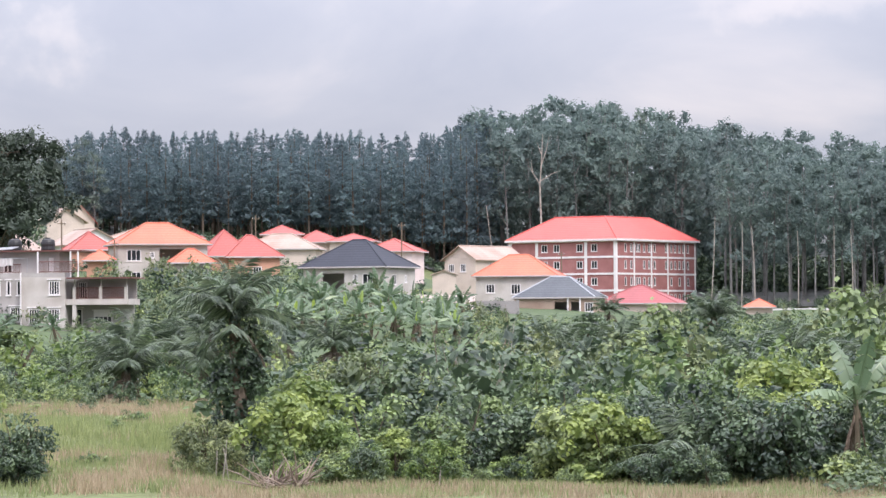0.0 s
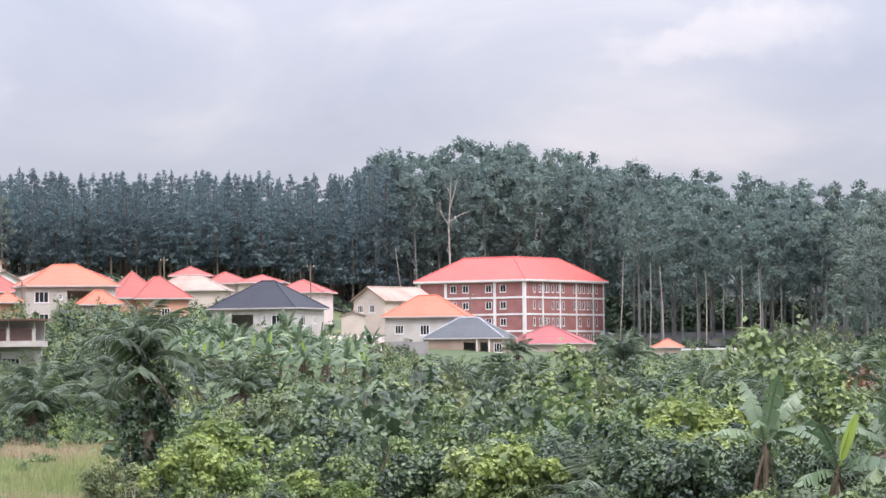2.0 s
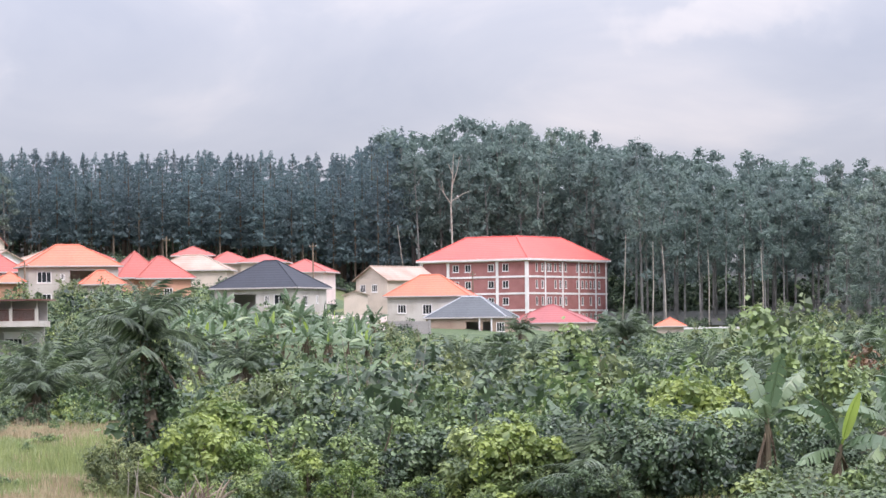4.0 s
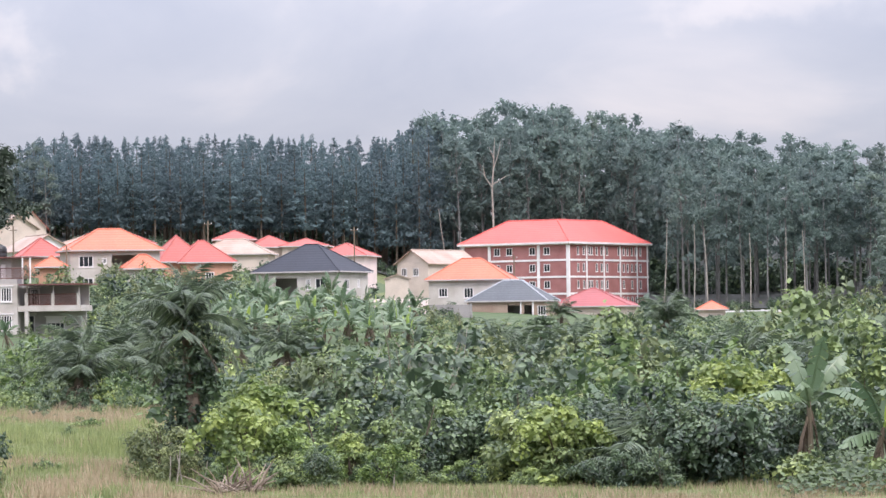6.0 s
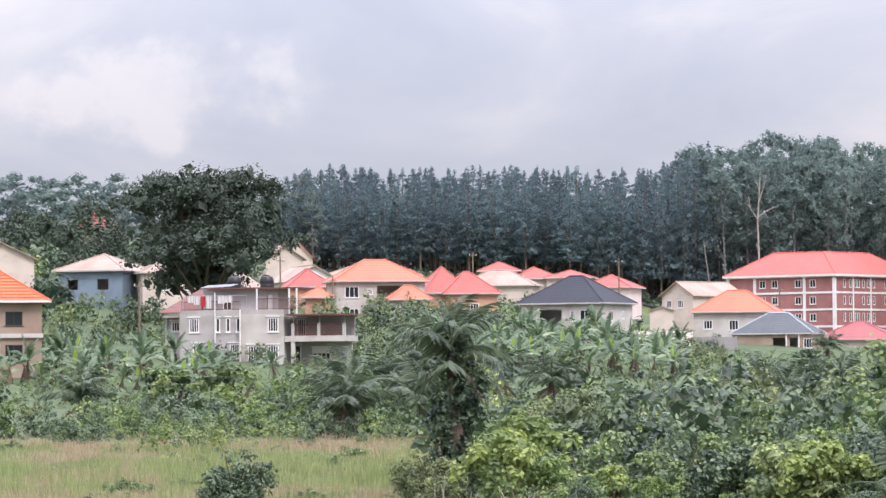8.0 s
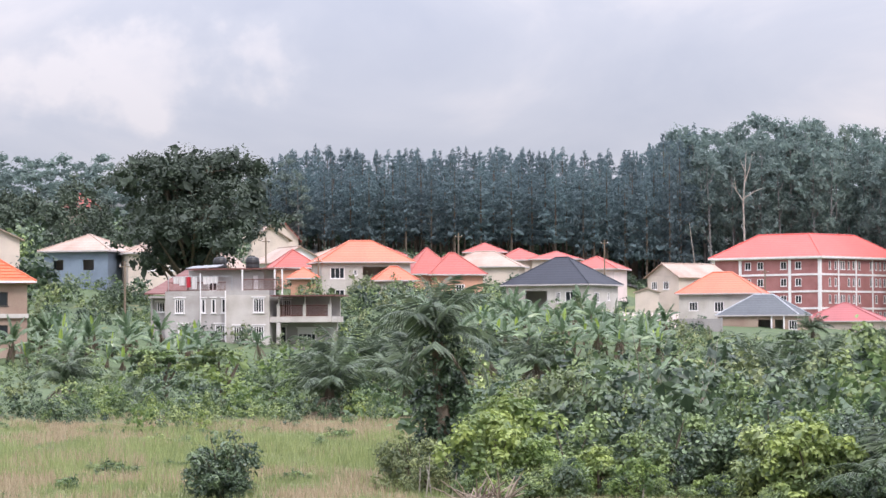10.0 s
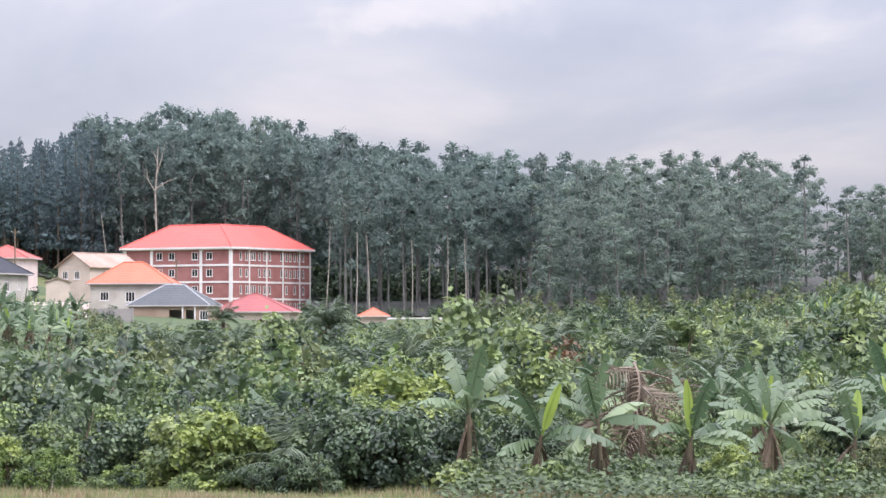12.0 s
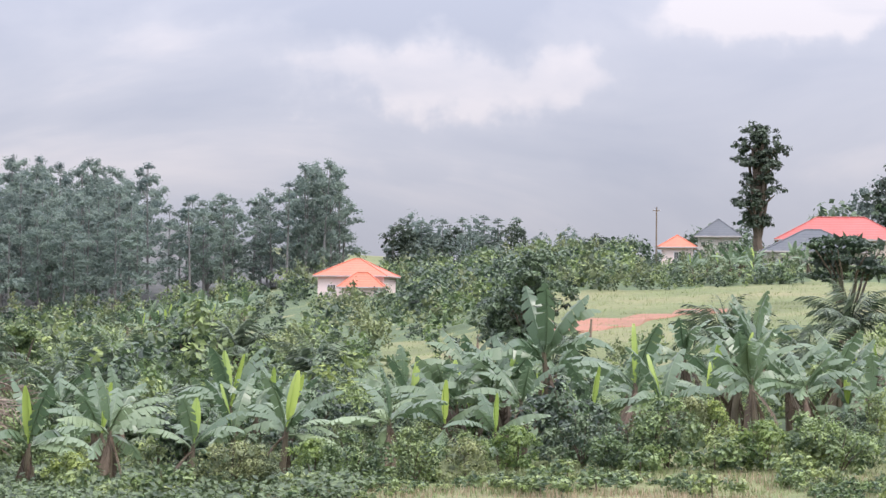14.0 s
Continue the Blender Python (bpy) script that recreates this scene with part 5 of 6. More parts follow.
# bare snag in front of the wood
def snag():
    h = 30
    s = Shape().tube([(0, 0, -1), (0.3, 0, 12), (0.1, 0, 20), (0.5, 0, 26), (0.7, 0, h)], [0.24, 0.2, 0.15, 0.1, 0.03], 7)
    for pts in (((0.1, 0, 20.5), (-1.2, 0, 22.5), (-2.0, 0.1, 24.0)), ((-1.2, 0, 22.5), (-1.6, 0.2, 25.0)), ((0.4, 0, 24), (1.4, 0, 27), (1.9, 0, 29.5)), ((0.5, 0, 26), (-0.4, 0, 28.4)), ((0.2, 0, 21), (2.4, 0, 22.4), (4.0, 0.2, 23.0))):
        s.tube(list(pts), [0.11, 0.07, 0.03][:len(pts)] if len(pts) == 3 else [0.1, 0.03], 5)
    ob = part("dead_tree", s, M["pale_bark"])
    x, y = polar(1.76, 604)
    ob.matrix_basis = pose(x, y, gz(x, y))
    tagged(ob, "bare dead tree with bleached forked limbs", "tree")


snag()
for az, d, h, lean in ((0.95, 602, 16, -6), (6.42, 571, 14, 0), (7.05, 570, 15, 1), (7.4, 572, 14, -1), (5.4, 572, 16, 1), (5.65, 573, 15, -2), (4.85, 575, 17, 3)):
    x, y = polar(az, d)
    t = part("bare_trunk", Shape().tube([(0, 0, -1), (0.15, 0, h * 0.5), (0, 0.1, h)], [0.12, 0.09, 0.05], 6), M["pale_bark"])
    t.matrix_basis = pose(x, y, gz(x, y), 0, lean, 0)
    tagged(t, "slender pale bare eucalyptus trunk at the wood's edge", "tree", "pale trunks")


# -- the great dark tree behind the terrace house --
def broad_tree(h, w, trunk_h, count, length, width, mat, bark, label, m, lobes=26, seed=1, top=1.0, flat=0.75, name="broadleaf_tree", limbs=True, peak=0.43, heads_each=9):
    r = random.Random(seed)
    tr = Shape().tube([(0, 0, -2), (0.1, 0, trunk_h * 0.6), (0, 0.1, trunk_h), (0.2, 0.1, h * 0.7)], [0.045 * h, 0.035 * h, 0.028 * h, 0.01 * h], 8)
    ls = []
    for i in range(lobes):
        f = r.random()
        z = trunk_h + (h - trunk_h) * (0.12 + 0.74 * f)
        env = math.sqrt(max(0.05, 1 - (2 * f - 2 * peak) ** 2 * 0.75))
        a = i * 2.399
        rr = w * 0.5 * env * r.uniform(0.25, 0.8)
        s = r.uniform(0.15, 0.24)
        c = (rr * math.cos(a), rr * math.sin(a), z)
        ls.append((c, (s * w * 0.9, s * w * 0.9, s * w * flat * 0.7)))
        if limbs:
            tr.tube([(0, 0, trunk_h * r.uniform(0.75, 1.2)), (c[0] * 0.5, c[1] * 0.5, z - 0.18 * w * (1 - f)), c], [0.014 * h, 0.009 * h, 0.002 * h], 5)
    heads = []
    for c, q in ls:
        for k in range(heads_each):
            g, up = r.uniform(0, 6.28), r.uniform(-0.35, 1.0)
            e = math.sqrt(max(0.0, 1 - up * up)) * r.uniform(0.7, 1.0)
            s = q[0] * r.uniform(0.26, 0.46)
            heads.append(((c[0] + q[0] * e * math.cos(g), c[1] + q[1] * e * math.sin(g), c[2] + q[2] * up * 0.9), (s, s, s * r.uniform(0.55, 0.8))))
    e = empty(name, m, label, "tree")
    part("trunk", tr.mesh("trunk"), M[bark], e)
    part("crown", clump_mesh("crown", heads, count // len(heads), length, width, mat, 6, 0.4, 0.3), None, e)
    return e


broad_tree(21.0, 21.5, 4.2, 25000, 0.36, 0.24, "shade_tree", "bark", "great spreading dark green tree with a thick trunk", on_ground(-8.25, 372, turn=0, dz=-0.3), lobes=48, seed=4, flat=0.6, peak=0.5)
# tall column of a tree on the right-hand crest
broad_tree(21.8, 7.8, 3.0, 5200, 0.55, 0.32, "shade_tree", "bark", "tall columnar dark tree standing alone", on_ground(24.62, 420, turn=40, dz=-0.5), lobes=46, seed=9, flat=1.0, peak=0.6)
# dark tree by the meadow, flat-topped tree beyond it
broad_tree(7.0, 6.4, 0.7, 9000, 0.24, 0.14, "bush_dark", "bark", "dark bushy tree standing by the meadow", on_ground(20.4, 186), lobes=34, seed=12, flat=1.2)


def tier_tree(h, w, m, label, tiers=7, seed=2, mat="bush_dark", count=3800, stems=9):
    """A tree with flat layered tiers of foliage on many thin stems."""
    r = random.Random(seed)
    tr, ls = Shape(), []
    for i in range(stems):
        a = r.uniform(0, 6.28)
        q = r.uniform(0.1, 0.22) * w
        tr.tube([(math.cos(a) * q * 0.5, math.sin(a) * q * 0.5, -0.5), (math.cos(a) * q, math.sin(a) * q, h * 0.45), (math.cos(a) * q * 2, math.sin(a) * q * 1.6, h * 0.8)], [0.14, 0.11, 0.04], 5)
    for i in range(tiers):
        z = h * (0.42 + 0.55 * i / (tiers - 1))
        for k in range(4):
            a = r.uniform(0, 6.28)
            q = w * 0.34 * r.uniform(0.2, 1.0) * (1.15 - 0.6 * i / tiers)
            ls.append(((q * math.cos(a), q * math.sin(a), z + r.uniform(-.2, .2)), (w * 0.17, w * 0.17, h * 0.045)))
    e = empty("layered_tree", m, label, "tree")
    part("trunk", tr.mesh("trunk"), M["bark"], e)
    part("crown", clump_mesh("crown", ls, count // len(ls), 0.34, 0.2, mat, 6, 0.25, 0.0), None, e)
    return e


tier_tree(5.6, 9.5, on_ground(26.2, 275), "flat-topped layered tree on many dark stems")
tier_tree(3.6, 5.2, on_ground(-8.9, 212), "low layered tree on pale thin stems", 5, 3, "bush", 1600, 5)
tier_tree(3.8, 5.6, on_ground(-7.9, 206), "low layered tree on pale thin stems", 5, 5, "bush", 1600, 6)
tier_tree(4.6, 5.4, on_ground(2.6, 262), "low layered tree in the thicket", 6, 8, "bush_dark", 1600, 5)
tier_tree(4.4, 5.4, on_ground(8.3, 225), "low layered tree in the thicket", 6, 9, "bush", 1600, 5)
tier_tree(4.8, 6.0, on_ground(11.3, 262), "low layered tree in the thicket", 6, 10, "bush", 1600, 5)
tier_tree(4.2, 5.4, on_ground(14.4, 205), "low layered tree in the thicket", 6, 11, "bush_dark", 1600, 5)
tier_tree(4.2, 5.0, on_ground(-1.6, 240), "low layered tree in the thicket", 6, 12, "bush", 1600, 5)
tier_tree(3.9, 4.6, on_ground(4.1, 210), "low layered tree in the thicket", 6, 6, "bush_dark", 1600, 5)
tier_tree(3.6, 5.0, on_ground(7.0, 190), "low layered tree in the thicket", 6, 7, "bush_dark", 1600, 5)

# -- bushes: several kinds; the near ones are things, those further off one joined thicket --
KINDS = []
for nm, lab, h, w, n, size, per, ln, wd, mat, lobes in (
        ("bush", "dense mid-green broadleaf bush in the thicket", 3.2, 3.8, 44, 0.46, 44, 0.19, 0.125, "bush", 6), ("bush", "spreading mid-green bush in the thicket", 2.9, 4.4, 48, 0.44, 44, 0.18, 0.12, "bush", 8),
        ("bush", "dark glossy green bush in the thicket", 3.2, 3.6, 44, 0.45, 44, 0.20, 0.13, "bush_dark", 6), ("bush", "low dark glossy green bush in the thicket", 2.7, 4.0, 46, 0.43, 44, 0.19, 0.125, "bush_dark", 8),
        ("bush", "lime-green bush with large soft leaves", 2.8, 3.2, 38, 0.44, 46, 0.20, 0.13, "bush_lime", 5), ("bush", "olive-green bush with fine feathery leaves", 3.5, 4.0, 54, 0.46, 48, 0.17, 0.09, "bush_olive", 7),
        ("bush", "russet-leaved bush among green growth", 2.4, 3.0, 34, 0.42, 34, 0.21, 0.13, "bush_russet", 5), ("sapling", "tall thin leafy sapling above the thicket", 4.6, 2.2, 34, 0.40, 36, 0.22, 0.13, "bush", 7),
        ("weed", "low straggling weed at the thicket's foot", 1.0, 1.6, 20, 0.20, 15, 0.16, 0.10, "bush", 5)):
    st, lv = bush_meshes(h, w, n, size, per, ln, wd, mat, lobes)
    if nm in ("weed", "sapling"):
        st = Shape().tube([(0, 0, -0.2), (0.02, 0, 0.3 * h), (0.05, 0.03, 0.7 * h)], [0.03, 0.02, 0.008], 5).mesh("branching_stem")
    far_lv = (bush_meshes(h, w, max(12, int(n * 0.38)), size * 1.3, 20, ln * 1.3, wd * 1.35, mat, lobes, 5)[1], bush_meshes(h, w, max(10, n // 4), size * 1.5, 12, ln * 1.8, wd * 1.9, mat, lobes, 5)[1])
    KINDS.append((plant(nm, (("branching_stem", st), ("foliage", lv)), ("bark", None), lab, "bush", "thicket", pose(0, 0, 0)), [], far_lv))
BUSH, BUSH_B, DARK, DARK_B, LIME, OLIVE, RUSSET, SAPLING, WEED = range(9)
FAR = []


def bush_at(kind, az, d, s=1.0, sz=None):
    m = on_ground(az, d, s)
    if sz:
        m = m @ Matrix.Diagonal((1, 1, sz, 1))
    if d < 124:
        KINDS[kind][1].append(m)
    else:
        FAR.append((KINDS[kind][2][0 if d < 240 else 1], m))


def thicket_scale(az, d):
    """How tall the growth stands, by bearing and distance."""
    s = 0.62 if d < 106 else 0.85 if d < 125 else 1.0 if d < 190 else 1.15
    if az < -4.6 and d > 176:
        s *= 0.85 if d < 215 else 0.52
    if -3.2 < az < 4.6 and d > 170:
        s *= 0.66 if d < 230 else 0.5
    if 4.6 < az < 12 and d > 190:
        s *= 0.6
    if az > 20.0 and d > 140:
        s *= 0.5
    elif az > 17.6 and d > 128:
        s *= 0.62 if d < 205 else 0.8
    elif az > 13.5 and d > 170:
        s *= 0.75
    if 9.5 < az < 27 and d < 150:
        s *= 0.75
    return s


r = random.Random(21)
d = 100.0
while d < 335:
    step = 2.7 + (d - 100) * 0.014
    a = -16.5
    while a < 28:
        aa, dd = a + r.uniform(-0.5, 0.5) * step / d * 57.3, d + r.uniform(-0.5, 0.5) * step * 2
        a += step / d * 57.3 * 1.02
        if clear(aa, dd):
            continue
        if 9.5 < aa < 27 and dd < 150 and r.random() < 0.25:
            continue
        # kinds grow in patches
        g = noise.noise((aa * d / 57.3 * 0.11, dd * 0.06, 2.0))
        mixture = (30, 22, 8, 6, 16, 10, 0, 8) if g > 0.14 else (10, 8, 36, 26, 3, 8, 0, 6) if g < -0.14 else (20, 16, 16, 14, 9, 22, 0, 8)
        k = r.choices(range(8), mixture)[0]
        bush_at(k, aa, dd, thicket_scale(aa, dd) * r.choice((0.5, 0.65, 0.85, 1.05, 1.45)) * r.uniform(0.88, 1.1))
    d += step * (1.25 if d < 126 else 1.6 if d < 200 else 2.2)
# scrub among the houses, under the woods and on the right-hand slope
for i in range(260):
    aa, dd = r.uniform(-16, 19), r.uniform(335, 425)
    if 0.9 < aa < 4.0 and dd > 350:
        continue
    if -12.5 < aa < -5.4 or (16.2 < aa < 18.2 and dd > 395):
        continue
    bush_at(r.choices(range(8), (20, 20, 26, 20, 5, 14, 1, 6))[0], aa, dd, r.uniform(0.6, 1.1))
for i in range(150):
    bush_at(r.choice((DARK, DARK_B, OLIVE, BUSH)), r.uniform(7.2, 19), r.uniform(460, 565), r.uniform(0.9, 1.5))
for i in range(20):
    bush_at(r.choice((DARK, DARK_B)), r.uniform(5.0, 7.4), r.uniform(450, 530), r.uniform(0.3, 0.55))
for i in range(130):
    bush_at(r.choice((DARK, DARK_B)), r.uniform(-7.5, 1.3), r.uniform(590, 606), r.uniform(0.6, 1.2))
for i in range(80):
    bush_at(r.choice((DARK, DARK_B, BUSH, OLIVE)), r.uniform(18.2, 22.3), r.uniform(325, 520), r.uniform(0.8, 1.5))
for i in range(60):
    bush_at(r.choice((DARK, DARK_B, BUSH, OLIVE)), r.uniform(21.0, 28), r.uniform(324, 352), r.uniform(0.35, 0.8))
for az, dd, s in ((23.7, 485, 1.2), (24.0, 490, 1.1), (24.3, 488, 1.3), (23.5, 470, 0.8), (22.9, 470, 0.9), (23.35, 468, 0.8), (24.9, 415, 1.0), (25.3, 410, 0.9), (26.6, 405, 1.0), (27.2, 405, 1.1)):
    bush_at(DARK, az, dd, s)
for i in range(84):
    aa = r.uniform(-16, -8.6)
    if not -10.7 < aa < -9.75:
        bush_at(r.choice((DARK, DARK_B, BUSH)), aa, r.uniform(440, 590), r.uniform(1.0, 2.2))
for i in range(40):
    bush_at(r.choice((DARK, DARK_B, BUSH, OLIVE)), r.uniform(-11.2, -8.8), r.uniform(335, 415), r.uniform(0.5, 1.0))
for i in range(42):
    bush_at(WEED, r.uniform(7.0, 28), r.uniform(95, 102), r.uniform(0.6, 1.5), r.uniform(0.6, 1.1))
for i in range(34):
    bush_at(r.choice((DARK, BUSH_B, LIME, WEED, WEED)), r.uniform(-3.4, 7.0), r.uniform(97, 101), r.uniform(0.28, 0.5), r.uniform(0.7, 1.1))
for i in range(230):
    bush_at(r.choice((DARK, DARK_B)), r.uniform(-8.0, 5.2), r.uniform(640, 700), r.uniform(1.6, 2.6))
for i in range(170):
    bush_at(r.choice((BUSH, BUSH_B, DARK, DARK_B, OLIVE, LIME)), r.uniform(0.2, 5.0), r.uniform(235, 425), r.uniform(0.35, 0.62))
for i in range(90):
    bush_at(r.choice((BUSH, BUSH_B, DARK, OLIVE)), r.uniform(-12, -4.6), r.uniform(230, 312), r.uniform(0.3, 0.5))
for i in range(54):
    bush_at(r.choice((DARK, DARK_B, BUSH, BUSH_B, LIME)), -16 + 12 * (i + r.random()) / 54, r.uniform(180, 188), r.uniform(0.35, 0.65))
for i in range(90):
    bush_at(r.choice((DARK, DARK_B)), r.uniform(4.6, 9.2), r.uniform(603, 622), r.uniform(1.2, 2.6))
for i in range(240):
    bush_at(r.choice((DARK, DARK_B, BUSH, OLIVE)), r.uniform(-8, 6), r.uniform(240, 420), r.uniform(0.3, 0.55))
for i in range(60):
    bush_at(r.choice((DARK, DARK_B, BUSH, OLIVE)), r.uniform(-9, -4.4), r.uniform(318, 404), r.uniform(0.5, 1.0))
for i in range(90):
    bush_at(r.choice((DARK, DARK_B, BUSH)), r.uniform(18.3, 22.3), r.uniform(330, 500), r.uniform(0.8, 1.7))
for i in range(60):
    bush_at(r.choice((DARK, DARK_B)), r.uniform(4.6, 9.4), r.uniform(562, 576), r.uniform(0.35, 0.9))
for i in range(120):
    bush_at(r.choice((DARK, DARK_B, BUSH, OLIVE)), r.uniform(20.5, 25.6), r.uniform(326, 440), r.uniform(0.45, 0.85))
for i in range(70):
    bush_at(r.choice((DARK, DARK_B, DARK, BUSH)), r.uniform(18.4, 22.5), r.uniform(380, 520), r.uniform(1.0, 1.8))
for i in range(46):
    bush_at(WEED, r.uniform(-13, -4.0), r.uniform(96, 176), r.uniform(0.35, 0.9), r.uniform(0.5, 1.0))
for az, dd, s in ((-4.25, 103, 0.62), (-4.5, 105, 0.5), (-4.05, 101.5, 0.42)):
    bush_at(OLIVE, az, dd, s)
for az, dd, s in ((-6.35, 168, 0.4), (-5.4, 172, 0.3), (-8.1, 160, 0.5), (-8.6, 163, 0.6), (-9.2, 158, 0.5), (-8.4, 166, 0.7), (-10.6, 170, 0.55)):
    bush_at(r.choice((BUSH, DARK, LIME)), az, dd, s)
# singled out: lone shrub in the field, domed shrub, dark mass, lime heads, russet bush
bush_at(DARK, -7.72, 97, 0.62, 1.15)
bush_at(DARK_B, -7.68, 97.6, 0.55, 1.15)
for az, dd, s in ((-7.72, 96.4, 0.45), (-7.86, 97, 0.36), (-7.6, 96.6, 0.36), (-7.75, 97.2, 0.55)):
    bush_at(DARK_B, az, dd, s, 0.85)
for i in range(44):
    bush_at(r.choice((DARK, DARK_B, BUSH, BUSH_B, LIME, OLIVE)), -3.2 + 10.2 * (i + r.random()) / 44, r.uniform(99.5, 104.5), r.choice((0.35, 0.5, 0.65, 0.95)) * r.uniform(0.9, 1.1))
for i in range(56):
    bush_at(WEED, r.uniform(11.5, 28), r.uniform(90.5, 97), r.uniform(0.5, 1.1), r.uniform(0.6, 1.0))
for kk, az, dd, s in ((OLIVE, -1.45, 118, 1.3), (BUSH_B, -1.2, 120, 1.3), (OLIVE, -1.75, 121, 1.15), (DARK, -1.0, 108, 0.9), (LIME, -2.3, 116, 1.0), (LIME, 2.6, 112, 0.95), (LIME, 2.2, 109, 0.75), (LIME, 1.0, 107, 0.6),
                      (DARK_B, 5.75, 96.5, 1.0), (DARK, 5.35, 97, 0.85), (DARK, 6.2, 97, 0.8), (DARK_B, 4.2, 96, 0.5), (DARK, 4.75, 95.5, 0.45), (DARK_B, 3.6, 96, 0.4), (LIME, 2.95, 99, 0.95), (LIME, 3.35, 99.5, 0.75), (LIME, 5.85, 108, 1.35), (LIME, 6.15, 109, 1.1), (DARK, 5.0, 100, 1.0), (DARK_B, 5.6, 100, 1.0), (DARK, 6.1, 100.5, 0.85), (BUSH, 5.4, 112, 1.2), (LIME, 6.6, 122, 1.2), (OLIVE, 6.75, 250, 1.5), (DARK, 7.5, 360, 1.5), (DARK, 8.0, 372, 1.2), (DARK, 9.6, 380, 1.6), (DARK, 10.9, 390, 1.4), (BUSH, 5.6, 150, 1.35), (LIME, 5.9, 138, 1.35), (LIME, 6.3, 142, 1.2), (BUSH, 8.2, 150, 1.3), (DARK, 8.6, 140, 1.15), (OLIVE, 9.6, 170, 1.3), (BUSH, 11.0, 160, 1.3), (DARK, 3.4, 140, 1.1), (DARK, 0.2, 130, 1.05), (BUSH, 1.9, 150, 1.1), (RUSSET, 9.0, 228, 1.35), (RUSSET, 8.7, 230, 1.0), (RUSSET, 4.4, 320, 1.1), (RUSSET, 9.15, 226, 1.6), (RUSSET, 4.1, 200, 0.9), (RUSSET, 6.9, 250, 1.2), (LIME, 7.8, 205, 1.3), (LIME, 12.4, 190, 1.2), (LIME, 10.2, 175, 1.1), (LIME, 14.6, 170, 1.1), (BUSH, 7.6, 270, 2.0), (BUSH_B, 9.7, 280, 2.0), (BUSH, 12.0, 300, 1.9), (OLIVE, 8.0, 262, 2.1), (LIME, -0.9, 160, 0.9), (LIME, -2.0, 175, 0.9), (LIME, -7.3, 186, 0.7), (LIME, -9.6, 188, 0.8), (LIME, -5.2, 182, 0.6),
                      (LIME, 12.3, 98, 0.5), (LIME, 16.6, 99, 0.6), (BUSH, 17.3, 98, 0.6), (LIME, 24.8, 100, 0.6), (BUSH, 23.0, 102, 0.75), (BUSH_B, 22.4, 101, 0.6), (DARK, 21.5, 103, 0.6), (OLIVE, 15.1, 96, 0.55), (OLIVE, 15.5, 96.2, 0.5), (BUSH, 18.4, 101, 0.6), (OLIVE, 19.4, 99, 0.5), (LIME, 20.3, 102, 0.55), (BUSH_B, 26.1, 103, 0.6)):
    bush_at(kk, az, dd, s)
# growth close before the houses, hiding the foot of their walls
for i in range(46):
    bush_at(r.choice((DARK, DARK_B, BUSH, OLIVE)), r.uniform(22.2, 27.6), r.uniform(366, 384) if i % 2 else r.uniform(452, 472), r.uniform(0.3, 0.55))
for i in range(60):
    bush_at(r.choice((DARK, DARK_B, BUSH, OLIVE)), r.uniform(-7.0, -2.6), r.uniform(404, 424), r.uniform(0.7, 1.15))
for i in range(24):
    bush_at(r.choice((DARK, DARK_B, BUSH, OLIVE)), r.uniform(-2.7, -0.2), r.uniform(404, 424), r.uniform(0.35, 0.6))
for i in range(30):
    bush_at(r.choice((DARK, DARK_B, BUSH, OLIVE)), r.choice((r.uniform(0.2, 1.1), r.uniform(3.2, 4.6))), r.uniform(430, 458), r.uniform(0.5, 0.85))
for i in range(34):
    bush_at(r.choice((DARK, DARK_B, BUSH)), r.uniform(-4.3, -0.4), r.uniform(462, 505), r.uniform(0.7, 1.1))
# round trees near the houses and along the skyline
for az, dd, s in ((-5.1, 392, 1.5), (-4.9, 394, 1.3), (-4.55, 396, 1.2), (-3.6, 400, 1.0), (-3.1, 405, 1.1), (-2.4, 412, 1.0), (-0.85, 405, 1.0), (-0.3, 400, 1.0), (0.55, 420, 1.0), (-11.1, 380, 2.5), (-10.8, 385, 2.1), (-11.4, 384, 2.1), (-9.2, 392, 1.4), (-9.5, 372, 1.2), (4.75, 430, 2.3), (5.05, 432, 2.0), (4.55, 436, 1.8), (4.9, 426, 1.5),
                  (-6.1, 540, 1.6), (-5.8, 550, 1.5), (-5.0, 560, 1.9), (-4.3, 560, 1.3), (-12.4, 470, 2.6), (-13.2, 470, 2.6), (-11.8, 510, 2.8), (-9.2, 520, 2.2), (-13.8, 520, 3.6), (-12.6, 540, 3.6), (-11.4, 545, 2.4), (-14.5, 500, 3.4), (-7.3, 520, 1.8), (-15.3, 480, 3.6), (-11.6, 575, 3.0), (-9.2, 590, 3.0), (-9.6, 595, 3.2), (-8.6, 590, 2.8),
                  (18.4, 540, 2.0), (18.8, 560, 2.3), (19.3, 545, 2.0), (19.8, 540, 1.9), (20.3, 545, 1.8), (20.8, 530, 1.9), (21.2, 520, 1.8), (21.5, 500, 2.1), (21.9, 500, 2.0), (22.4, 505, 1.6), (26.9, 470, 3.4), (27.4, 470, 3.6), (26.3, 490, 3.0), (23.4, 520, 2.4), (24.3, 520, 2.6), (28.0, 460, 3.6)):
    bush_at(r.choice((DARK, DARK_B)), az, dd, s)
for proto, spots, _ in KINDS:
    place_many(proto, spots)
joined("far_thicket", FAR, "tangled green thicket of bushes and small trees", "thicket")
# rounded far trees along the skylines
SKY = [bush_meshes(10, 9, 60, 1.15, 16, 0.6, 0.34, "euc", 8)[1], bush_meshes(10, 8, 60, 1.1, 16, 0.6, 0.34, "shade_tree", 8)[1]]
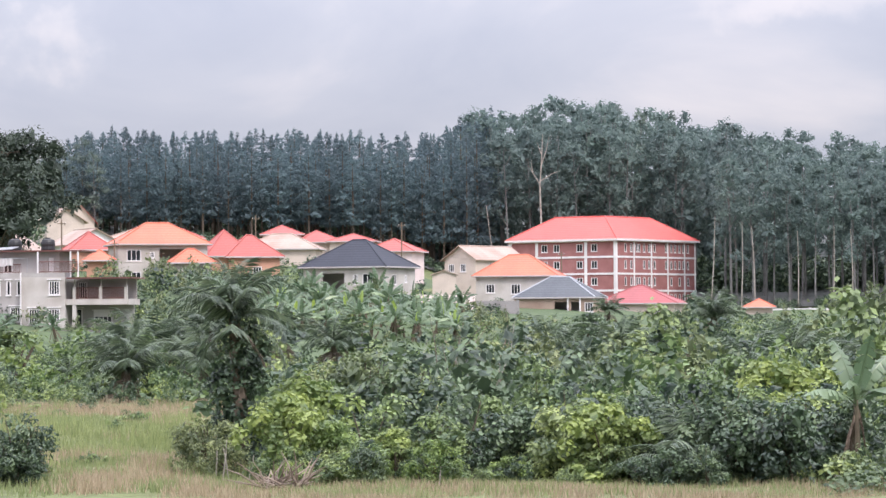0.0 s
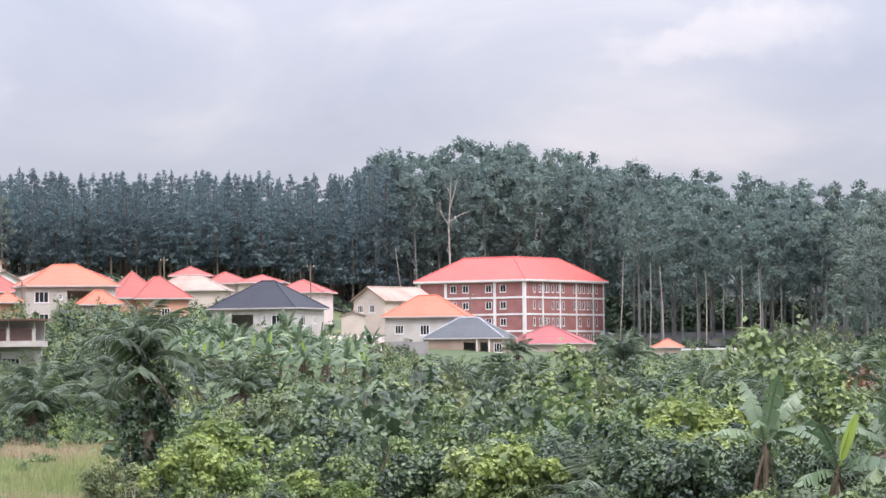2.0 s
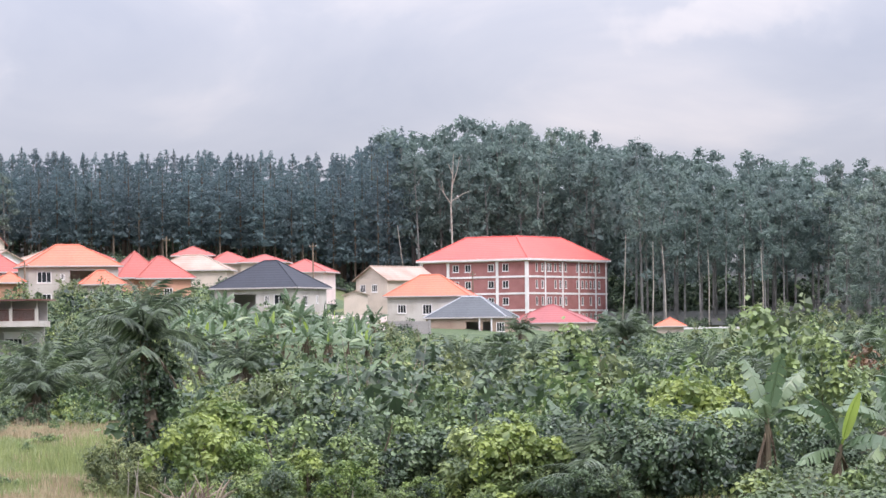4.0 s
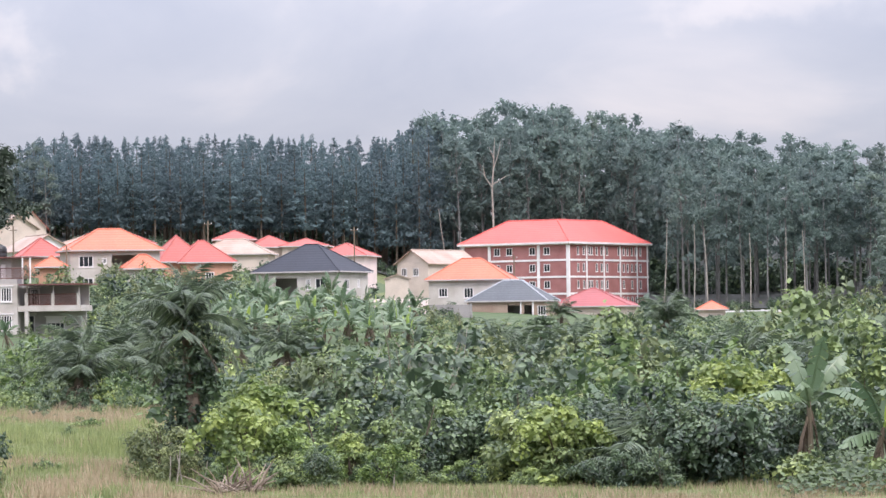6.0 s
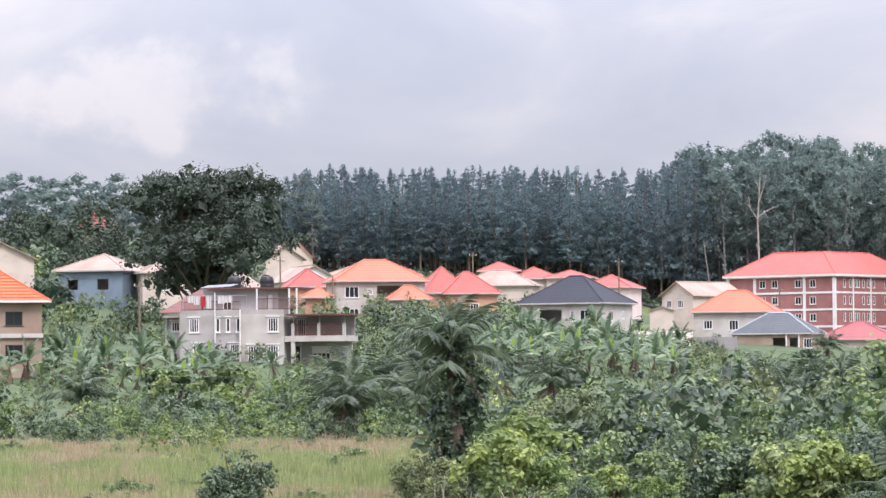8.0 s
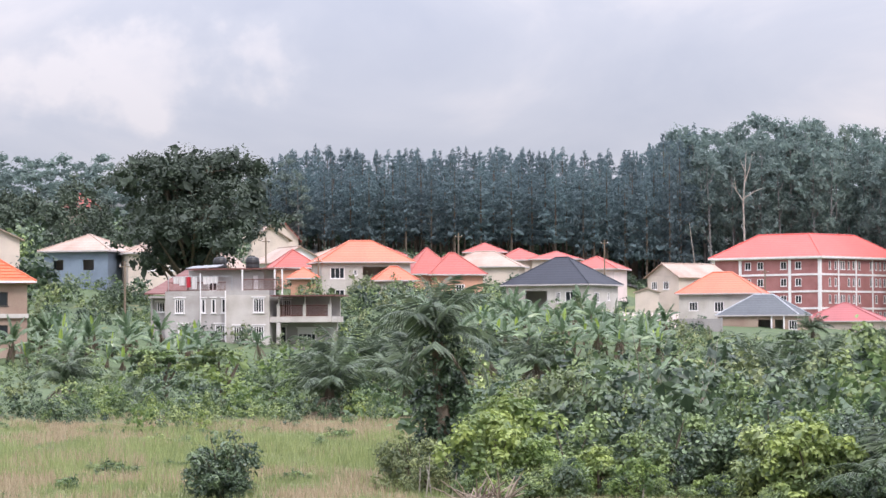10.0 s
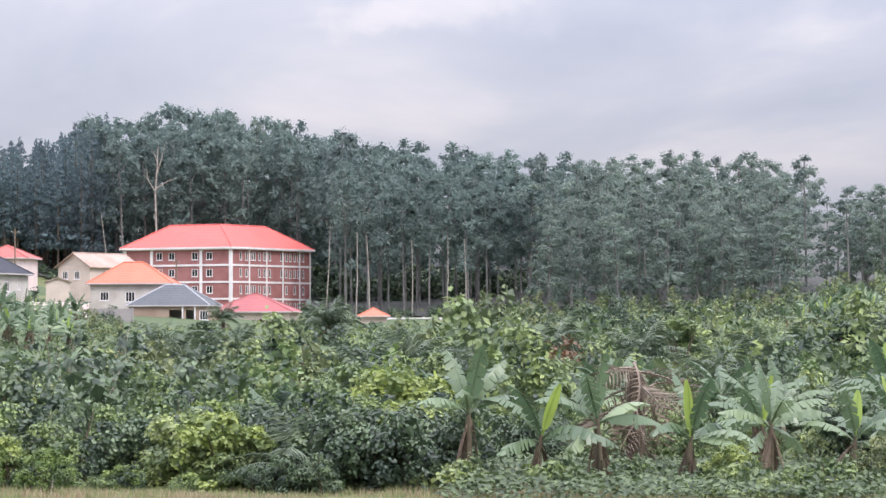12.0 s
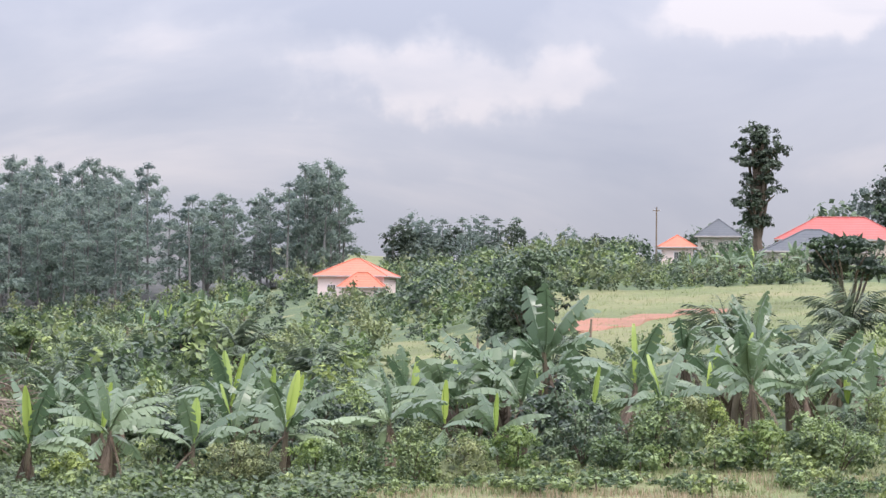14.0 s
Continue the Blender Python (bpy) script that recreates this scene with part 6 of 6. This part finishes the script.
sky = [(18.15, 640, 1.15), (18.4, 645, 1.3), (18.75, 640, 1.15), (19.1, 650, 1.0), (19.45, 640, 1.1), (19.8, 640, 0.85), (20.2, 645, 0.95), (20.7, 640, 0.7), (21.2, 630, 0.75), (21.7, 610, 0.6), (22.3, 600, 0.55), (26.7, 525, 1.2), (27.1, 520, 1.4), (27.6, 515, 1.5), (28.2, 515, 1.5)]
sky += [(-16 + 0.62 * i + 0.2 * math.sin(i * 3.1), 585 + 18 * math.sin(i * 1.7), 1.15 + 0.2 * math.sin(i * 2.3)) for i in range(13)]
sky += [(-15.5 + 0.8 * i, 530 + 14 * math.sin(i * 2.9), 0.85 + 0.2 * math.sin(i * 1.3)) for i in range(8)]
joined("skyline_trees", [(SKY[1 if (i % 3 == 0 or a < -8) else 0], on_ground(a, dd, q)) for i, (a, dd, q) in enumerate(sky)], "rounded crowns of far trees along the skyline", "wood")
joined("far_gums", [(AIRY[1][j], on_ground(a, dd, h / 25) @ Matrix.Diagonal((1.9, 1.9, 1, 1))) for i, (a, dd, h) in enumerate(((18.0, 640, 11), (18.2, 648, 12.5), (18.5, 640, 12), (18.65, 650, 11.5), (18.9, 644, 12), (19.25, 650, 12), (19.65, 650, 12), (19.9, 640, 11), (20.25, 650, 11), (26.9, 530, 13), (27.2, 530, 16), (27.5, 520, 15))) for j in (0, 1)],
       "line of far slender trees on the skyline", "wood")

# -- bananas --
def banana_leaf(length, width, rise, droop, seed, torn=True, fold=0.35):
    """A long blade with a folded midrib, arching over, its margins torn into strips."""
    r = random.Random(seed)
    s = Shape()
    n = 16
    spread = 1.0 / (1.0 + 0.55 * fold)
    spine = []
    x = z = 0.0
    for i in range(n + 1):
        f = i / n
        ang = rise - droop * f ** 1.4
        spine.append((x, z, ang))
        x += math.cos(ang) * length / n
        z += math.sin(ang) * length / n
    for i in range(n):
        f0, f1 = i / n, (i + 1) / n
        w0 = 0.02 if f0 < 0.16 else width * 0.5 * math.sin(math.pi * min(1, (f0 - 0.10) / 0.92)) ** 0.55
        w1 = 0.02 if f1 < 0.16 else width * 0.5 * math.sin(math.pi * min(1, (f1 - 0.10) / 0.92)) ** 0.55 + 0.01
        (xa, za, aa), (xb, zb, ab) = spine[i], spine[i + 1]
        for side in (-1, 1):
            sag0 = fold + (r.uniform(0, 0.28 + 0.4 * fold) if torn else 0)
            gap = r.uniform(0.12, 0.45) if torn and f0 > 0.2 and r.random() < 0.4 else 0
            cut = r.uniform(0.82, 1.08) if torn else 1.0
            xs = xb - (xb - xa) * gap
            zs = zb - (zb - za) * gap
            k = len(s.v)
            s.v += [(xa, 0, za), (xb, 0, zb), (xs + 0.06, side * w1 * spread * cut, zs - w1 * sag0 * cut), (xa + 0.06, side * w0 * spread * cut, za - w0 * sag0 * cut)]
            s.f.append((k, k + 1, k + 2, k + 3) if side > 0 else (k + 3, k + 2, k + 1, k))
    rib = [(x, 0, z - 0.012) for x, z, a in spine[::3]]
    s.tube(rib, [0.035, 0.03, 0.026, 0.02, 0.014, 0.008][:len(rib)], 4)
    me = s.mesh("leaf")
    bm = bmesh.new()
    bm.from_mesh(me)
    bmesh.ops.remove_doubles(bm, verts=bm.verts[:], dist=0.0005)
    bm.to_mesh(me)
    bm.free()
    return me


LEAVES = [banana_leaf(2.2, 0.62, 0.95, 1.5, 1, fold=0.35), banana_leaf(2.35, 0.60, 0.62, 1.25, 2, fold=0.45), banana_leaf(2.2, 0.56, 0.30, 1.05, 3, fold=0.6),
          banana_leaf(1.9, 0.66, 1.30, 0.6, 4, fold=0.2), banana_leaf(2.1, 0.62, 1.12, 0.9, 5, fold=0.25)]
YOUNG = banana_leaf(1.6, 0.40, 1.45, 0.25, 7, False, 0.25)
DEAD = [banana_leaf(1.5, 0.34, -0.75, 0.8, 9, fold=0.8), banana_leaf(1.5, 0.30, -1.15, 0.4, 10, fold=0.8), banana_leaf(1.3, 0.34, -1.3, 0.25, 11)]
for me in LEAVES:
    me.materials.append(M["banana"])
YOUNG.materials.append(M["banana_young"])
for me in DEAD:
    me.materials.append(M["banana_dead"])


def banana(seed, n=8, dead=3, height=1.8, young=True):
    r = random.Random(seed)
    e = empty("banana_plant", pose(0, 0, 0), "banana plant with arching torn leaves", "banana plant", "banana grove")
    st = Shape().tube([(0, 0, -0.3), (0.02, 0, height * 0.5), (0.05, 0.03, height)], [0.13, 0.105, 0.065], 8)
    st.tube([(0.25, 0.1, -0.3), (0.28, 0.12, 0.7)], [0.08, 0.05], 6)
    part("pseudostem", st, M["stem"], e)
    for i in range(n):
        a = i * 137.5 + r.uniform(-45, 45)
        f = i / n
        part("leaf", LEAVES[r.choice((0, 1, 1, 2, 2)) if f < 0.58 else r.choice((3, 4))], None, e, at=pose(0.03, 0.02, height * (0.86 + 0.14 * f), r.uniform(-20, 20), r.uniform(-18, 18), a))
    if young:
        part("leaf", YOUNG, None, e, "pale upright new leaf", at=pose(0.04, 0.02, height * 0.97, 0, 0, r.uniform(0, 360)))
    for i in range(dead):
        part("dead_leaf", r.choice(DEAD), None, e, "brown withered hanging leaf", at=pose(0.0, 0.0, height * 0.85, 0, 0, r.uniform(0, 360)))
    return e


B_PROTO = [banana(3, 7, 5, 1.8, False), banana(8, 6, 4, 1.5), banana(15, 9, 6, 2.0, False), banana(22, 6, 5, 1.3), banana(31, 8, 4, 2.2, False)]
B_SPOTS = [[] for p in B_PROTO]


def banana_at(az, d, s=1.0, k=None, turn=None):
    lean = Matrix.Rotation(radians(rb.uniform(-13, 13)), 4, 'X') @ Matrix.Diagonal((1, 1, rb.uniform(0.85, 1.2), 1))
    B_SPOTS[rb.randrange(5) if k is None else k].append(on_ground(az, d, s, turn) @ lean)


rb = random.Random(5)
# the near row by the crop plot
for az, d, s in ((7.45, 98, 1.0), (8.55, 98, 1.08), (9.85, 99, 1.02), (11.4, 99, 1.0), (12.9, 101, 1.0), (14.35, 101, 0.95), (16.0, 104, 1.08), (3.9, 112, 0.9), (17.95, 108, 1.1), (19.1, 110, 1.15), (20.0, 104, 0.9), (20.9, 112, 1.25), (22.3, 114, 1.3), (23.0, 108, 1.1), (24.2, 116, 1.25), (25.2, 114, 1.1)):
    banana_at(az, d, s * 1.02)
for i in range(52):
    banana_at(rb.uniform(10.0, 27), rb.uniform(106, 140), rb.uniform(0.75, 1.15))
for i in range(10):
    banana_at(rb.uniform(6.5, 11), rb.uniform(125, 190), rb.uniform(0.8, 1.1))
# the grove below the charcoal roof
for i in range(130):
    banana_at(rb.uniform(-4.4, 0.4), rb.uniform(325, 402), rb.uniform(0.8, 1.25))
# round the terrace house and the villa
for i in range(54):
    banana_at(rb.uniform(-11.8, -7.9), rb.uniform(290, 320), rb.uniform(0.8, 1.15))
for az, d, s in ((-12.3, 290, 1.3), (-12.0, 288, 1.2), (-11.5, 288, 1.1), (-7.0, 308, 0.85), (-6.5, 300, 0.7), (-13.5, 290, 1.2), (-11.8, 286, 1.0), (-12.6, 286, 1.1)):
    banana_at(az, d, s)
# pale grove under the right-hand wood, and bananas by the grey roof
for i in range(22):
    banana_at(rb.uniform(13.2, 15.5), rb.uniform(400, 432), rb.uniform(1.0, 1.4))
for i in range(18):
    banana_at(rb.uniform(23.4, 26.0), rb.uniform(338, 366), rb.uniform(0.75, 1.05))
for p, spots in zip(B_PROTO, B_SPOTS):
    place_many(p, spots)


# -- palms --
def frond(length, seed, droop=1.5, rise=0.9, pairs=32, leaflet=0.62):
    r = random.Random(seed)
    s = Shape()
    n = 10
    pts = []
    x = z = 0.0
    for i in range(n + 1):
        f = i / n
        ang = rise - droop * f ** 1.2
        pts.append((x, 0, z))
        x += math.cos(ang) * length / n
        z += math.sin(ang) * length / n
    s.tube(pts[::2], [0.05, 0.04, 0.03, 0.02, 0.012, 0.006], 4)
    for i in range(pairs):
        f = 0.12 + 0.88 * i / pairs
        j = min(int(f * n), n - 1)
        q = f * n - j
        px, pz = pts[j][0] * (1 - q) + pts[j + 1][0] * q, pts[j][2] * (1 - q) + pts[j + 1][2] * q
        L = leaflet * (0.55 + 0.9 * math.sin(math.pi * min(1, f * 0.85 + 0.1))) * r.uniform(0.8, 1.1)
        for side in (-1, 1):
            k = len(s.v)
            fx = 0.55 + 0.3 * f
            dr = r.uniform(0.15, 0.6)
            s.v += [(px - 0.018, side * 0.02, pz), (px + 0.027, side * 0.02, pz), (px + L * fx * 0.55 + 0.02, side * L * 0.5, pz - 0.02 - L * dr * 0.3), (px + L * fx, side * L * 0.85, pz - L * dr), (px + L * fx * 0.55 - 0.02, side * L * 0.5, pz - L * dr * 0.3)]
            s.f.append((k, k + 1, k + 2, k + 3, k + 4) if side > 0 else (k + 4, k + 3, k + 2, k + 1, k))
    return s.mesh("frond")


WITHER = [frond(2.1, 8, 1.1, -0.1, 13, 0.46), frond(1.9, 9, 0.8, -0.7, 12, 0.42), frond(1.7, 10, 1.6, 0.7, 11, 0.42)]
for me in WITHER:
    me.materials.append(M["palm_dead"])
FRONDS = [frond(3.0, 1), frond(3.2, 2, 1.6, 1.05), frond(2.7, 3, 1.1, 1.25)]
HANG = [frond(2.4, 5, 0.6, -0.7), frond(2.2, 6, 0.5, -1.0)]
for me in FRONDS:
    me.materials.append(M["palm"])
for me in HANG:
    me.materials.append(M["palm_dead"])


def palm(seed, trunk=2.0, n=20, dead=8):
    r = random.Random(seed)
    e = empty("palm_tree", pose(0, 0, 0), "feathery oil palm with drooping fronds", "palm", "palms in the thicket")
    t = Shape()
    zs = [-0.4 + (trunk + 0.4) * i / 6 for i in range(7)]
    t.tube([(0.03 * math.sin(i), 0.03 * math.cos(i), z) for i, z in enumerate(zs)], [0.30, 0.27, 0.30, 0.26, 0.30, 0.27, 0.2], 8)
    part("trunk", t, M["bark"], e)
    for i in range(n):
        f = i / n
        part("frond", FRONDS[r.randrange(3)], None, e, at=pose(0, 0, trunk - 0.15 + 0.2 * f, r.uniform(-10, 10), 25 - 55 * f + r.uniform(-8, 8), i * 137.5))
    for i in range(dead):
        part("dead_frond", HANG[r.randrange(2)], None, e, "dry brown hanging frond", at=pose(0, 0, trunk - 0.2, 0, 0, i * 360 / max(dead, 1) + r.uniform(-20, 20)))
    return e


P_PROTO = [palm(2, 1.6, 20, 3), palm(7, 3.4, 20, 5), palm(12, 0.4, 14, 1)]
place_many(P_PROTO[0], [on_ground(a, d, s) for a, d, s in ((-5.75, 186, 1.15), (-5.6, 214, 1.35), (-4.9, 236, 1.35), (-4.35, 190, 1.2), (0.5, 190, 1.0), (2.3, 205, 1.1), (-10.5, 206, 1.0), (-6.75, 206, 0.6), (4.9, 395, 1.6), (3.0, 440, 1.0), (12.0, 150, 1.1), (24.0, 160, 1.0), (26.3, 165, 1.1), (5.5, 152, 1.1), (7.9, 168, 1.2), (1.9, 232, 1.3), (3.2, 252, 1.2), (9.0, 242, 1.4), (10.6, 226, 1.3), (6.3, 206, 1.2), (13.0, 190, 1.3), (15.2, 210, 1.3), (9.8, 148, 0.9), (16.6, 165, 1.0))])
place_many(P_PROTO[1], [on_ground(a, d, s) for a, d, s in ((-4.2, 215, 1.1), (-3.0, 230, 1.0), (-2.0, 205, 0.9))])
place_many(P_PROTO[2], [on_ground(a, d, s) for a, d, s in ((4.5, 98.0, 0.9), (4.9, 97.5, 0.75), (2.9, 140, 1.0), (13.5, 128, 1.1), (11.9, 128, 1.0), (16.8, 128, 0.9), (-0.5, 165, 1.1), (1.6, 175, 1.1), (7.9, 190, 1.1), (20.9, 150, 1.1), (25.6, 140, 1.1), (-3.2, 170, 1.0), (-9.3, 195, 0.9))])
# tall palm overgrown with a dark climber
vp = empty("overgrown_palm", on_ground(-3.72, 106, 0.8), "tall palm with its trunk wrapped in dark climbing leaves", "palm")
part("trunk", Shape().tube([(0, 0, -0.4), (0.1, 0, 2.5), (-0.15, 0, 5.0), (-0.25, 0.05, 6.4)], [0.34, 0.3, 0.27, 0.2], 8), M["bark"], vp)
for i in range(20):
    part("frond", FRONDS[i % 3], None, vp, at=pose(-0.25, 0.05, 6.3 + 0.01 * i, rb.uniform(-10, 10), 35 - 3.4 * i, i * 137.5))
for i in range(3):
    part("frond", FRONDS[i % 3], None, vp, at=pose(-0.2, 0.05, 6.0 - 0.22 * i, rb.uniform(-18, 18), rb.uniform(40, 72), i * 137.5 + 20))
for i in range(2):
    part("dead_frond", HANG[i % 2], None, vp, "dry brown hanging frond", at=pose(-0.2, 0.05, 6.1 - 0.2 * i, 0, 0, i * 137.5))
vines = [((0.45 * math.sin(i * 2.1), 0.45 * math.cos(i * 1.7), 0.3 + 0.15 * i), (0.62 - 0.006 * i, 0.6 - 0.006 * i, 0.42)) for i in range(40)]
vines += [((0.9 + 0.3 * math.sin(i), 0.2 * math.cos(i), 5.3 - 0.24 * i), (0.4, 0.36, 0.34)) for i in range(9)] + [((-1.0 + 0.25 * math.sin(2 * i), 0.1, 4.2 - 0.3 * i), (0.42, 0.36, 0.36)) for i in range(12)]
part("climber", clump_mesh("climber", vines, 34, 0.26, 0.15, "bush_dark", 7, 0.45, 0.6), None, vp, "dark green climbing plant")
# withered palm among the bananas
dp = empty("withered_palm", on_ground(10.45, 107.5, 1.3), "dead palm with a skirt of brown fronds", "palm")
part("trunk", Shape().tube([(0, 0, -0.3), (0, 0.05, 1.4), (0.05, 0, 2.6)], [0.26, 0.24, 0.2], 8), M["bark"], dp)
for i in range(24):
    part("dead_frond", WITHER[i % 3], None, dp, at=pose(0, 0, 2.9 - 0.08 * i, rb.uniform(-40, 40), rb.uniform(-25, 35), i * 137.5 + rb.uniform(-30, 30)))


# -- grass and low crops: stuff --
def tufts(name, mat, label, spots, height, blades=5, spread=0.18, width=0.035):
    n = len(spots)
    sp = np.repeat(np.asarray(spots), blades, axis=0)
    k = len(sp)
    a = npr.uniform(0, 6.28, k)
    off = npr.normal(0, spread, (k, 2))
    h = height * npr.uniform(0.5, 1.25, k)
    lean = npr.normal(0, 0.22, (k, 2)) * h[:, None]
    bx, by = sp[:, 0] + off[:, 0], sp[:, 1] + off[:, 1]
    z = ground_z(bx, by) - 0.03
    dx, dy = np.cos(a) * width, np.sin(a) * width
    v = np.stack([np.stack([bx - dx, by - dy, z], 1), np.stack([bx + dx, by + dy, z], 1),
                  np.stack([bx + lean[:, 0], by + lean[:, 1], z + h], 1)], 1).reshape(-1, 3)
    me = bpy.data.meshes.new(name)
    me.from_pydata(v.tolist(), [], np.arange(3 * k).reshape(-1, 3).tolist())
    return tagged(part(name, me, M[mat]), label, "grass", kind="stuff")


def strip(n, az0, az1, d0, d1, keep=None):
    out = []
    while len(out) < n:
        a, d = npr.uniform(az0, az1), npr.uniform(d0, d1)
        if keep is None or keep(a, d):
            out.append(polar(a, d))
    return out


def straw(a, d):
    return noise.noise((a * 0.55, d * 0.075, 0)) + 0.5 * noise.noise((a * 2.1, d * 0.3, 4)) + (0.22 if 97 < d < 116 else -0.05 if d < 165 else 0.2)


tufts("dry_grass", "dry_grass", "straw-coloured dry grass in patches over the field",
      strip(9000, -16.5, -3.2, 92, 178, lambda a, d: straw(a, d) > 0.08) + strip(900, -16, -5, 168, 192), 0.40, 6, 0.3, 0.02)
tufts("short_dry_grass", "dry_grass", "short sparse straw-coloured grass before the thicket", strip(3000, -5, 9, 86, 99, lambda a, d: noise.noise((a * 2, d * 0.3, 5)) > -0.15) + strip(1200, 7, 28, 88, 98), 0.24, 6, 0.25, 0.018)
tufts("green_grass", "grass", "fresh green grass across the field",
      strip(9000, -16.5, -3.4, 92, 176, lambda a, d: straw(a, d) < 0.12) + strip(1500, 18.2, 28, 186, 322) + strip(900, -3, 7, 88, 100), 0.30, 6, 0.28, 0.02)
tufts("short_green_grass", "grass", "short green weeds before the banana row", strip(1800, 7, 28, 90, 104), 0.22, 6, 0.2, 0.02)
def clumps_of(centres, each, wide):
    """Tussocks: places scattered about each centre (bearing, distance)."""
    out = []
    for a, d in centres:
        x, y = polar(a, d)
        out += [(x + npr.normal(0, wide), y + npr.normal(0, wide * 1.6)) for _ in range(each)]
    return out


tussocks = [(npr.uniform(-5.0, -3.5), npr.uniform(103, 150)) for _ in range(16)] + [(npr.uniform(-12.5, -4.6), npr.uniform(122, 146)) for _ in range(60)] + [(npr.uniform(-13, -4.4), npr.uniform(98, 172)) for _ in range(36)]
tufts("tall_reeds", "reed", "tussocks of tall yellow-green grass in the field", clumps_of(tussocks, 12, 0.55) + strip(120, 24.9, 25.4, 101, 103), 0.75, 7, 0.2, 0.02)
# low crop of broad leaves under the bananas
cs = np.array(strip(2800, 7.0, 17.5, 90.5, 112))
cp = np.column_stack([cs, ground_z(cs[:, 0], cs[:, 1]) + npr.uniform(0.05, 0.5, len(cs))])
cp = np.repeat(cp, 5, axis=0) + npr.normal(0, 0.16, (len(cp) * 5, 3)) * (1, 1, 0.5)
tagged(part("low_crop", leaf_mesh("low_crop", cp, np.tile((0, -0.2, 1.0), (len(cp), 1)), 0.22, 0.16, 0.1, (M["crop"],)), None), "low leafy crop growing under the banana row", "crop", kind="stuff")


# -- poles and wires --
def pole(az, d, h, label="weathered wooden power pole"):
    x, y = polar(az, d)
    e = empty("power_pole", pose(x, y, gz(x, y), 0, 0, -az), label, "pole", "power poles")
    part("shaft", Shape().tube([(0, 0, -1), (0, 0, h)], [0.14, 0.10], 7), M["wood"], e)
    part("crossarm", Shape().box(-0.55, -0.05, h - 0.6, 0.55, 0.05, h - 0.5), M["wood"], e)
    for px in (-0.48, 0.0, 0.48):
        part("insulator", Shape().tube([(px, 0, h - 0.5), (px, 0, h - 0.3)], [0.05, 0.03], 6), M["white"], e)


for az, d, h in ((-0.75, 490, 9.5), (-9.45, 330, 8.5), (-6.9, 430, 7.5), (-3.4, 470, 9), (2.15, 545, 9), (22.78, 470, 9), (-5.95, 425, 5.5)):
    pole(az, d, h)
# bare poles and dry stalks in the thicket
for i in range(20):
    az, d, h = rb.gauss(0.6, 0.3), rb.uniform(138, 160), rb.uniform(3.4, 5.8)
    x, y = polar(az, d)
    a = rb.uniform(-35, 35)
    s = part("dry_stalk", Shape().tube([(0, 0, -0.3), (rb.uniform(-0.15, 0.15), 0.05, h * 0.35), (rb.uniform(-0.35, 0.35), 0.1, h * 0.7), (rb.uniform(-0.8, 0.8), 0.1, h)], [0.036, 0.03, 0.02, 0.008], 5), M["palm_dead" if i % 3 else "pale_bark"])
    s.matrix_basis = pose(x, y, gz(x, y), rb.uniform(-15, 15), a * 0.7, 0)
    tagged(s, "dry bare stalk leaning out of the thicket", "stalk", "dry stalks")

# -- small things at the field's edge and in the yards --
bp_ = Shape()
for i in range(70):
    a, el = rb.uniform(0, 6.28), rb.uniform(0.05, 1.1)
    L = rb.uniform(0.6, 1.6)
    x0, y0 = rb.uniform(-0.7, 0.7), rb.uniform(-0.5, 0.5)
    bp_.tube([(x0, y0, 0.02), (x0 + math.cos(a) * math.cos(el) * L * 0.6, y0 + math.sin(a) * math.cos(el) * L * 0.6, 0.05 + math.sin(el) * L * 0.6), (x0 + math.cos(a) * math.cos(el) * L, y0 + math.sin(a) * math.cos(el) * L, 0.03 + math.sin(el) * L * 0.9)], [0.03, 0.024, 0.01], 4)
heap = part("brush_pile", bp_, M["palm_dead"])
heap.matrix_basis = on_ground(-2.9, 95.5, 0.95)
tagged(heap, "heap of cut dry branches at the thicket's edge", "brush pile", kind="stuff")
for az, d, h, lean in ((-4.02, 100, 1.3, 6), (-3.92, 100.5, 1.0, -9), (-4.15, 101, 0.9, 3), (-0.1, 97, 0.7, 4), (-3.55, 100, 0.8, 12)):
    x, y = polar(az, d)
    s = part("stake", Shape().tube([(0, 0, -0.2), (0.02, 0, h * 0.6), (0, 0.02, h)], [0.025, 0.022, 0.012], 6), M["pale_bark"])
    s.matrix_basis = pose(x, y, gz(x, y), 0, lean, 0)
    tagged(s, "pale bare stick standing in the grass", "stake", "stakes")
for az in (19.05, 19.55, 20.9, 21.6):
    x, y = polar(az, 214)
    s = part("fence_post", Shape().tube([(0, 0, -0.2), (0, 0.02, 0.8), (0.02, 0, 1.4)], [0.09, 0.085, 0.07], 7), M["wood"])
    s.matrix_basis = pose(x, y, gz(x, y), 0, 2, 0)
    tagged(s, "weathered wooden fence post on the meadow", "fence post", "meadow fence")
